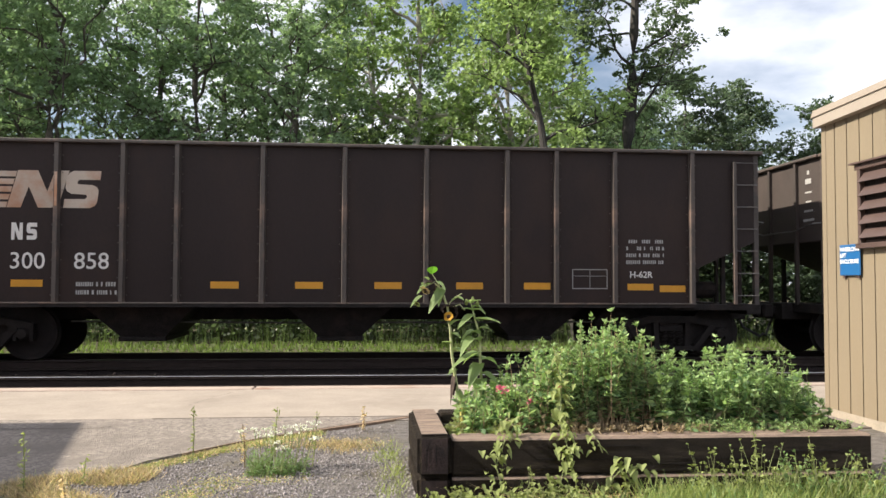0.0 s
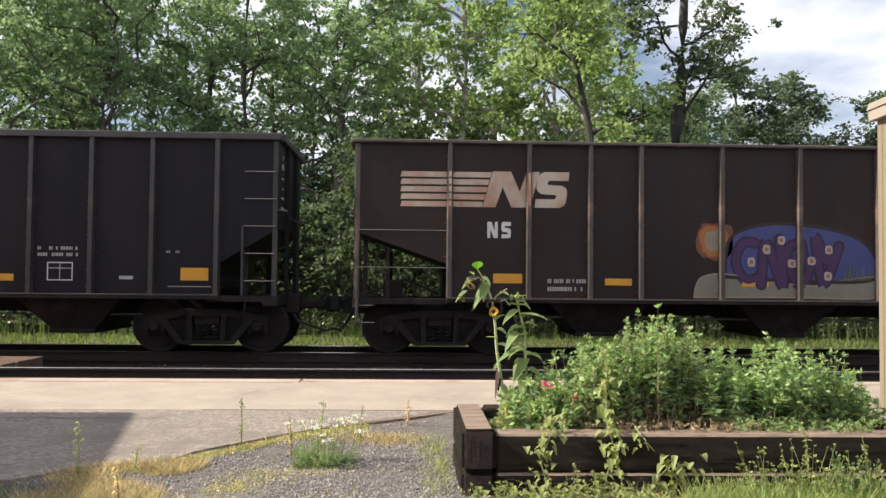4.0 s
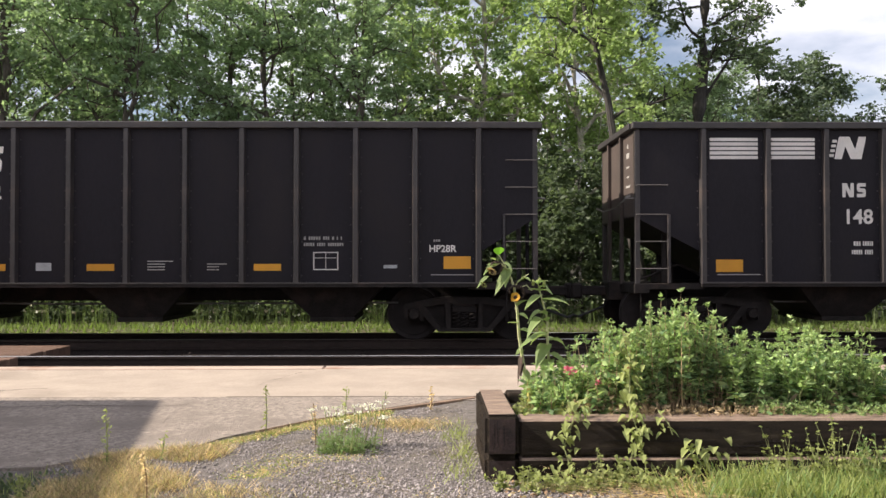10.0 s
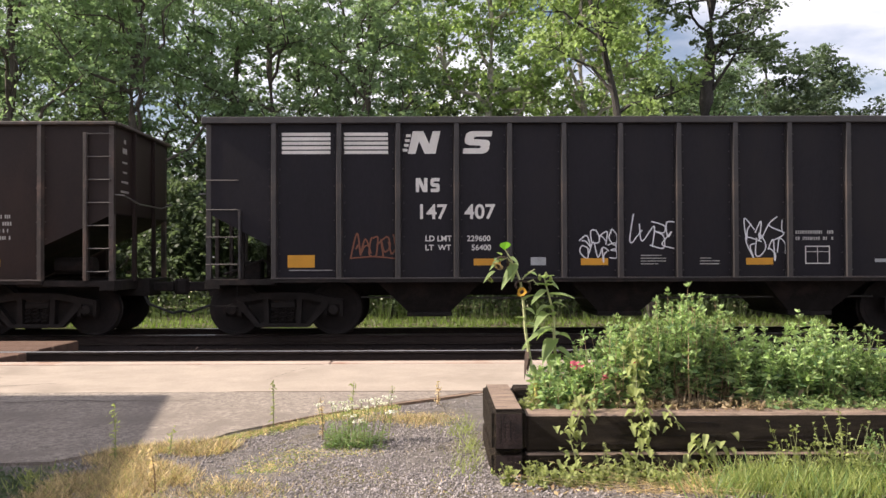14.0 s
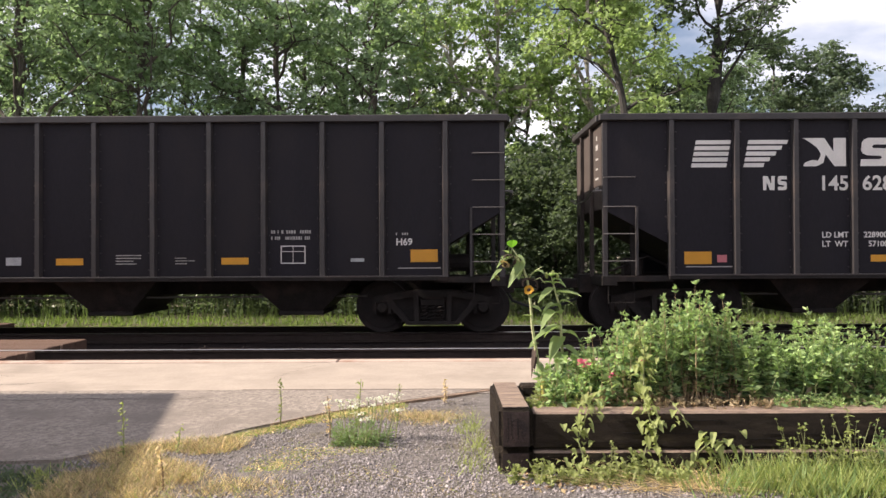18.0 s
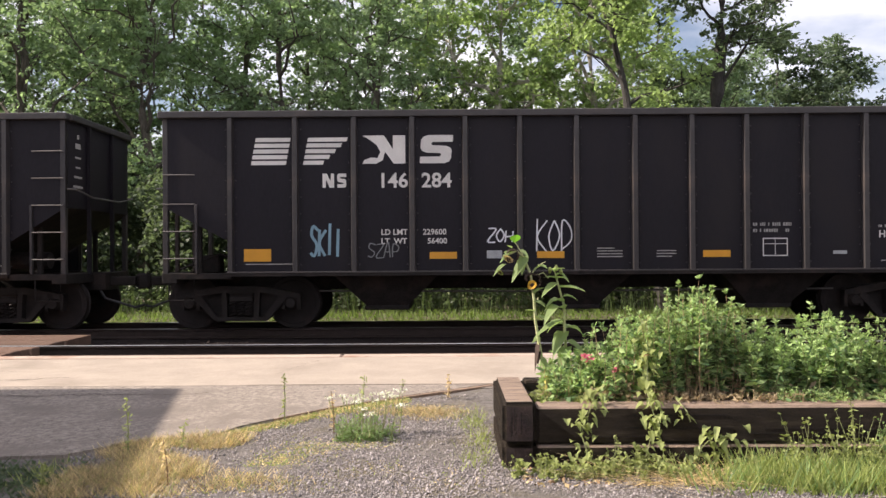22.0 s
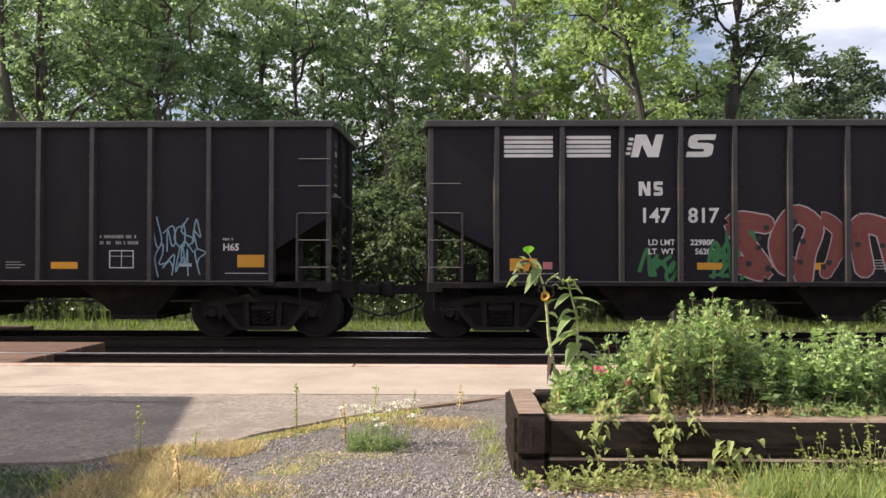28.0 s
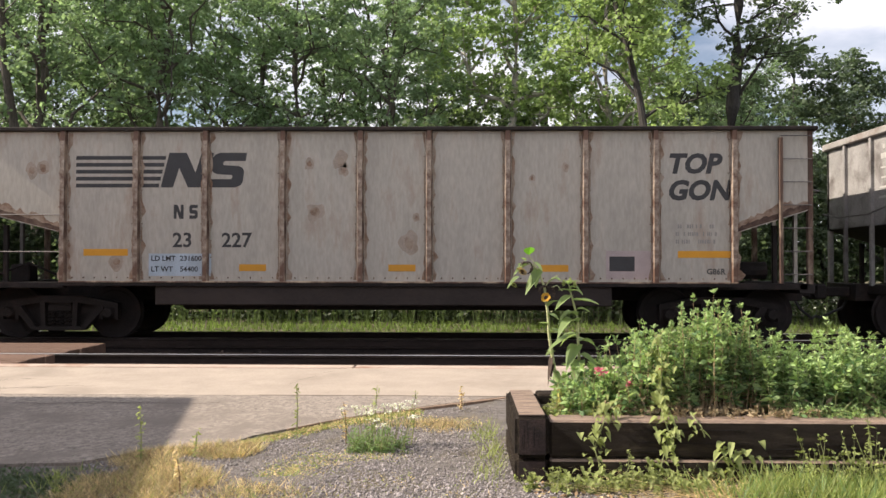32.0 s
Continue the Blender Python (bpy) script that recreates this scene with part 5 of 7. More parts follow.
GLYPHS = {
    "A": (((0, 0), (0.5, 1), (1, 0)), ((0.2, 0.38), (0.82, 0.38))), "C": (((1, 0.85), (0.5, 1), (0, 0.55), (0.35, 0), (1, 0.12)),), "D": (((0.1, 0), (0.1, 1), (0.9, 0.75), (0.95, 0.3), (0.1, 0)),),
    "E": (((1, 1), (0.1, 0.95), (0.05, 0), (1, 0.05)), ((0.1, 0.5), (0.8, 0.52))), "F": (((1, 1), (0.1, 0.95), (0.05, 0)), ((0.1, 0.5), (0.8, 0.55))), "H": (((0, 1), (0.05, 0)), ((1, 1), (0.95, 0)), ((0, 0.5), (1, 0.5))),
    "I": (((0.5, 1), (0.5, 0)),), "K": (((0.1, 1), (0.1, 0)), ((1, 1), (0.15, 0.45), (1, 0))), "L": (((0.1, 1), (0.05, 0.05), (1, 0)),), "O": (((0.5, 1), (0, 0.5), (0.5, 0), (1, 0.5), (0.5, 1)),),
    "P": (((0.1, 0), (0.1, 1), (0.9, 0.85), (0.8, 0.5), (0.1, 0.45)),), "S": (((1, 0.9), (0.3, 1), (0.1, 0.7), (0.9, 0.35), (0.6, 0), (0, 0.1)),), "V": (((0, 1), (0.5, 0), (1, 1)),),
    "W": (((0, 1), (0.25, 0), (0.5, 0.75), (0.75, 0), (1, 1)),), "Z": (((0, 1), (1, 0.95), (0, 0.05), (1, 0)),), "&": (((1, 0), (0.3, 0.7), (0.5, 1), (0.7, 0.75), (0.1, 0.3), (0.4, 0), (1, 0.45)),),
}


def tag(car, text, x, z, w, h, colour, seed, thick=0.025, fall=0.0, label=""):
    """A hand-sprayed word, letter by letter in single strokes."""
    rng = random.Random(seed)
    s = Shape()
    step = w / len(text)
    for i, ch in enumerate(text):
        k = rng.uniform(0.85, 1.15)
        for line in GLYPHS[ch]:
            pts = [(x + step * (i + 0.04 + 0.86 * p + 0.12 * q) + rng.uniform(-0.04, 0.04) * step, z - fall * (i + p) / len(text) + h * k * q + rng.uniform(-0.03, 0.03) * h) for p, q in line]
            ribbon(s, smooth(pts, 4), thick)
    decal("painted_scrawl", s, SPRAY[colour], car, label or "%s spray-painted word" % colour, 0.0012)


def loop(car, pts, colour, thick, haze=None):
    """A closed spray-painted outline, with a thin haze of paint inside it."""
    ring = smooth(list(pts) + [pts[0]], 5)
    if haze:
        f = Shape().add([(a, 0, b) for a, b in ring[:-1]], [tuple(range(len(ring) - 1))])
        tagged(decal("fill_stroke", f, SPRAY[haze], car, "%s spray haze" % haze, 0.0006), kind="stuff")
    s = Shape()
    ribbon(s, ring, thick)
    tagged(decal("outline_stroke", s, SPRAY[colour], car, "%s spray-painted outline" % colour, 0.0016), kind="stuff")


def blob(rng, cx, cz, w, h, n=16):
    return [(cx + w / 2 * math.copysign(abs(math.cos(q)) ** 0.6, math.cos(q)) * rng.uniform(0.85, 1.1), 0, cz + h / 2 * math.copysign(abs(math.sin(q)) ** 0.6, math.sin(q)) * rng.uniform(0.85, 1.08)) for q in (2 * math.pi * i / n for i in range(n))]


def bubbles(car, spans, z, h, fill, outline, seed, inner=None, order=None, core=0.62):
    """A spray-painted piece: fat letter-like strokes in layers of outline, fill and inner highlight."""
    rng = random.Random(seed)
    forms = STROKES
    for k, (x0, x1) in enumerate(spans):
        pts = forms[order[k] if order else (3, 5, 4, 0)[(seed + k) % 4]]
        w = x1 - x0
        t = min(w * 0.40, h * 0.34)
        loose = 0.02 if order else 0.16
        if not order:
            pts = [(1 - p, 1 - q) if k % 2 else (q, p) for p, q in pts]
        line = [(x0 + t / 2 + p * (w - t) + rng.uniform(-loose, loose) * w, z + t / 2 + q * (h - t) + rng.uniform(-loose, loose) * h * 0.7) for p, q in pts]
        for wide, tone, lift, name in ((t, outline, 0.001, "outline_stroke"), (t * core, fill, 0.006, "fill_stroke"), (t * 0.14, inner or fill, 0.011, "highlight_stroke")):
            s = Shape()
            ribbon(s, smooth(line, 5), wide)
            for p in (line[0], line[-1]):
                y = -0.00003 * len(s.f)
                s.add([(p[0] + wide * 0.5 * math.cos(a), y, p[1] + wide * 0.5 * math.sin(a)) for a in (i * math.pi / 5 for i in range(10))], [tuple(range(10))])
            tagged(decal(name, s, SPRAY[tone], car, "%s spray-painted letter stroke" % tone, lift + 0.0012 * (k % 2)), kind="stuff")


SIDE_FRAME, SPRING, WHEELSET = side_frame_mesh(), spring_mesh(), wheelset_mesh()

# kind, style, number, weights, code
TRAIN = [
    ("brown", "", "", None, "H-62R"), ("brown", "", "300858", None, "H-62R"), ("black", "bars", "148460", ("230000", "56000"), "H69"), ("black", "bars", "148877", None, "H69"), ("black", "bars", "148697", None, "H69"),
    ("black", "bars", "146635", ("229400", "56600"), "H65"), ("brown", "", "", None, "H62R"), ("black", "bars", "", None, ""), ("black", "bars", "147648", ("230000", "56000"), "H65"),
    ("black", "bars", "148593", ("229900", "56100"), "H69"), ("black", "bars", "147697", ("229800", "56200"), "H65"), ("black", "bars", "148831", None, "H69"), ("black", "bars", "146975", ("229600", "56400"), "H65"),
    ("black", "slant", "145667", ("228800", "57200"), "HP29R"), ("black", "bars", "148812", None, "H69"), ("black", "slant", "145462", None, "HP28R"), ("black", "slant", "146269", ("229700", "56300"), ""),
    ("black", "bars", "147958", ("230100", "55900"), "H65"), ("black", "slant", "145051", ("229000", "57000"), "HP28R"), ("black", "bars", "147367", ("229300", "56700"), "H65"),
    ("black", "bars", "147407", ("229600", "56400"), "H65"), ("brown", "", "301451", None, ""), ("brown", "", "", None, ""), ("black", "slant", "146022", None, "HP29R"),
    ("brown", "", "300710", ("222800", "63200"), "H-62R"), ("black", "slant", "145628", ("228900", "57100"), "HP28R"), ("black", "bars", "148889", None, "H69"), ("black", "bars", "147635", ("220000", "56000"), "H65"),
    ("brown", "", "300617", None, "H-62R"), ("black", "bars", "149159", None, "H69"), ("black", "bars", "146664", ("229100", "56900"), "H65"), ("black", "slant", "146284", ("229600", "56400"), "HP29R"),
    ("black", "slant", "146018", ("228300", "57700"), "HP29R"), ("black", "bars", "148910", None, "H69"), ("black", "slant", "145766", ("228300", "57700"), "HP29R"), ("black", "slant", "145617", ("229000", "57000"), "HP28R"),
    ("brown", "", "301019", None, ""), ("brown", "", "", None, ""), ("black", "bars", "", None, "H65"), ("black", "bars", "147817", ("229800", "56200"), "H65"),
    ("black", "bars", "147758", None, "H65"), ("brown", "", "301162", None, "H-62R"), ("black", "bars", "148504", ("229800", "56200"), "H69"), ("brown", "", "301800", ("222200", "63800"), "H62R"),
    ("grey", "", "", None, ""), ("cream", "", "", None, ""), ("black", "bars", "", None, ""),
]


SLACK = ((0, 0.067), (1, 0.005), (3, 0.010), (6, -0.100), (8, -0.05), (9, 0.0), (11, 0.085), (14, 0.175), (15.5, 0.03), (17, -0.125), (19, -0.085), (20, -0.13), (21, -0.085), (23, 0.033), (25, 0.15), (26.5, 0.03),
         (28, -0.105), (29, -0.12), (30, -0.185), (31, 0.47), (32, -0.28))


def train_at(t):
    """The head of the train along the track: a slight gain in speed, slack running in and out."""
    times, slack = zip(*SLACK)
    return 7.751 + 22.3487 * t + 0.0064772 * t * t + float(np.interp(t, times, slack))


def prepare_lettering():
    """Turns all the lettering into meshes in one pass, before the scene fills up."""
    jobs = [(w, 0.052, SIGN_WHITE, 0.001) for w in ("WHEELCHAIR", "LIFT", "ENCLOSURE")]
    for kind, style, number, weights, code in TRAIN:
        size = 0.36 if kind == "black" else 0.40
        jobs += [(w, size, WHITE_PAINT, 0.0015) for w in (number[:3], number[3:]) if w]
        jobs += [(w, 0.14, WHITE_PAINT, 0.0015) for w in (*(weights or ()), "LD LMT", "LT  WT")]
        if weights and kind == "brown":
            jobs += [(w, 0.102, WHITE_PAINT, 0.0015) for w in ("LD LMT " + weights[0], "LT WT   " + weights[1])]
        if code:
            jobs.append((code, 0.17 if kind == "black" else 0.16, WHITE_PAINT, 0.0015))
    jobs += [(w, z, BLACK_PAINT, 0.0015) for w, z in (("490", 0.32), ("05", 0.32), ("G116", 0.15), ("23", 0.36), ("227", 0.36), ("LD LMT", 0.13), ("231600", 0.13), ("LT WT", 0.13), ("54400", 0.13), ("TOP", 0.47), ("GON", 0.47), ("G86R", 0.14))]
    made = {}
    for w, size, material, depth in jobs:
        key = (w, size, material.name, "LEFT")
        if key not in made:
            cu = bpy.data.curves.new("lettering", "FONT")
            cu.body, cu.size, cu.extrude, cu.resolution_u = w, size, depth, 3
            cu.offset = size * {0.40: 0.004, 0.47: 0.042}.get(size, 0.020)
            cu.shear = 0.22 if size == 0.47 else 0.0
            made[key] = (bpy.data.objects.new("lettering", cu), material)
            scene.collection.objects.link(made[key][0])
    graph = bpy.context.evaluated_depsgraph_get()
    for key, (ob, material) in made.items():
        me = bpy.data.meshes.new_from_object(ob.evaluated_get(graph))
        me.transform(Matrix.Rotation(radians(90), 4, "X"))
        me.materials.clear()
        me.materials.append(material)
        text_cache[key] = me
    for ob, _ in made.values():
        bpy.data.objects.remove(ob)


def build_train():
    first, cars, rear = {}, [], 16.958
    for i, (kind, style, number, weights, code) in enumerate(TRAIN):
        if kind not in first:
            first[kind] = build_car(kind)
            car = first[kind]
        else:
            car = copy_thing(first[kind], pose(0, 0, 0))
        rear -= KINDS[kind]["pitch"]
        cars.append((car, rear + KINDS[kind]["pitch"] / 2 - (0.136 if kind == "brown" else 0.0)))
    for i, ((car, _), (kind, style, number, weights, code)) in enumerate(zip(cars, TRAIN)):
        if kind == "black":
            letter_black(car, style, number, weights, code, i)
        elif kind == "brown":
            letter_brown(car, number, weights, code, i, WHITE_PAINT if i in (36, 41) else None)
        elif kind == "grey":
            letter_grey(car)
        else:
            letter_cream(car)
    for n, text in ((6, "brown coal hopper car with colourful graffiti along its side"), (21, "brown coal hopper car with grey outlined graffiti"), (24, "brown coal hopper car with white graffiti and orange-stained emblem"),
                    (10, "black coal hopper car with four white graffiti tags"), (20, "black coal hopper car with white and rusty graffiti tags"), (27, "black coal hopper car with olive graffiti tags"),
                    (31, "black coal hopper car with white and pale blue graffiti"), (39, "black coal hopper car with red and green graffiti"), (42, "black coal hopper car with big white-outlined graffiti"),
                    (43, "brown coal hopper car with faint tags and a peace sign"), (28, "dented brown coal hopper car with pale rust-stained emblem"), (4, "black coal hopper car with white scrawls by its number")):
        tagged(cars[n][0], text)
    by = {t[2]: c for t, (c, _) in zip(TRAIN, cars) if t[2]}
    scrawl(by["148697"], -5.75, 1.35, 0.75, 0.55, "white", 1, 4)
    scrawl(by["148697"], -3.7, 1.75, 0.75, 0.35, "white", 2, 4)
    scrawl(by["148697"], -2.75, 1.75, 0.65, 0.35, "white", 3, 4)
    for j, x in enumerate((-4.6, 0.3, 1.3, 2.4)):
        scrawl(by["148877"], x, 1.3, 0.7, 0.35, "faint", 30 + j, 4)
    six = cars[6][0]
    rr = random.Random(5)
    for wide, tone, lift in ((0.66, "rust", 0.0006), (0.54, "orange", 0.0010), (0.36, "tan", 0.0014)):
        tagged(decal("fill_stroke", Shape().add(blob(rr, -1.34, 2.10, wide, wide * 1.05, 20), [tuple(range(20))]), SPRAY[tone], six, "%s spray-painted sun" % tone, lift), kind="stuff")
    loop(six, ((-1.15, 1.45), (-1.05, 2.15), (-0.4, 2.40), (0.4, 2.38), (1.2, 2.20), (1.58, 1.85), (1.55, 1.42), (0.3, 1.38)), "umber", 0.06, "blue")
    loop(six, ((-1.72, 1.08), (-1.60, 1.42), (-1.15, 1.50), (-0.4, 1.38), (0.5, 1.30), (1.1, 1.42), (1.66, 1.45), (1.70, 1.10), (0.0, 1.09)), "tan", 0.03, "dune")
    bubbles(six, ((-0.98, -0.48), (-0.55, -0.02), (-0.06, 0.46), (0.42, 0.96)), 1.20, 0.98, "purple", "plum", 6, "purple")
    for fx, fz in ((-0.68, 1.72), (-0.40, 1.95), (-0.13, 2.12), (0.06, 1.70), (0.42, 1.75), (0.74, 1.95), (0.72, 1.48)):
        for r, tone, lift in ((0.15, "pale", 0.018), (0.07, "orange", 0.0186)):
            decal("spray_dot", Shape().add(blob(rr, fx, fz, r, r * 1.1, 10), [tuple(range(10))]), SPRAY[tone], six, "", lift)
    for k in range(9):
        gx = 1.0 + 0.06 * k
        tagged(decal("highlight_stroke", Shape().add([(gx, 0, 1.40), (gx + 0.03, 0, 1.40), (gx + 0.04 + 0.05 * rr.uniform(-1, 1), 0, 1.62 + 0.18 * rr.random())], [(0, 1, 2)]), SPRAY["olive"], six, "olive spray-painted blade of grass", 0.019), kind="stuff")
    loop(six, ((1.86, 1.98), (2.02, 2.22), (2.30, 2.12), (2.12, 1.92), (2.28, 1.74), (2.05, 1.60), (1.98, 1.36), (1.90, 1.62)), "olive", 0.035)
    loop(six, ((2.34, 1.45), (2.30, 2.05), (2.72, 2.14), (2.74, 1.98), (2.50, 1.92), (2.64, 1.74), (2.48, 1.66)), "olive", 0.035)
    loop(six, ((2.72, 1.40), (2.86, 2.10), (3.06, 1.78), (3.22, 2.18), (3.20, 1.62), (3.58, 1.24), (3.10, 1.42), (2.94, 1.72)), "olive", 0.035)
    tag(by["147648"], "FOWL", -4.76, 1.62, 0.72, 0.30, "white", 9, 0.045, 0.32)
    for j, (x, z, w, h) in enumerate(((-0.80, 1.78, 0.88, 0.36), (1.27, 1.60, 0.70, 0.50), (3.18, 1.85, 0.78, 0.30), (4.23, 1.60, 0.80, 0.64))):
        scrawl(by["147697"], x, z, w, h, "white", 40 + j, 4, 0.030)
    scrawl(by["145667"], -5.85, 1.6, 0.5, 0.3, "grey", 12, 4, 0.018)
    scrawl(by["145667"], -4.75, 1.3, 0.7, 0.45, "grey", 13, 5, 0.016)
    scrawl(by["145667"], -0.75, 1.5, 0.4, 0.3, "grey", 14, 4, 0.016)
    scrawl(by["145462"], -3.8, 1.3, 0.4, 0.4, "faint", 15, 3)
    scrawl(by["146269"], -2.0, 1.3, 0.3, 0.4, "grey", 16, 3, 0.02)
    scrawl(by["147407"], -4.75, 1.45, 0.85, 0.35, "rust", 17, 5, 0.04)
    for j, (x, z, w, h) in enumerate(((-0.66, 1.42, 0.64, 0.44), (0.17, 1.60, 0.86, 0.42), (2.25, 1.42, 0.80, 0.68))):
        scrawl(by["147407"], x, z, w, h, "white", 18 + j, 4, 0.030)
    big = by["301451"]
    for pts in (((-3.80, 2.05), (-3.45, 2.10), (-3.30, 1.55), (-3.12, 2.08), (-2.98, 2.06), (-3.10, 1.10), (-3.45, 1.12), (-3.62, 1.50)),
                ((-2.92, 1.12), (-2.74, 2.05), (-2.45, 2.12), (-2.10, 1.78), (-1.70, 2.02), (-1.30, 2.16), (-1.20, 1.72), (-1.45, 1.14), (-2.10, 1.12)),
                ((-1.12, 2.18), (-0.52, 2.08), (-0.56, 1.55), (-0.90, 1.12), (-1.12, 1.14)),
                ((-0.50, 1.40), (-0.36, 1.92), (0.10, 2.18), (0.55, 2.05), (1.10, 2.25), (1.70, 2.18), (2.00, 1.80), (1.94, 1.25), (1.30, 1.12), (0.40, 1.22), (-0.10, 1.12)),
                ((2.02, 1.72), (2.20, 2.12), (2.70, 2.18), (3.10, 1.98), (3.14, 1.62), (2.88, 1.38), (2.40, 1.36), (2.10, 1.48))):
        loop(big, pts, "pale", 0.030, "haze")
    scrawl(big, -2.40, 1.42, 1.10, 0.20, "white", 65, 7, 0.022)
    tag(big, "KLV", 3.22, 1.42, 0.62, 0.55, "white", 66, 0.035)
    sinuous = by["300710"]
    for pts in (((-2.42, 1.72), (-2.20, 2.02), (-1.80, 2.02), (-1.92, 1.80), (-2.12, 1.76), (-1.72, 1.52), (-1.62, 1.24), (-1.90, 1.10), (-2.22, 1.18), (-2.10, 1.38), (-2.36, 1.50)),
                ((-1.72, 2.04), (-1.54, 2.02), (-1.46, 1.30), (-1.60, 1.12), (-1.68, 1.40)),
                ((-1.50, 2.02), (-1.34, 2.04), (-1.16, 1.62), (-1.10, 2.04), (-0.96, 2.02), (-1.00, 1.16), (-1.18, 1.12), (-1.34, 1.52), (-1.40, 1.14)),
                ((-0.96, 2.04), (-0.62, 2.02), (-0.40, 1.70), (-0.48, 1.26), (-0.82, 1.12), (-0.92, 1.40)),
                ((-0.46, 2.02), (-0.14, 2.04), (-0.18, 1.80), (0.06, 1.70), (-0.02, 1.48), (-0.20, 1.40), (-0.12, 1.22), (-0.40, 1.16))):
        loop(sinuous, pts, "pale", 0.026)
    scrawl(by["147635"], -4.75, 1.3, 0.72, 0.55, "olive", 71, 5)
    scrawl(by["147635"], 0.30, 1.55, 0.55, 0.45, "olive", 72, 5)
    scrawl(by["147635"], 1.25, 1.45, 0.5, 0.5, "olive", 73, 5)
    scrawl(by["147635"], 2.28, 1.6, 0.55, 0.4, "olive", 74, 5)
    tag(by["146284"], "SKII", -4.68, 1.34, 0.56, 0.52, "cyan", 75, 0.050)
    tag(by["146284"], "SZAP", -3.66, 1.30, 0.56, 0.26, "grey", 76, 0.020)
    tag(by["146284"], "ZOH", -1.54, 1.56, 0.46, 0.22, "white", 77, 0.026)
    tag(by["146284"], "KOD", -0.70, 1.40, 0.66, 0.50, "white", 78, 0.026)
    scrawl(by["145617"], -4.7, 1.25, 0.6, 0.6, "grey", 79, 3)
    scrawl(by["301019"], 0.4, 1.3, 0.7, 0.45, "faint", 80, 3)
    scrawl(cars[38][0], -4.3, 1.5, 0.9, 0.3, "white", 81, 4)
    red = by["147817"]
    for j, (x, w, z, h) in enumerate(((-3.55, 0.6, 1.15, 0.40), (-2.35, 0.35, 1.2, 0.5), (-2.05, 0.5, 1.15, 0.95), (0.85, 0.6, 1.1, 0.95), (1.35, 0.7, 1.1, 0.6))):
        scrawl(red, x, z, w, h, "green", 130 + j, 3, 0.09)
    bubbles(red, ((-2.0, -1.1), (-1.25, -0.35), (-0.45, 0.15), (0.05, 1.0)), 1.08, 1.22, "red", "pale", 83, "rust", None, 0.86)
    for j in range(14):
        rr = random.Random(90 + j)
        s = Shape().add(blob(rr, -1.9 + rr.random() * 2.8, 1.2 + rr.random(), 0.10, 0.10, 8), [tuple(range(8))])
        decal("spray_dot", s, SPRAY["black"], red, "", 0.016)
    scrawl(by["147758"], 4.15, 1.25, 0.85, 0.8, "cyan", 84, 5, 0.035)
    nero = by["148504"]
    bubbles(nero, ((-1.85, -0.85), (-0.85, 0.05), (0.05, 1.05), (1.1, 2.05)), 1.08, 1.05, "black", "white", 85, None, (0, 1, 2, 3), 0.70)
    bubbles(nero, ((2.2, 2.8),), 1.08, 1.05, "black", "white", 86, None, (6,))
    for j, (x, z, h) in enumerate(((-5.9, 1.6, 0.6), (-4.8, 1.25, 0.75), (-3.75, 1.8, 0.35), (-3.75, 1.15, 0.35), (4.2, 1.3, 0.5))):
        scrawl(nero, x, z, 0.8, h, "white", 87 + j, 4, 0.035)
    late = by["301800"]
    for j, (x, w, z, h) in enumerate(((-3.32, 0.50, 1.42, 0.40), (0.57, 0.90, 1.32, 0.60), (1.97, 0.74, 1.38, 0.50), (3.46, 0.45, 1.20, 0.45), (4.42, 0.28, 1.75, 0.45))):
        scrawl(late, x, z, w, h, "grey" if j < 3 else "faint", 95 + j, 4, 0.024)
    tag(late, "LIVE", -2.34, 1.80, 0.82, 0.26, "grey", 99, 0.024)
    tag(late, "LIFE", -2.30, 1.38, 0.80, 0.26, "grey", 100, 0.024)
    for w, x, z, wide, h in (("PEACE", 1.88, 3.04, 0.80, 0.20), ("LOVE", 1.86, 2.78, 0.62, 0.18), ("&", 2.12, 2.52, 0.16, 0.18), ("LSD", 1.98, 2.08, 0.80, 0.40)):
        tag(late, w, x, z, wide, h, "faint" if h < 0.19 else "grey", 110 + len(w), 0.022, 0.0, "faint grey hand-painted word")
    loop(late, ((6.80, 2.62), (6.92, 2.82), (7.10, 2.72), (7.14, 2.50), (6.96, 2.42)), "grey", 0.05, "faint")
    s = Shape()
    ring = [(-0.13 + 0.23 * math.cos(q), 1.82 + 0.24 * math.sin(q)) for q in (i * math.pi / 12 for i in range(25))]
    ribbon(s, ring, 0.03)
    for q in (math.pi / 2, -math.pi / 2, -math.pi / 2 - 0.8, -math.pi / 2 + 0.8):
        ribbon(s, [(-0.13, 1.82), (-0.13 + 0.23 * math.cos(q), 1.82 + 0.24 * math.sin(q))], 0.03)
    scrawl(late, -0.98, 1.62, 0.55, 0.48, "cyan", 121, 3, 0.05)
    reflect(late, 3.28, 3.96, 1.80, 2.10, SPRAY["white"], "sticker", "white painted panel with a dark blot")
    s2 = Shape().add(blob(random.Random(5), 3.58, 1.95, 0.34, 0.13, 12), [tuple(range(12))])
    decal("spray_dot", s2, SPRAY["black"], late, "", 0.004)
    decal("painted_scrawl", s, SPRAY["white"], late, "white spray-painted peace sign", 0.001)
    return cars


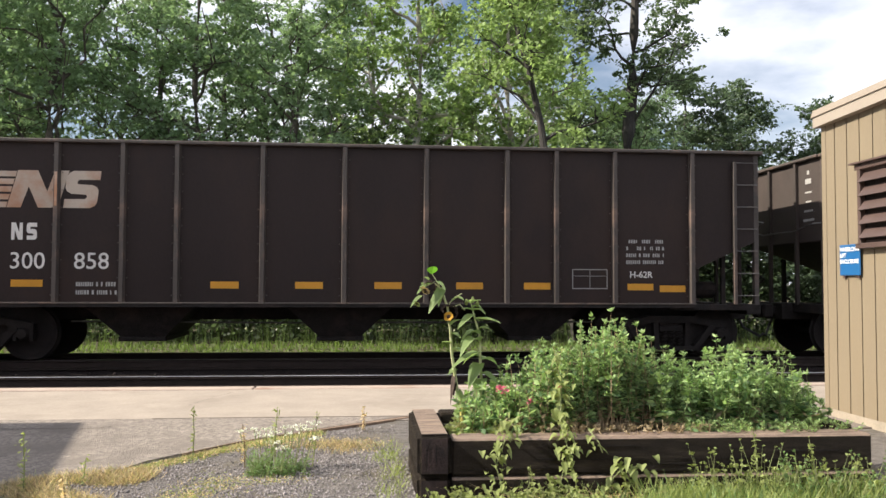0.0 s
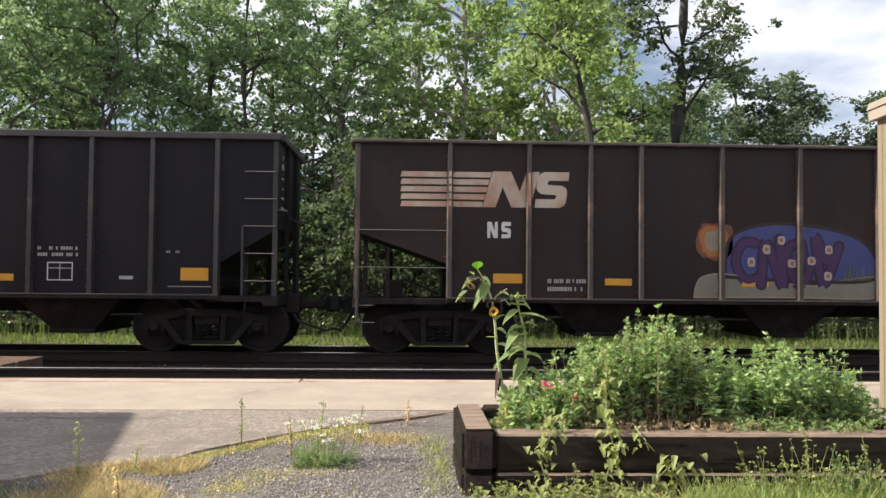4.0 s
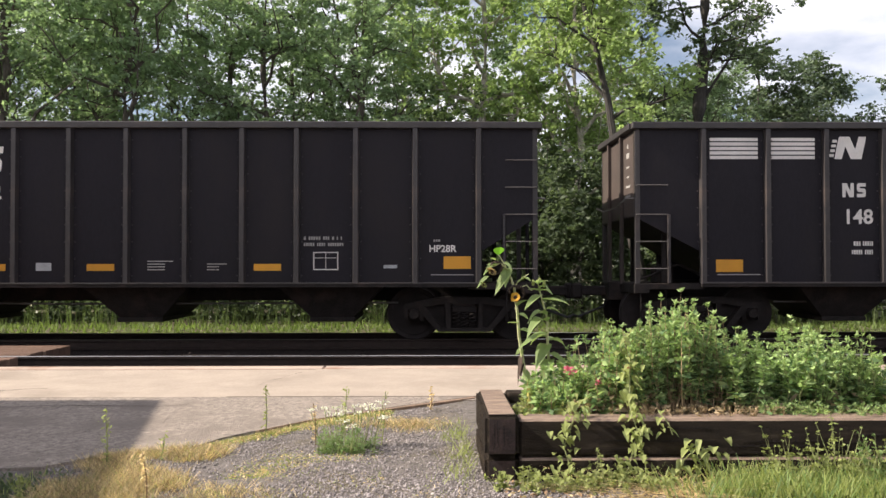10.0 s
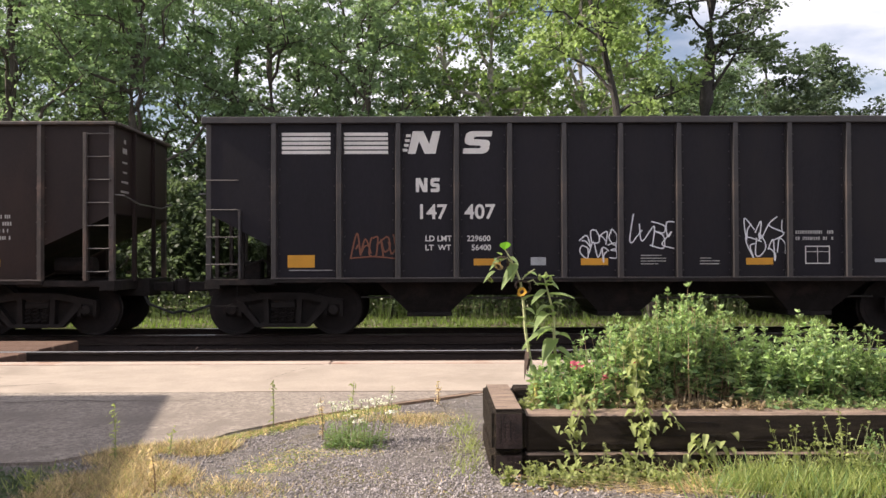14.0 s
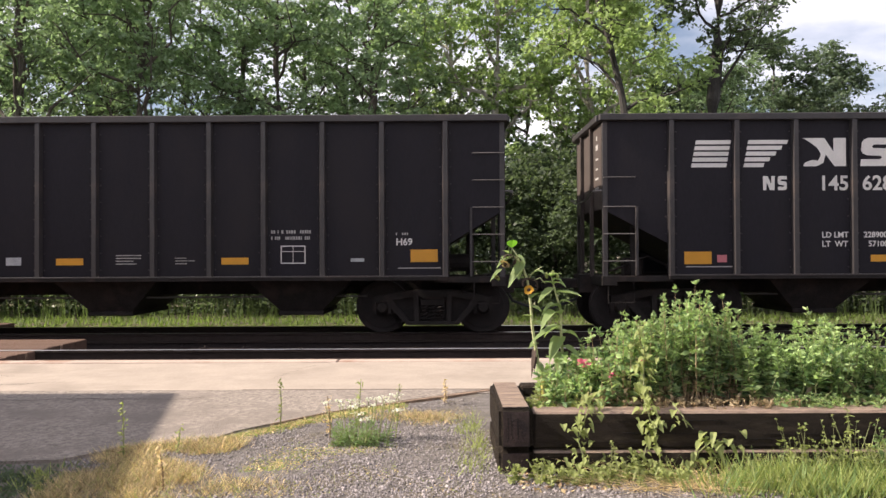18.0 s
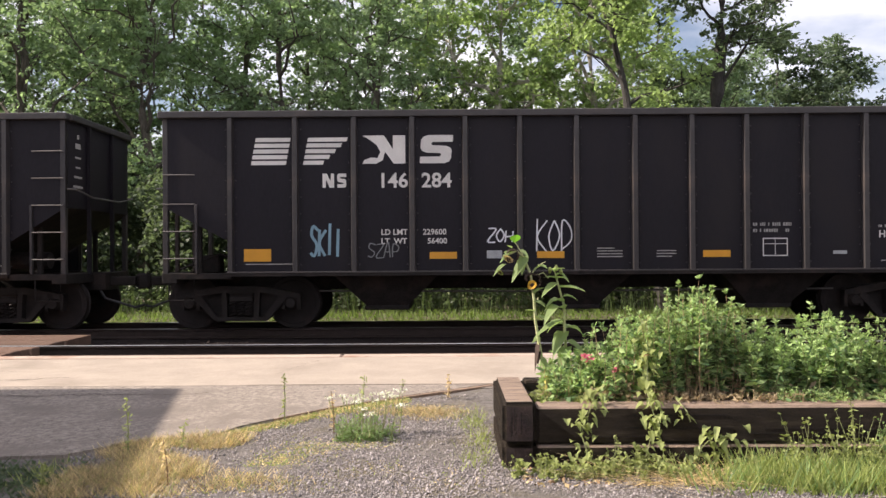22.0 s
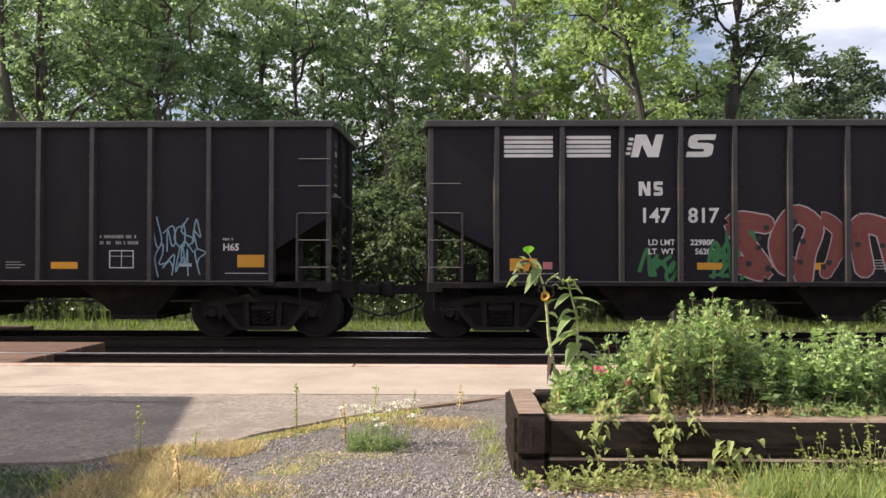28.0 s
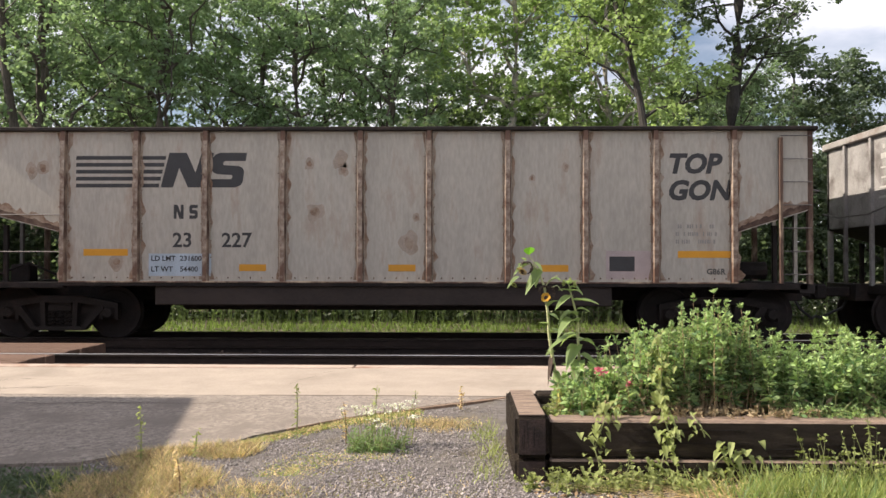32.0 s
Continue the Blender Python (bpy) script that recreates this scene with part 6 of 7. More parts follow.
def motions():
    """The train rolls past at an even pace; its wheels turn while it is near."""
    whole = [float(t) for t in range(0, 33)]
    for car, offset in CARS:
        walk(car, [(t, pose(train_at(t) + offset, FAR_C, 0)) for t in whole])
        near = [f for f in range(0, 961) if -19.5 < train_at(f / 30) + offset < 21.5]
        for ws in [c for c in car.children if c.name.startswith("wheelset")]:
            here = ws.location.copy()
            rows = [(f / 30, Matrix.Translation(here) @ Matrix.Rotation((train_at(f / 30) + offset) / WHEEL_R, 4, "Y")) for f in near]
            if not rows:
                rows = [(0.0, Matrix.Translation(here))]
            if rows[0][0] > 0:
                rows.insert(0, (0.0, rows[0][1]))
            if rows[-1][0] < 32:
                rows.append((32.0, rows[-1][1]))
            walk(ws, rows)


# ---- trees and undergrowth beyond the tracks ----
def grow(seed, height, radius, spread, first=0.35, limbs=11, forks=5, bend=0.12, lean=(0, 0), per=70, leaf_size=0.17, puff=0.55, aspect=0.62, up=0.55, limb=0.5, sprays=3, spray=0.20, keep=0.8):
    """A tree: trunk and limbs as tapering tubes, and loose leaves round the twigs. Returns the wood and the leaf quads."""
    rng = np.random.default_rng(seed)
    wood = Shape()
    n = 9
    spine = [np.array((lean[0] * (i / n) ** 1.4 * height + bend * rng.normal() * (i > 0), lean[1] * (i / n) * height + bend * rng.normal() * (i > 0), height * 0.93 * i / n)) for i in range(n + 1)]
    wood.tube(spine, [radius * (1.25 if i == 0 else 1 - 0.85 * i / n) for i in range(n + 1)], 9)
    tips = []
    for i in range(limbs):
        f = first + (0.97 - first) * (i + rng.uniform(0.1, 0.9)) / limbs
        k = min(int(f * n), n - 1)
        base = spine[k] + (spine[k + 1] - spine[k]) * (f * n - k)
        a = i * 2.4 + rng.uniform(-0.5, 0.5)
        reach = spread * (1.15 - 0.75 * (f - first) / (1 - first)) * rng.uniform(0.7, 1.15)
        d = np.array((math.cos(a), math.sin(a), up * rng.uniform(0.5, 1.5)))
        pts = [base]
        for j in range(1, 6):
            d = d + rng.normal(0, 0.16, 3)
            pts.append(base + unit(d) * reach * j / 5 + np.array((0, 0, 0.10 * reach * (j / 5) ** 2)))
        r0 = radius * limb * (1 - 0.64 * f)
        wood.tube(pts, [r0 * (1 - 0.8 * j / 5) for j in range(6)], 6)
        for j in range(forks):
            g = rng.uniform(0.3, 1.0)
            q = min(int(g * 5), 4)
            b0 = pts[q] + (pts[q + 1] - pts[q]) * (g * 5 - q)
            e = unit(rng.normal(size=3) + d * 0.5 + np.array((0, 0, 0.3)))
            tip = b0 + e * reach * rng.uniform(0.25, 0.5)
            wood.tube([b0, (b0 + tip) / 2 + rng.normal(0, 0.06, 3), tip], [r0 * 0.35, r0 * 0.22, r0 * 0.08], 4, cap=False)
            tips += [tip, (b0 + tip) / 2]
        tips.append(pts[-1])
    tips = np.array(tips)
    tips = tips[rng.random(len(tips)) < keep]
    # each twig carries a few flat sprays of leaves, with air between them
    hubs = np.repeat(tips, sprays, axis=0)
    hubs = hubs + np.clip(rng.normal(0, 1, hubs.shape), -1.7, 1.7) * puff * np.array((1, 1, 0.75))
    tilt = unit(rng.normal(0, 0.45, hubs.shape) + np.array((0, 0, 1.0)))
    size = rng.uniform(0.55, 1.45, len(hubs))
    pick = np.repeat(np.arange(len(hubs)), per)
    off = np.clip(rng.normal(0, 1, (len(pick), 3)), -1.6, 1.6)
    up_ = tilt[pick]
    off = off - up_ * (off * up_).sum(1, keepdims=True) * 0.72
    c = hubs[pick] + off * (spray * size[pick])[:, None]
    return wood, leaves(rng, c, leaf_size, aspect, 0.3, out=unit(off) * 0.9)


def tree_thing(name, wood, crown, bark, foliage, label, at, group="", category="tree"):
    ob = thing(name, label, category, group, at=at)
    part("trunk", wood, bark, ob)
    part("crown", quads("crown", crown, foliage), None, ob)
    return ob


def build_trees():
    maple = [tree_thing("broadleaf_tree", *grow(20 + i, h, 0.20, sp, first=0.16, limbs=15, forks=7, per=26, leaf_size=0.155, puff=0.36, spray=0.17, sprays=3, keep=0.78), BARK, LEAF_A, "tall broadleaf tree with a dense green crown behind the tracks", pose(0, -40, -60), "trees behind the tracks")
             for i, (h, sp) in enumerate(((15.5, 3.6), (14.0, 3.9)))]
    plane = [tree_thing("sycamore_tree", *grow(40 + i, h, 0.22, sp, first=0.20, limbs=13, forks=7, per=24, leaf_size=0.175, puff=0.36, spray=0.18, sprays=3, keep=0.74, up=0.9, limb=0.6), PALE_BARK, LEAF_B, "sycamore with pale mottled limbs and bright yellow-green leaves", pose(0, -40, -60), "trees behind the tracks")
             for i, (h, sp) in enumerate(((15.0, 3.7), (13.5, 3.4)))]

    def put(src, x, y, turn, size=1.0, z=0.0):
        ob = copy_thing(src, pose(x, y, z, 0, 0, turn))
        ob.scale = (size,) * 3
        return ob

    # front rank, then a second rank that closes the gaps
    for src, x, y, turn, size in ((maple[0], -16.8, 27.4, 10, 1.0), (maple[1], -9.6, 26.8, 130, 1.0), (maple[0], -5.6, 28.0, 205, 0.95), (maple[1], -2.3, 26.8, 300, 0.88), (plane[0], 1.7, 27.6, 20, 0.95),
                                  (plane[1], 4.5, 26.4, 150, 0.90), (plane[0], 5.9, 30.5, 260, 0.90), (maple[1], -21.5, 28.5, 60, 1.0), (maple[1], -13.4, 32.5, 250, 1.05), (maple[0], -7.9, 33.0, 80, 1.0),
                                  (plane[1], 0.2, 34.0, 330, 1.0), (maple[0], -19.5, 34.0, 190, 1.1), (maple[0], -27, 31, 20, 1.05), (maple[1], -3.9, 33.5, 15, 0.95), (maple[1], 9.6, 29.2, 200, 0.60), (maple[0], 3.4, 34.5, 45, 0.85),
                                  (plane[1], 7.8, 34.5, 120, 0.74), (maple[1], 11.0, 36.0, 280, 0.66), (maple[0], -24.0, 35.0, 310, 1.0), (maple[0], -16.0, 38.0, 110, 1.1), (maple[1], -10.8, 38.5, 160, 1.1), (maple[0], -6.2, 37.5, 230, 1.05), (maple[1], -11.4, 30.6, 75, 1.0), (maple[1], -19.0, 37.0, 20, 1.15), (maple[1], -1.4, 38.5, 65, 1.0)):
        put(src, x, y, turn, size)
    for ob in maple + plane:
        for o in list(ob.children) + [ob]:
            bpy.data.objects.remove(o)
    # the forked tree, and the tall dark walnut that stands against the sky
    w, c = grow(71, 14, 0.26, 3.0, first=0.30, limbs=11, forks=6, per=20, leaf_size=0.15, puff=0.42, spray=0.18, up=1.2, keep=0.7)
    w.tube([(0, 0, 2.2), (-0.7, 0.1, 5.0), (-1.2, 0.2, 8.0), (-1.3, 0.3, 12.0)], [0.20, 0.16, 0.12, 0.05], 8)
    w.tube([(0, 0, 1.8), (-1.6, -0.2, 3.2), (-3.4, -0.3, 4.4)], [0.14, 0.10, 0.04], 7)
    w.tube([(0, 0, 1.6), (1.6, -0.2, 3.3), (3.6, -0.4, 4.9)], [0.12, 0.09, 0.04], 7)
    tree_thing("forked_tree", w, c, BARK, LEAF_A, "forked grey-barked tree with sparse leaves", pose(-13.2, 26.2, 0, 0, 0, 15))
    w, c = grow(79, 15, 0.34, 2.9, first=0.42, limbs=14, forks=6, bend=0.06, lean=(0.030, 0), per=30, leaf_size=0.14, puff=0.36, spray=0.17, up=0.5, limb=0.26, keep=0.75)
    tree_thing("walnut_tree", w, c, DARK_BARK, LEAF_C, "tall dark walnut tree standing against the sky", pose(8.15, 26.0, 0))
    w, c = grow(83, 10.6, 0.17, 2.0, first=0.48, limbs=10, forks=6, bend=0.05, lean=(-0.20, 0), per=22, leaf_size=0.14, puff=0.34, spray=0.17, up=0.9)
    tree_thing("leaning_tree", w, c, DARK_BARK, LEAF_B, "leaning dark-barked tree with a high thin crown", pose(5.28, 20.9, -0.1))
    # lower, farther trees on the open side
    for i, (x, y, h, s) in enumerate(((14.6, 38, 11.2, 3.0), (18.4, 40, 11.3, 3.2), (22.4, 39, 9.8, 2.8), (27.4, 43, 11.2, 3.4), (32, 46, 12, 4.0), (12.6, 41, 10.0, 2.8))):
        w, c = grow(90 + i, h, 0.20, s, first=0.22, limbs=13, forks=7, per=26, leaf_size=0.19, puff=0.42, spray=0.22, up=0.35, keep=0.85)
        tree_thing("broadleaf_tree", w, c, DARK_BARK, LEAF_FAR, "lower dark-green tree in the open beyond the tracks", pose(x, y, 0.1), "trees in the open")
    # shrubs that fill the view between and beneath the cars
    for i in range(34):
        rng = np.random.default_rng(200 + i)
        x = -21 + i * 1.30 + rng.uniform(-0.5, 0.5)
        y = rng.uniform(21.2, 24.4)
        h = rng.uniform(2.6, 4.6)
        w, c = grow(300 + i, h, 0.06, 1.45, first=0.08, limbs=10, forks=4, per=22, leaf_size=0.13, puff=0.34, spray=0.16, up=0.9, keep=0.9)
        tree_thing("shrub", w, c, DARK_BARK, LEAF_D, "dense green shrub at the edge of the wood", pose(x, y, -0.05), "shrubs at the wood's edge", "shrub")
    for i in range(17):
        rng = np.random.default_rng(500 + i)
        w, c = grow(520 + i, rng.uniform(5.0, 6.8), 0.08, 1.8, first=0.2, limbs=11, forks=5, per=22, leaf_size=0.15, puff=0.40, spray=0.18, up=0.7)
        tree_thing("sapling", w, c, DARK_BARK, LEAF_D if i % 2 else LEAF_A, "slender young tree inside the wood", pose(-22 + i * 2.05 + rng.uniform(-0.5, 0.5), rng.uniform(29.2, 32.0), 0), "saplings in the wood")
    # a far wood closes the horizon all round
    rng = np.random.default_rng(7)
    n = 26000
    a = rng.uniform(0, 2 * np.pi, n)
    r = rng.uniform(58, 75, n)
    top = 5.0 + 2.2 * np.sin(a * 9) + 1.2 * np.sin(a * 23 + 1)
    c = np.stack([r * np.sin(a), 8 + r * np.cos(a), rng.uniform(0, 1, n) ** 0.7 * top], 1)
    single("far_wood", quads("far_wood", leaves(rng, c, 1.1, 0.8), LEAF_FAR), None, "hazy green woods far off", "woods", kind="stuff")


def build_trackside():
    rng = np.random.default_rng(17)
    n = 21000
    r = np.stack([rng.uniform(-15, 17, n), 18.5 + 3.4 * rng.beta(1.0, 2.6, n), np.zeros(n)], 1)
    r[:, 2] = np.interp(r[:, 1], (18.6, 19.6, 24), (-0.42, -0.12, 0.0))
    single("trackside_grass", quads("trackside_grass", blades(rng, r, 0.13, 0.014, 0.6), LUSH), None, "bright green uncut grass beside the tracks", "grass", kind="stuff")
    n = 2600
    x, y = rng.uniform(-15, 17, n), rng.uniform(19.6, 22.6, n)
    h = rng.uniform(0.45, 0.95, n)
    st = np.stack([x, y, np.full(n, -0.1)], 1)
    stems = blades(rng, st, 0.85, 0.008, 0.15)
    heads = leaves(rng, (stems[:, 2] + stems[:, 3]) / 2 + rng.normal(0, 0.02, (n, 3)), 0.06, 0.9)
    single("trackside_weeds", quads("trackside_weeds", np.concatenate([stems, heads]), RANK, WHITEFLOWER, slots=[0] * n + [1 if i % 8 == 0 else 0 for i in range(n)]), None, "tall flowering weeds with small white heads", "weeds", kind="stuff")
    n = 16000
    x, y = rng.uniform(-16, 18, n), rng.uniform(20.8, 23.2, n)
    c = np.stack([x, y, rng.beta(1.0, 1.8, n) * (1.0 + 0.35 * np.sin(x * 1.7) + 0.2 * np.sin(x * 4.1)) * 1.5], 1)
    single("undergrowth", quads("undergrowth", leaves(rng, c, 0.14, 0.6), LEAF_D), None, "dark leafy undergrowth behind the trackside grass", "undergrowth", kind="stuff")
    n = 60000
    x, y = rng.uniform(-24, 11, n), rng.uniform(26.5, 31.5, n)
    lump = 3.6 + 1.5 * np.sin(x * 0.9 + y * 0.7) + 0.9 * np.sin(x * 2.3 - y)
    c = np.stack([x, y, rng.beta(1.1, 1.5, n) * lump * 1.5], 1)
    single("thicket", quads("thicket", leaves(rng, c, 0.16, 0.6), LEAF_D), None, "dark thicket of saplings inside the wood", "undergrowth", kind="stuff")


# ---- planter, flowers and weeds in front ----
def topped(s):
    """Paler wood on upward faces: bleaching, plus sunlight put into the colour."""
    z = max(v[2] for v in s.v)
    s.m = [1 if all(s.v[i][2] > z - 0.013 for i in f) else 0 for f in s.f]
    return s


def build_planter():
    top = thing("planter", "raised bed of dark weathered railway sleepers", "planter", at=pose(0, 0, 0))
    z0, h = 0.028, 0.236
    rng = random.Random(3)
    for i in range(2):
        a, b = z0 + i * (h + 0.006), z0 + i * (h + 0.006) + h
        part("timber", topped(Shape().box(0.500, 3.02 + 0.02 * (1 - i), 4.85 - 0.010 * (1 - i), 5.04, a, b - 0.022 * i - 0.004, 0.012)), (PLANTER_WOOD, PLANTER_LIT_TOP), top)
        part("timber", Shape().box(0.500, 3.02, 5.66, 5.84, a, b, 0.012), PLANTER_WOOD, top)
        y0 = 4.825 + 0.03 * (1 - i)
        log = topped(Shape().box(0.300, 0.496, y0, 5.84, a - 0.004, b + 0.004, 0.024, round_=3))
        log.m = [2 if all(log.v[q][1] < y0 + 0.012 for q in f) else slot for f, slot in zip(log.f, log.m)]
        part("timber", log, (PLANTER_WOOD, PLANTER_LIT_TOP, TIE_END), top)
        part("timber", Shape().box(2.83, 3.015, 5.045, 5.655, a, b, 0.012), PLANTER_WOOD, top)
    part("soil", Shape().box(0.49, 2.84, 5.03, 5.67, 0.05, 0.44), SOIL, top, "dark planting soil")
    # splits along the front timbers
    s = Shape()
    for i in range(18):
        x, z = rng.uniform(0.55, 2.7), z0 + rng.choice((0.05, 0.10, 0.15, 0.29, 0.34, 0.40)) + rng.uniform(-0.02, 0.02)
        s.box(x, x + rng.uniform(0.15, 0.6), 4.8485, 4.852, z, z + rng.uniform(0.002, 0.005))
    for i in range(7):
        a = rng.uniform(0.33, 0.45)
        s.box(a, a + 0.003, 4.8205, 4.823, rng.uniform(0.30, 0.36), rng.uniform(0.40, 0.49))
    tagged(part("split", s, UNDER, top), kind="stuff")


def herb(name, seed, x0, x1, y0, y1, base, crest, n_stems, per, size, foliage, label, stem=STEM, category="plant", aspect=0.35, bare=0.0, nodes=6, dark=None):
    """Upright leafy shoots, each a spire of paired leaves that shorten towards its tip; bare or withered at the foot."""
    rng = np.random.default_rng(seed)
    ob = thing(name, label, category)
    wood = Shape()
    nd, wy, ln, low = [], [], [], []
    for _ in range(n_stems):
        x, y = rng.uniform(x0, x1), rng.uniform(y0, y1)
        h = max(crest(x) * (rng.uniform(0.50, 0.96) if rng.random() > 0.12 else rng.uniform(0.96, 1.08)), 0.08)
        tip = np.array((x + rng.normal(0, 0.05), y + rng.normal(0, 0.05) - 0.03, base + h))
        foot = np.array((x, y, base - 0.02))
        mid = (foot + tip) / 2 + rng.normal(0, 0.025, 3)
        wood.tube([foot, mid, tip], [0.0036, 0.0030, 0.0010], 4, cap=False)
        f = np.append(rng.uniform(bare, 1.0, nodes - 1), 0.99)
        f = np.repeat(f, per)[:, None]
        p = foot * (1 - f) ** 2 + 2 * mid * f * (1 - f) + tip * f ** 2
        way = unit(rng.normal(size=(len(f), 3)) * np.array((1, 1, 0.30)) + np.array((0, 0, 1.0)) * (0.15 + 0.9 * f ** 4))
        long = size * (1.55 - 1.0 * f) * rng.uniform(0.6, 1.35, f.shape)
        nd.append(p + way * long * 0.55)
        wy.append(way * 3.0)
        ln.append(long[:, 0])
        low.append(f[:, 0])
    c, w, ln, low = (np.concatenate(q) for q in (nd, wy, ln, low))
    tagged(part("stalk", wood, stem, ob), kind="stuff")
    tones, slots = (foliage,), None
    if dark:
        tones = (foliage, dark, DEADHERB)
        # leaves darken towards the foot: shade inside the foliage put into colour
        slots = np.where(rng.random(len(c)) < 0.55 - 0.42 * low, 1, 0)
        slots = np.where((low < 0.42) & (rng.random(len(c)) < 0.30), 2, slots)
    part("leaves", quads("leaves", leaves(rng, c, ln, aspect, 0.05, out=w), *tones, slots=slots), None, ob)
    return ob


def flower_head(parent, p, r, facing, tone=PETAL):
    """A sunflower head: seed disc and a ring of petals."""
    f = Vector(facing).normalized()
    a = f.cross(Vector((0, 0, 1))).normalized()
    b = a.cross(f)
    p = Vector(p)
    s = Shape()
    n = 14
    s.add([p + f * 0.012] + [p + r * 0.42 * (math.cos(q) * a + math.sin(q) * b) for q in (2 * math.pi * i / n for i in range(n))] + [p - f * 0.02],
          [(0, i + 1, (i + 1) % n + 1) for i in range(n)] + [(n + 1, (i + 1) % n + 1, i + 1) for i in range(n)])
    head = part("flower_head", s, DISC, parent, "brown seed head with yellow petals")
    pet = Shape()
    for i in range(n):
        q = 2 * math.pi * i / n + 0.1 * (i % 2)
        d = math.cos(q) * a + math.sin(q) * b
        t = f.cross(d)
        k = r * (0.85 + 0.3 * ((i * 7) % 5) / 5)
        pet.add([p + d * r * 0.35, p + d * k * 0.7 + t * 0.018 + f * 0.006, p + d * k, p + d * k * 0.7 - t * 0.018 + f * 0.006], [(0, 1, 2, 3)])
    part("petals", pet, tone, head)


def big_leaf(parent, p, way, length, width, material=None, droop=0.5):
    """A heart-shaped leaf with a folded midrib, drooping towards its tip."""
    p, w = Vector(p), Vector(way).normalized()
    side = w.cross(Vector((0, 0, 1))).normalized()
    s = Shape()
    rows = ((0, 0.12), (0.12, 0.85), (0.30, 1.0), (0.55, 0.8), (0.8, 0.42), (1.0, 0.02))
    vs = []
    for f, k in rows:
        c = p + w * length * f - Vector((0, 0, droop * length * f * f))
        lift = Vector((0, 0, 0.22 * width * k))
        vs += [c - side * width / 2 * k + lift, c, c + side * width / 2 * k + lift]
    s.add(vs, [(3 * i + j, 3 * i + j + 1, 3 * i + j + 4, 3 * i + j + 3) for i in range(len(rows) - 1) for j in (0, 1)])
    return part("leaf", s, material or SUNLEAF, parent)


def leaf_to(parent, a, tip, width, material=None, droop=0.25):
    """A broad leaf from its stalk end to its tip."""
    a, tip = Vector(a), Vector(tip)
    d = tip - a
    return big_leaf(parent, a, d + Vector((0, 0, droop * d.length)), d.length, width * 1.02, material, droop)


def build_sunflowers():
    top = thing("sunflower_plant", "tall sunflower with drooping brown heads and wilting leaves", "sunflower", "sunflowers in the planter")
    y = 5.38
    stem = [(0.62, y, 0.42), (0.61, y, 0.55), (0.58, y, 0.72), (0.55, y, 0.91), (0.54, y, 1.06), (0.52, y, 1.22), (0.48, y, 1.33), (0.43, y - 0.02, 1.375), (0.38, y - 0.03, 1.35)]
    part("stem", Shape().tube(stem, [0.012, 0.012, 0.011, 0.010, 0.009, 0.008, 0.007, 0.006, 0.004], 7), SUNSTEM, top)
    part("stem", Shape().tube([(0.535, y, 1.10), (0.51, y - 0.03, 1.15), (0.52, y - 0.05, 1.165)], 0.004, 5), SUNSTEM, top)
    part("stem", Shape().tube([(0.47, y, 1.35), (0.44, y, 1.40), (0.42, y, 1.43)], 0.003, 5), SUNSTEM, top)
    part("stem", Shape().tube([(0.56, y, 1.22), (0.60, y, 1.235), (0.63, y - 0.02, 1.20)], 0.004, 5), SUNSTEM, top)
    flower_head(top, (0.375, y - 0.05, 1.325), 0.036, (-0.5, -0.5, -0.7), DRY)
    flower_head(top, (0.325, y - 0.04, 1.240), 0.024, (-0.6, -0.4, -0.7), VINE)
    flower_head(top, (0.522, y - 0.06, 1.160), 0.032, (-0.4, -0.8, 0.4))
    leaf_to(top, (0.42, y, 1.425), (0.43, y - 0.03, 1.48), 0.075, BRIGHTLEAF, 0.1)
    for a, b, w in (((0.49, 1.31), (0.41, 1.19), 0.10), ((0.47, 1.34), (0.46, 1.24), 0.075), ((0.42, 1.37), (0.33, 1.30), 0.07), ((0.40, 1.36), (0.345, 1.36), 0.05), ((0.36, 1.29), (0.29, 1.22), 0.045),
                    ((0.54, 1.10), (0.61, 1.15), 0.06), ((0.54, 1.05), (0.60, 1.02), 0.06), ((0.55, 0.95), (0.62, 0.93), 0.07), ((0.58, 0.70), (0.62, 0.60), 0.05)):
        leaf_to(top, (a[0], y, a[1]), (b[0], y - 0.06, b[1]), w)
    for a, b, w in (((0.565, 0.80), (0.545, 0.64), 0.035), ((0.575, 0.76), (0.56, 0.66), 0.03)):
        leaf_to(top, (a[0], y, a[1]), (b[0], y - 0.02, b[1]), w, DEADLEAF)
    for cx, cz, r, k in ((0.40, 1.345, 0.040, 3), (0.529, 1.185, 0.052, 4)):
        rr = random.Random(k)
        for i in range(9):
            q = rr.uniform(0, 2 * math.pi)
            arc = [(cx + r * rr.uniform(0.75, 1.1) * math.cos(q + j * 0.35), y - 0.05 + 0.03 * math.sin(j), cz + r * rr.uniform(0.75, 1.1) * math.sin(q + j * 0.35)) for j in range(5)]
            part("bract", Shape().tube(arc, [0.002, 0.004, 0.005, 0.004, 0.0015], 5), DEADLEAF, top, "curled withered bract")
    part("stem", Shape().tube([(0.52, y, 1.215), (0.545, y - 0.02, 1.262), (0.58, y - 0.03, 1.288), (0.61, y - 0.03, 1.305)], [0.005, 0.004, 0.003, 0.002], 5), SUNSTEM, top)
    part("stem", Shape().tube([(0.625, y - 0.01, 0.42), (0.613, y - 0.012, 0.56), (0.600, y - 0.01, 0.66)], [0.020, 0.017, 0.011], 7), YELLOWSTEM, top, "yellowed thick foot of the stem")
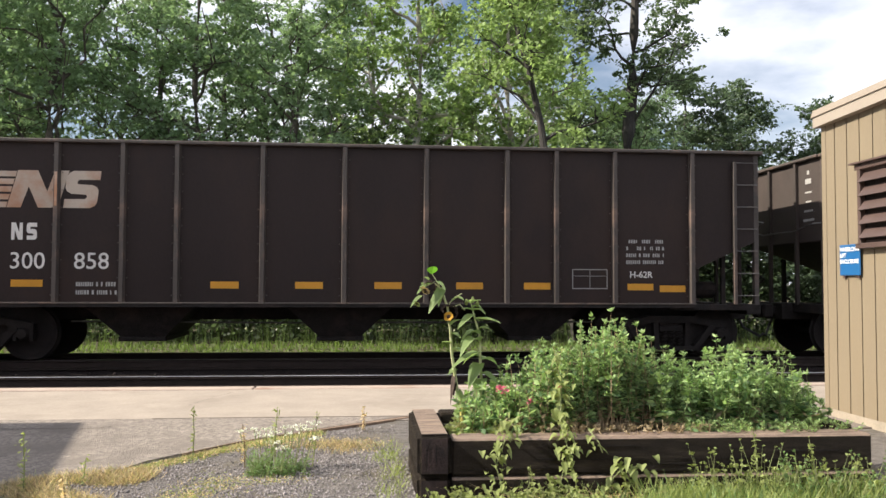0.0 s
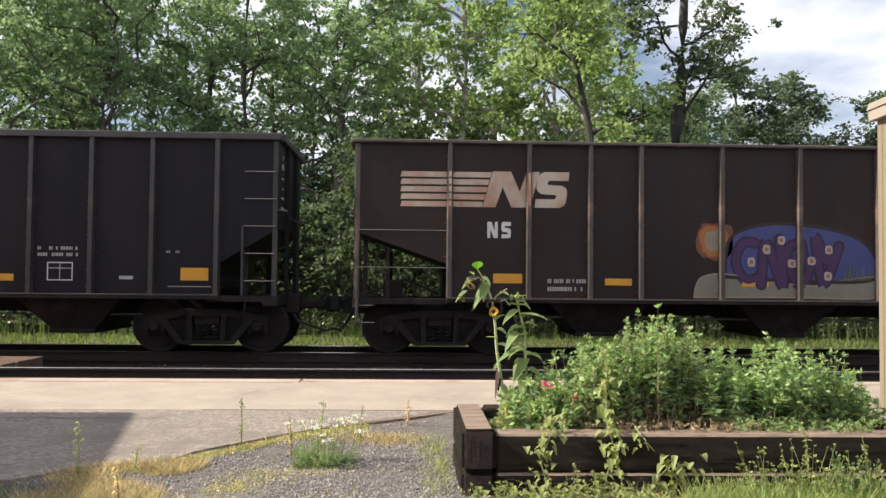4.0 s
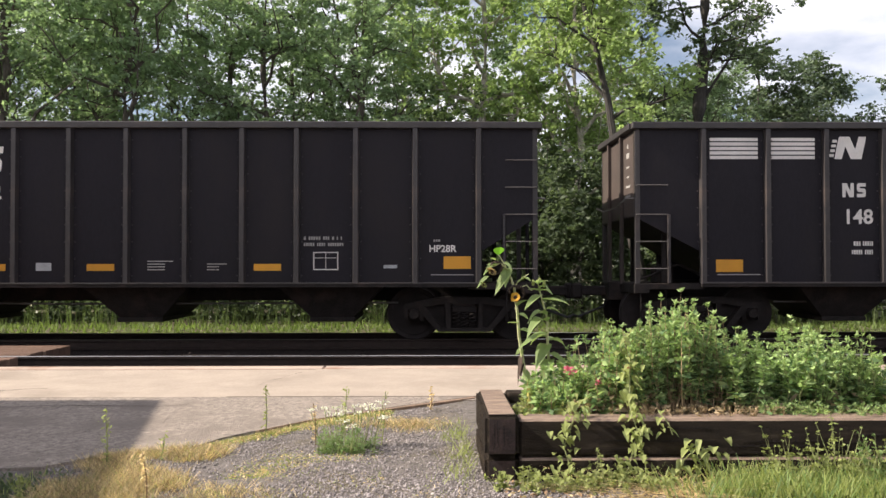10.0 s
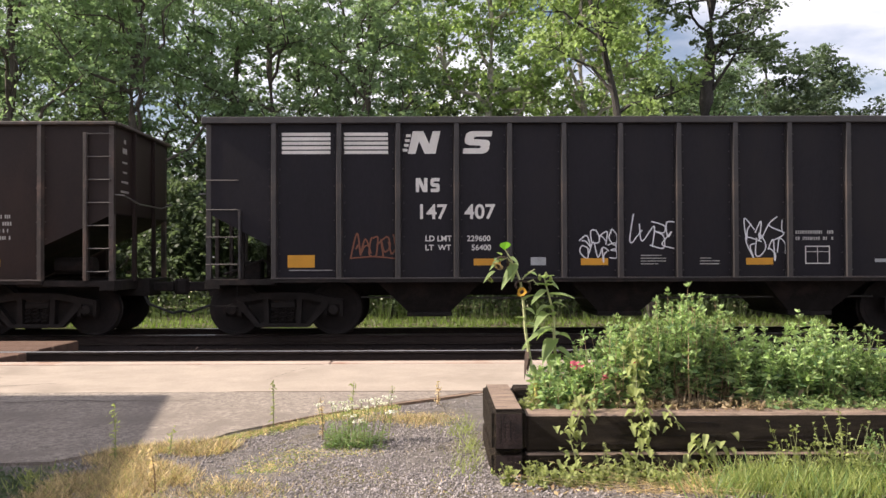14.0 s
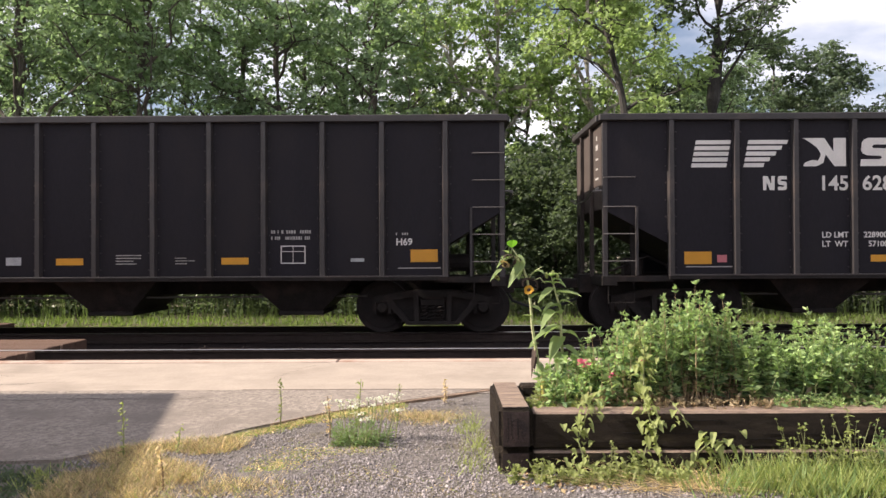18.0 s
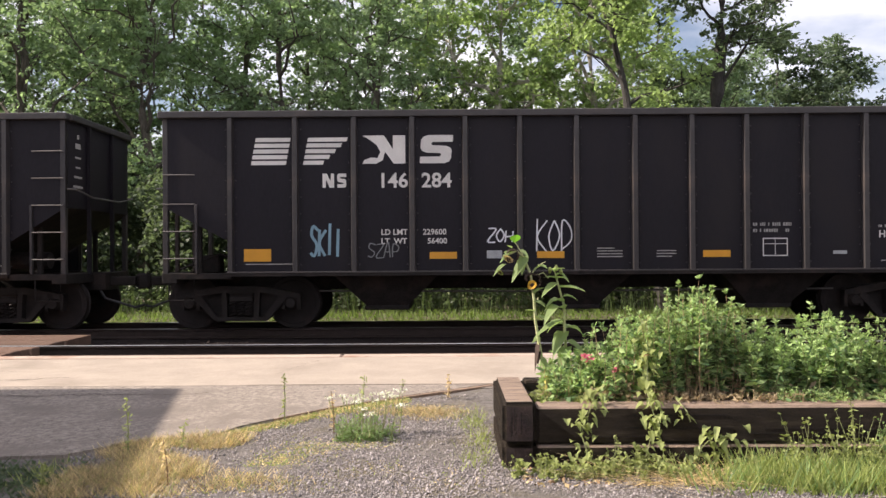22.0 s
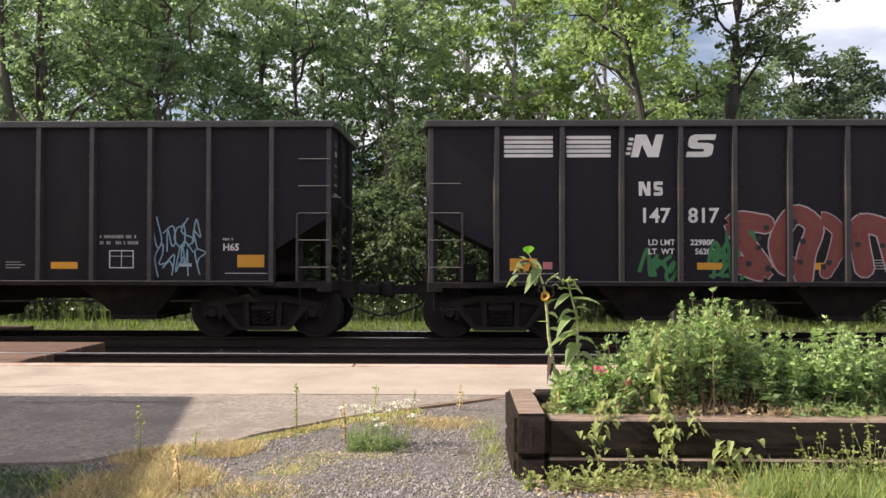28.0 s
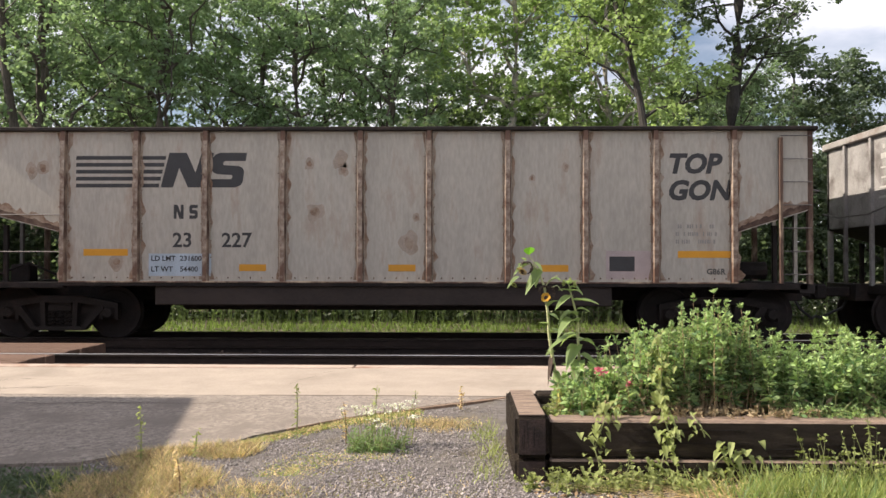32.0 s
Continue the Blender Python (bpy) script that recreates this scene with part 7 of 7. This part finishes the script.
    for a, b, w in (((0.545, 1.25), (0.60, 1.29), 0.035), ((0.57, 1.28), (0.62, 1.26), 0.05), ((0.45, 1.38), (0.50, 1.33), 0.05), ((0.40, 1.39), (0.36, 1.41), 0.03), ((0.37, 1.35), (0.34, 1.32), 0.035), ((0.55, 0.99), (0.47, 1.0), 0.03), ((0.585, 0.82), (0.52, 0.79), 0.05)):
        leaf_to(top, (a[0], y, a[1]), (b[0], y - 0.05, b[1]), w, None, 0.15)
    two = thing("sunflower_plant", "younger sunflower with unopened buds and broad leaves", "sunflower", "sunflowers in the planter")
    stem = [(0.76, y, 0.42), (0.74, y, 0.72), (0.73, y, 0.90), (0.73, y, 1.02), (0.69, y, 1.17), (0.67, y, 1.25)]
    part("stem", Shape().tube(stem, [0.011, 0.010, 0.009, 0.008, 0.006, 0.004], 7), SUNSTEM, two)
    for a, b, w in (((0.69, 1.17), (0.58, 1.10), 0.07), ((0.70, 1.14), (0.84, 1.135), 0.065), ((0.72, 1.08), (0.82, 1.07), 0.06), ((0.73, 1.04), (0.56, 1.04), 0.085), ((0.73, 1.00), (0.57, 0.93), 0.10),
                    ((0.73, 0.93), (0.54, 0.84), 0.10), ((0.73, 0.90), (0.62, 0.86), 0.08), ((0.73, 0.86), (0.66, 0.74), 0.11), ((0.735, 0.88), (0.85, 0.86), 0.09), ((0.74, 0.80), (0.84, 0.74), 0.09),
                    ((0.74, 0.76), (0.70, 0.65), 0.09), ((0.68, 1.20), (0.60, 1.22), 0.045), ((0.68, 1.21), (0.77, 1.24), 0.045), ((0.67, 1.24), (0.63, 1.28), 0.035), ((0.67, 1.24), (0.72, 1.28), 0.035), ((0.68, 1.19), (0.76, 1.20), 0.05)):
        leaf_to(two, (a[0], y, a[1]), (b[0], y + (-0.12, 0.05, -0.02, -0.16, -0.07)[int(b[1] * 100) % 5], b[1] - 0.015), w, None, (0.2, 0.6, 0.9)[int(b[0] * 100) % 3])
    for x, z in ((0.64, 1.25), (0.68, 1.265), (0.71, 1.24)):
        part("bud", Shape().tube([(x, y - 0.01, z - 0.02), (x, y - 0.01, z), (x, y - 0.01, z + 0.02)], [0.006, 0.013, 0.005], 7), VINE, two)


def vine_thing(seed, path, n, size, material=VINE):
    rng = np.random.default_rng(seed)
    ob = thing("climbing_vine", "trailing vine with heart-shaped leaves over the timber", "vine", "vines on the planter")
    pts = [np.array(p) for p in path]
    part("stem", Shape().tube(pts, 0.004, 5), STEM, ob)
    for i in range(n):
        f = rng.uniform(0, len(pts) - 1.001)
        k = int(f)
        p = pts[k] + (pts[k + 1] - pts[k]) * (f - k) + rng.normal(0, 0.035, 3) * np.array((1.2, 0.5, 1))
        big_leaf(ob, p, (rng.normal(), -0.9 + rng.normal() * 0.3, rng.normal() * 0.4 - 0.1), size * rng.uniform(0.6, 1.3), size * rng.uniform(0.5, 1.1), material, 0.6)
    return ob


def build_plants():
    herb("flowering_herb", 1, 0.64, 1.12, 5.08, 5.60, 0.40, lambda x: 0.26 + 0.26 * min(1.0, max(0.0, (x - 0.62) * 2.4)), 120, 5, 0.054, HERB, "straggly herb with thin brownish stems and small pink flowers", DRYSTALK, dark=SHADEHERB, bare=0.12, nodes=11, aspect=0.45)
    herb("bushy_herb", 2, 1.10, 1.50, 5.12, 5.62, 0.40, lambda x: 0.54 + 0.14 * min(1, max(0, (x - 1.1) * 2.6)), 120, 6, 0.050, HERB, "dense bushy green herb with bare brown stalks", DRYSTALK, bare=0.36, dark=SHADEHERB, nodes=15, aspect=0.38)
    herb("bushy_herb", 3, 1.46, 1.86, 5.12, 5.62, 0.40, lambda x: 0.69 - 0.3 * max(0, x - 1.7) + 0.05 * math.sin(x * 25), 120, 6, 0.050, HERB, "dense bushy green herb with bare brown stalks", DRYSTALK, bare=0.38, dark=SHADEHERB, nodes=15, aspect=0.38)
    herb("leafy_herb", 4, 1.86, 2.42, 5.10, 5.62, 0.40, lambda x: 0.52 + 0.06 * math.sin(x * 14), 140, 6, 0.051, HERB, "bushy pale-green herb leafy down to the timber", bare=0.06, dark=SHADEHERB, nodes=15, aspect=0.37)
    herb("leafy_herb", 7, 2.40, 2.92, 5.10, 5.62, 0.40, lambda x: 0.43 + 0.12 * math.sin((x - 2.35) * 9), 130, 6, 0.051, HERB, "bushy pale-green herb leafy down to the timber", bare=0.06, dark=SHADEHERB, nodes=15, aspect=0.37)
    herb("low_herb", 5, 0.50, 0.80, 5.06, 5.40, 0.40, lambda x: 0.15, 60, 4, 0.036, VINE, "low yellow-green herb spilling over the timber", nodes=7)
    herb("low_herb", 6, 0.80, 1.30, 5.06, 5.16, 0.40, lambda x: 0.17, 60, 3, 0.036, DEADHERB, "low herb with dry brown stems", DRYSTALK, nodes=6)
    herb("low_herb", 8, 1.25, 2.10, 4.97, 5.12, 0.44, lambda x: 0.07, 90, 3, 0.030, DEADHERB, "withered low weeds along the inner edge of the timber", DRYSTALK, nodes=5)
    herb("low_herb", 9, 1.95, 2.95, 4.97, 5.12, 0.44, lambda x: 0.11, 110, 4, 0.034, HERB, "low green weeds spilling over the timber edge", nodes=6, dark=SHADEHERB)
    # pink blossoms on the herb
    rng = np.random.default_rng(8)
    for i in range(4):
        p = Vector(((0.80, 0.84, 1.16, 0.98)[i], 5.04, (0.74, 0.73, 0.76, 0.66)[i]))
        c = np.array(p)[None] + rng.normal(0, 0.010, (14, 3))
        ob = single("pink_flower", quads("pink_flower", leaves(rng, c, 0.022, 0.9), PINKFLOWER), None, "small pink flower on the herb", "flower", "pink flowers in the planter")
    vine_thing(21, [(1.16, 5.10, 0.95), (1.17, 5.02, 0.74), (1.14, 4.90, 0.55), (1.16, 4.80, 0.42), (1.10, 4.76, 0.22), (1.02, 4.72, 0.14)], 150, 0.044)
    vine_thing(22, [(0.86, 4.98, 0.56), (0.80, 4.82, 0.48), (0.74, 4.78, 0.34), (0.78, 4.74, 0.20), (0.92, 4.66, 0.13)], 80, 0.042)
    vine_thing(23, [(1.38, 4.76, 0.14), (1.42, 4.79, 0.26), (1.50, 4.80, 0.33), (1.62, 4.80, 0.30)], 30, 0.058)
    vine_thing(24, [(0.45, 4.74, 0.12), (0.62, 4.68, 0.20), (0.85, 4.66, 0.17), (1.12, 4.66, 0.18), (1.35, 4.62, 0.13)], 170, 0.038)
    vine_thing(25, [(1.30, 4.88, 0.52), (1.34, 4.80, 0.46), (1.36, 4.80, 0.40)], 8, 0.05)
    # grass in front of the bed, weeds and dry grass along the gravel
    rng = np.random.default_rng(31)

    def tuft(n, cx, cy, sx, sy):
        r = np.stack([cx + rng.normal(0, sx, n), cy + rng.normal(0, sy, n), np.zeros(n)], 1)
        r = r[(r[:, 1] < 4.80) | (r[:, 0] < 0.25)]
        r[:, 2] = [ground_z(a, b) - 0.01 for a, b in r[:, :2]]
        return r

    g = np.concatenate([tuft(650, 1.78, 4.55, 0.20, 0.11), tuft(900, 2.2, 4.52, 0.32, 0.13), tuft(420, 2.8, 4.62, 0.25, 0.10), ])
    single("bed_grass", quads("bed_grass", blades(rng, np.repeat(g, 2, 0) + rng.normal(0, 0.02, (2 * len(g), 3)) * np.array((1, 1, 0)), 0.16, 0.0050, 0.6), GRASS, WEED, slots=(rng.random(2 * len(g)) < 0.25).astype(int)), None, "long green grass in front of the planter", "grass", kind="stuff")
    short = np.concatenate([tuft(90, 0.18, 6.2, 0.06, 0.25), tuft(50, 0.14, 5.0, 0.07, 0.15), tuft(70, 0.20, 5.5, 0.04, 0.2), tuft(60, -2.25, 4.75, 0.1, 0.1)])
    single("sparse_grass", quads("sparse_grass", blades(rng, np.repeat(short, 2, 0) + rng.normal(0, 0.02, (2 * len(short), 3)) * np.array((1, 1, 0)), 0.085, 0.003, 0.7), GRASS), None, "short green grass beside the planter", "grass", kind="stuff")
    n = 7600
    d = np.stack([rng.uniform(-2.15, -1.35, n), rng.uniform(4.3, 5.72, n), np.zeros(n)], 1)
    fall = np.array([noise.noise(Vector((a * 2.6, b * 2.6, 5.0))) for a, b in d[:, :2]])
    d = d[(fall + rng.normal(0, 0.12, n) > -0.22 + 1.7 * np.maximum(0, d[:, 0] + 1.62)) & ((d[:, 1] - 5.55) < (d[:, 0] + 2.0) * 0.5)]
    d = np.concatenate([d, tuft(260, -0.14, 6.48, 0.12, 0.10), tuft(160, -0.42, 6.55, 0.2, 0.08), tuft(200, -1.2, 4.55, 0.2, 0.10)])
    d[:, 2] = [ground_z(a, b) - 0.01 for a, b in d[:, :2]]
    single("dry_grass", quads("dry_grass", blades(rng, np.repeat(d, 4, 0) + rng.normal(0, 0.025, (4 * len(d), 3)) * np.array((1, 1, 0)), 0.066, 0.0024, 1.0), DRY, GRASS, DEADSTEM, DEADHERB, slots=rng.choice((0, 0, 0, 0, 1, 2, 3, 3), 4 * len(d))), None, "straw-yellow dry grass along the concrete", "grass", kind="stuff")
    strip = np.stack([rng.uniform(-1.55, -0.35, 1900), np.zeros(1900), np.zeros(1900)], 1)
    strip[:, 1] = np.interp(strip[:, 0], (-1.55, -1.32, -0.97, -0.37), (5.80, 6.16, 6.62, 7.18)) - np.abs(rng.normal(0, 0.12, 1900))
    strip[:, 2] = [ground_z(a, b) for a, b in strip[:, :2]]
    w = np.concatenate([strip, tuft(420, -0.92, 5.36, 0.11, 0.11), tuft(300, -1.02, 5.05, 0.10, 0.10), tuft(320, -0.60, 5.47, 0.13, 0.07), tuft(160, -0.25, 6.75, 0.2, 0.08), tuft(260, -1.1, 4.5, 0.2, 0.12), tuft(60, -0.4, 4.9, 0.1, 0.1), tuft(60, 0.0, 4.6, 0.12, 0.1)])
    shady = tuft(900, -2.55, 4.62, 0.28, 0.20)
    # these weeds take the dark leaf colour to deepen the shade in this corner
    single("shade_weeds", quads("shade_weeds", np.concatenate([blades(rng, shady, 0.06, 0.004, 1.0), leaves(rng, shady + np.array((0, 0, 0.02)), 0.035, 0.6)]), LEAF_D), None, "low weeds by the concrete, coloured dark for the shade there", "weeds", kind="stuff")
    mossy = rng.random(len(w)) < 0.45
    single("low_weeds", quads("low_weeds", np.concatenate([blades(rng, np.repeat(w, 2, 0) + rng.normal(0, 0.02, (2 * len(w), 3)) * np.array((1, 1, 0)), 0.026, 0.003, 1.3), leaves(rng, w + np.array((0, 0, 0.010)), 0.020, 0.6)]), GRASS, DRY, slots=np.concatenate([np.repeat(mossy, 2), mossy]).astype(int)), None, "low mossy weeds and dry tufts on the gravel", "weeds", kind="stuff")
    straw = np.stack([rng.normal(1.28, 0.16, 260), rng.uniform(4.45, 4.72, 260), np.full(260, 0.135)], 1)
    single("straw_litter", quads("straw_litter", blades(rng, straw, 0.11, 0.003, 6.0), DRY), None, "dry straw stalks lying at the foot of the planter", "litter", kind="stuff")
    lit = np.stack([rng.uniform(0.4, 2.9, 700), rng.uniform(4.45, 4.83, 700), np.full(700, 0.135)], 1)
    single("leaf_litter", quads("leaf_litter", leaves(rng, lit, 0.035, 0.5, 0.0), DEADSTEM, DRY, slots=[i % 3 == 0 for i in range(700)]), None, "dry brown leaf litter at the foot of the planter", "litter", kind="stuff")
    for seed, x0, x1, y0, y1, tall, n, per, size, tone in ((51, 2.25, 2.95, 4.58, 4.78, 0.26, 46, 4, 0.028, VINE), (52, 1.62, 2.2, 4.70, 4.79, 0.14, 24, 4, 0.026, VINE), (53, 0.52, 1.30, 4.55, 4.78, 0.09, 60, 4, 0.026, VINE), (54, 0.88, 1.20, 4.66, 4.79, 0.20, 24, 4, 0.028, VINE), (55, 0.34, 0.62, 4.62, 4.76, 0.13, 18, 4, 0.026, VINE), (56, 1.80, 2.40, 4.60, 4.80, 0.34, 34, 4, 0.026, VINE), (57, 2.3, 2.95, 4.50, 4.78, 0.30, 44, 4, 0.026, WEED)):
        herb("bed_weed", seed, x0, x1, y0, y1, 0.12, lambda x: tall, n, per, size, tone, "leafy yellow-green weeds at the foot of the planter", STEM, "weed", aspect=0.75, nodes=5, bare=0.15)
    # white-flowered weed
    weed = herb("white_flowered_weed", 41, -0.74, -0.40, 5.55, 5.80, 0.10, lambda x: 0.21 - 0.30 * abs(x + 0.55), 70, 5, 0.040, WEED, "feathery green weed topped with flat white blossoms", aspect=0.16, nodes=7)
    for i in range(17):
        x, y, z = -0.57 + rng.normal(0, 0.15), 5.70 + rng.normal(0, 0.08), 0.375 + rng.normal(0, 0.038)
        c = np.array((x, y, z))[None] + rng.normal(0, 1, (24, 3)) * np.array((0.024, 0.024, 0.004))
        part("blossom", quads("blossom", leaves(rng, c, 0.014, 0.9), WHITEFLOWER), None, weed, "flat white blossom")
        part("flower_stalk", Shape().tube([(x * 0.7 - 0.17, y, 0.12), (x, y, z)], 0.003, 4), STEM, weed)
    # single tall stalks
    for i, (x, y, h, m, dead) in enumerate(((-1.22, 6.25, 0.36, GRASS, 0), (-0.62, 5.78, 0.42, GRASS, 0), (-0.80, 5.85, 0.30, DRY, 1), (-0.35, 5.85, 0.38, GRASS, 0), (-1.98, 5.20, 0.36, GRASS, 0), (-1.50, 4.50, 0.26, DRY, 1), (-0.02, 7.2, 0.20, DRY, 1), (-2.15, 4.45, 0.16, GRASS, 0), (-1.72, 5.40, 0.17, GRASS, 0), (2.25, 4.72, 0.42, GRASS, 0), (2.6, 4.7, 0.36, GRASS, 0))):
        ob = thing("tall_weed", "tall single weed stalk with narrow leaves" if not dead else "dead brown weed stalk", "weed", "single weed stalks")
        z = ground_z(x, y) - 0.01
        tip = (x + rng.normal(0, 0.02), y, z + h)
        part("stem", Shape().tube([(x, y, z), ((x + tip[0]) / 2 + 0.008, y, z + h / 2), tip], [0.005, 0.004, 0.002], 5), DEADSTEM if dead else STEM, ob)
        f = rng.uniform(0.15, 1, 46)[:, None]
        c = np.array((x, y, z)) * (1 - f) + np.array(tip) * f + rng.normal(0, 0.012, (46, 3))
        part("leaves", quads("leaves", leaves(rng, c, 0.035, 0.3), m), None, ob)


prepare_lettering()
build_ground()
build_platform()
build_tracks()
build_gravel()
build_enclosure()
build_station()
CARS = build_train()
build_trees()
build_trackside()
build_planter()
build_sunflowers()
build_plants()
motions()
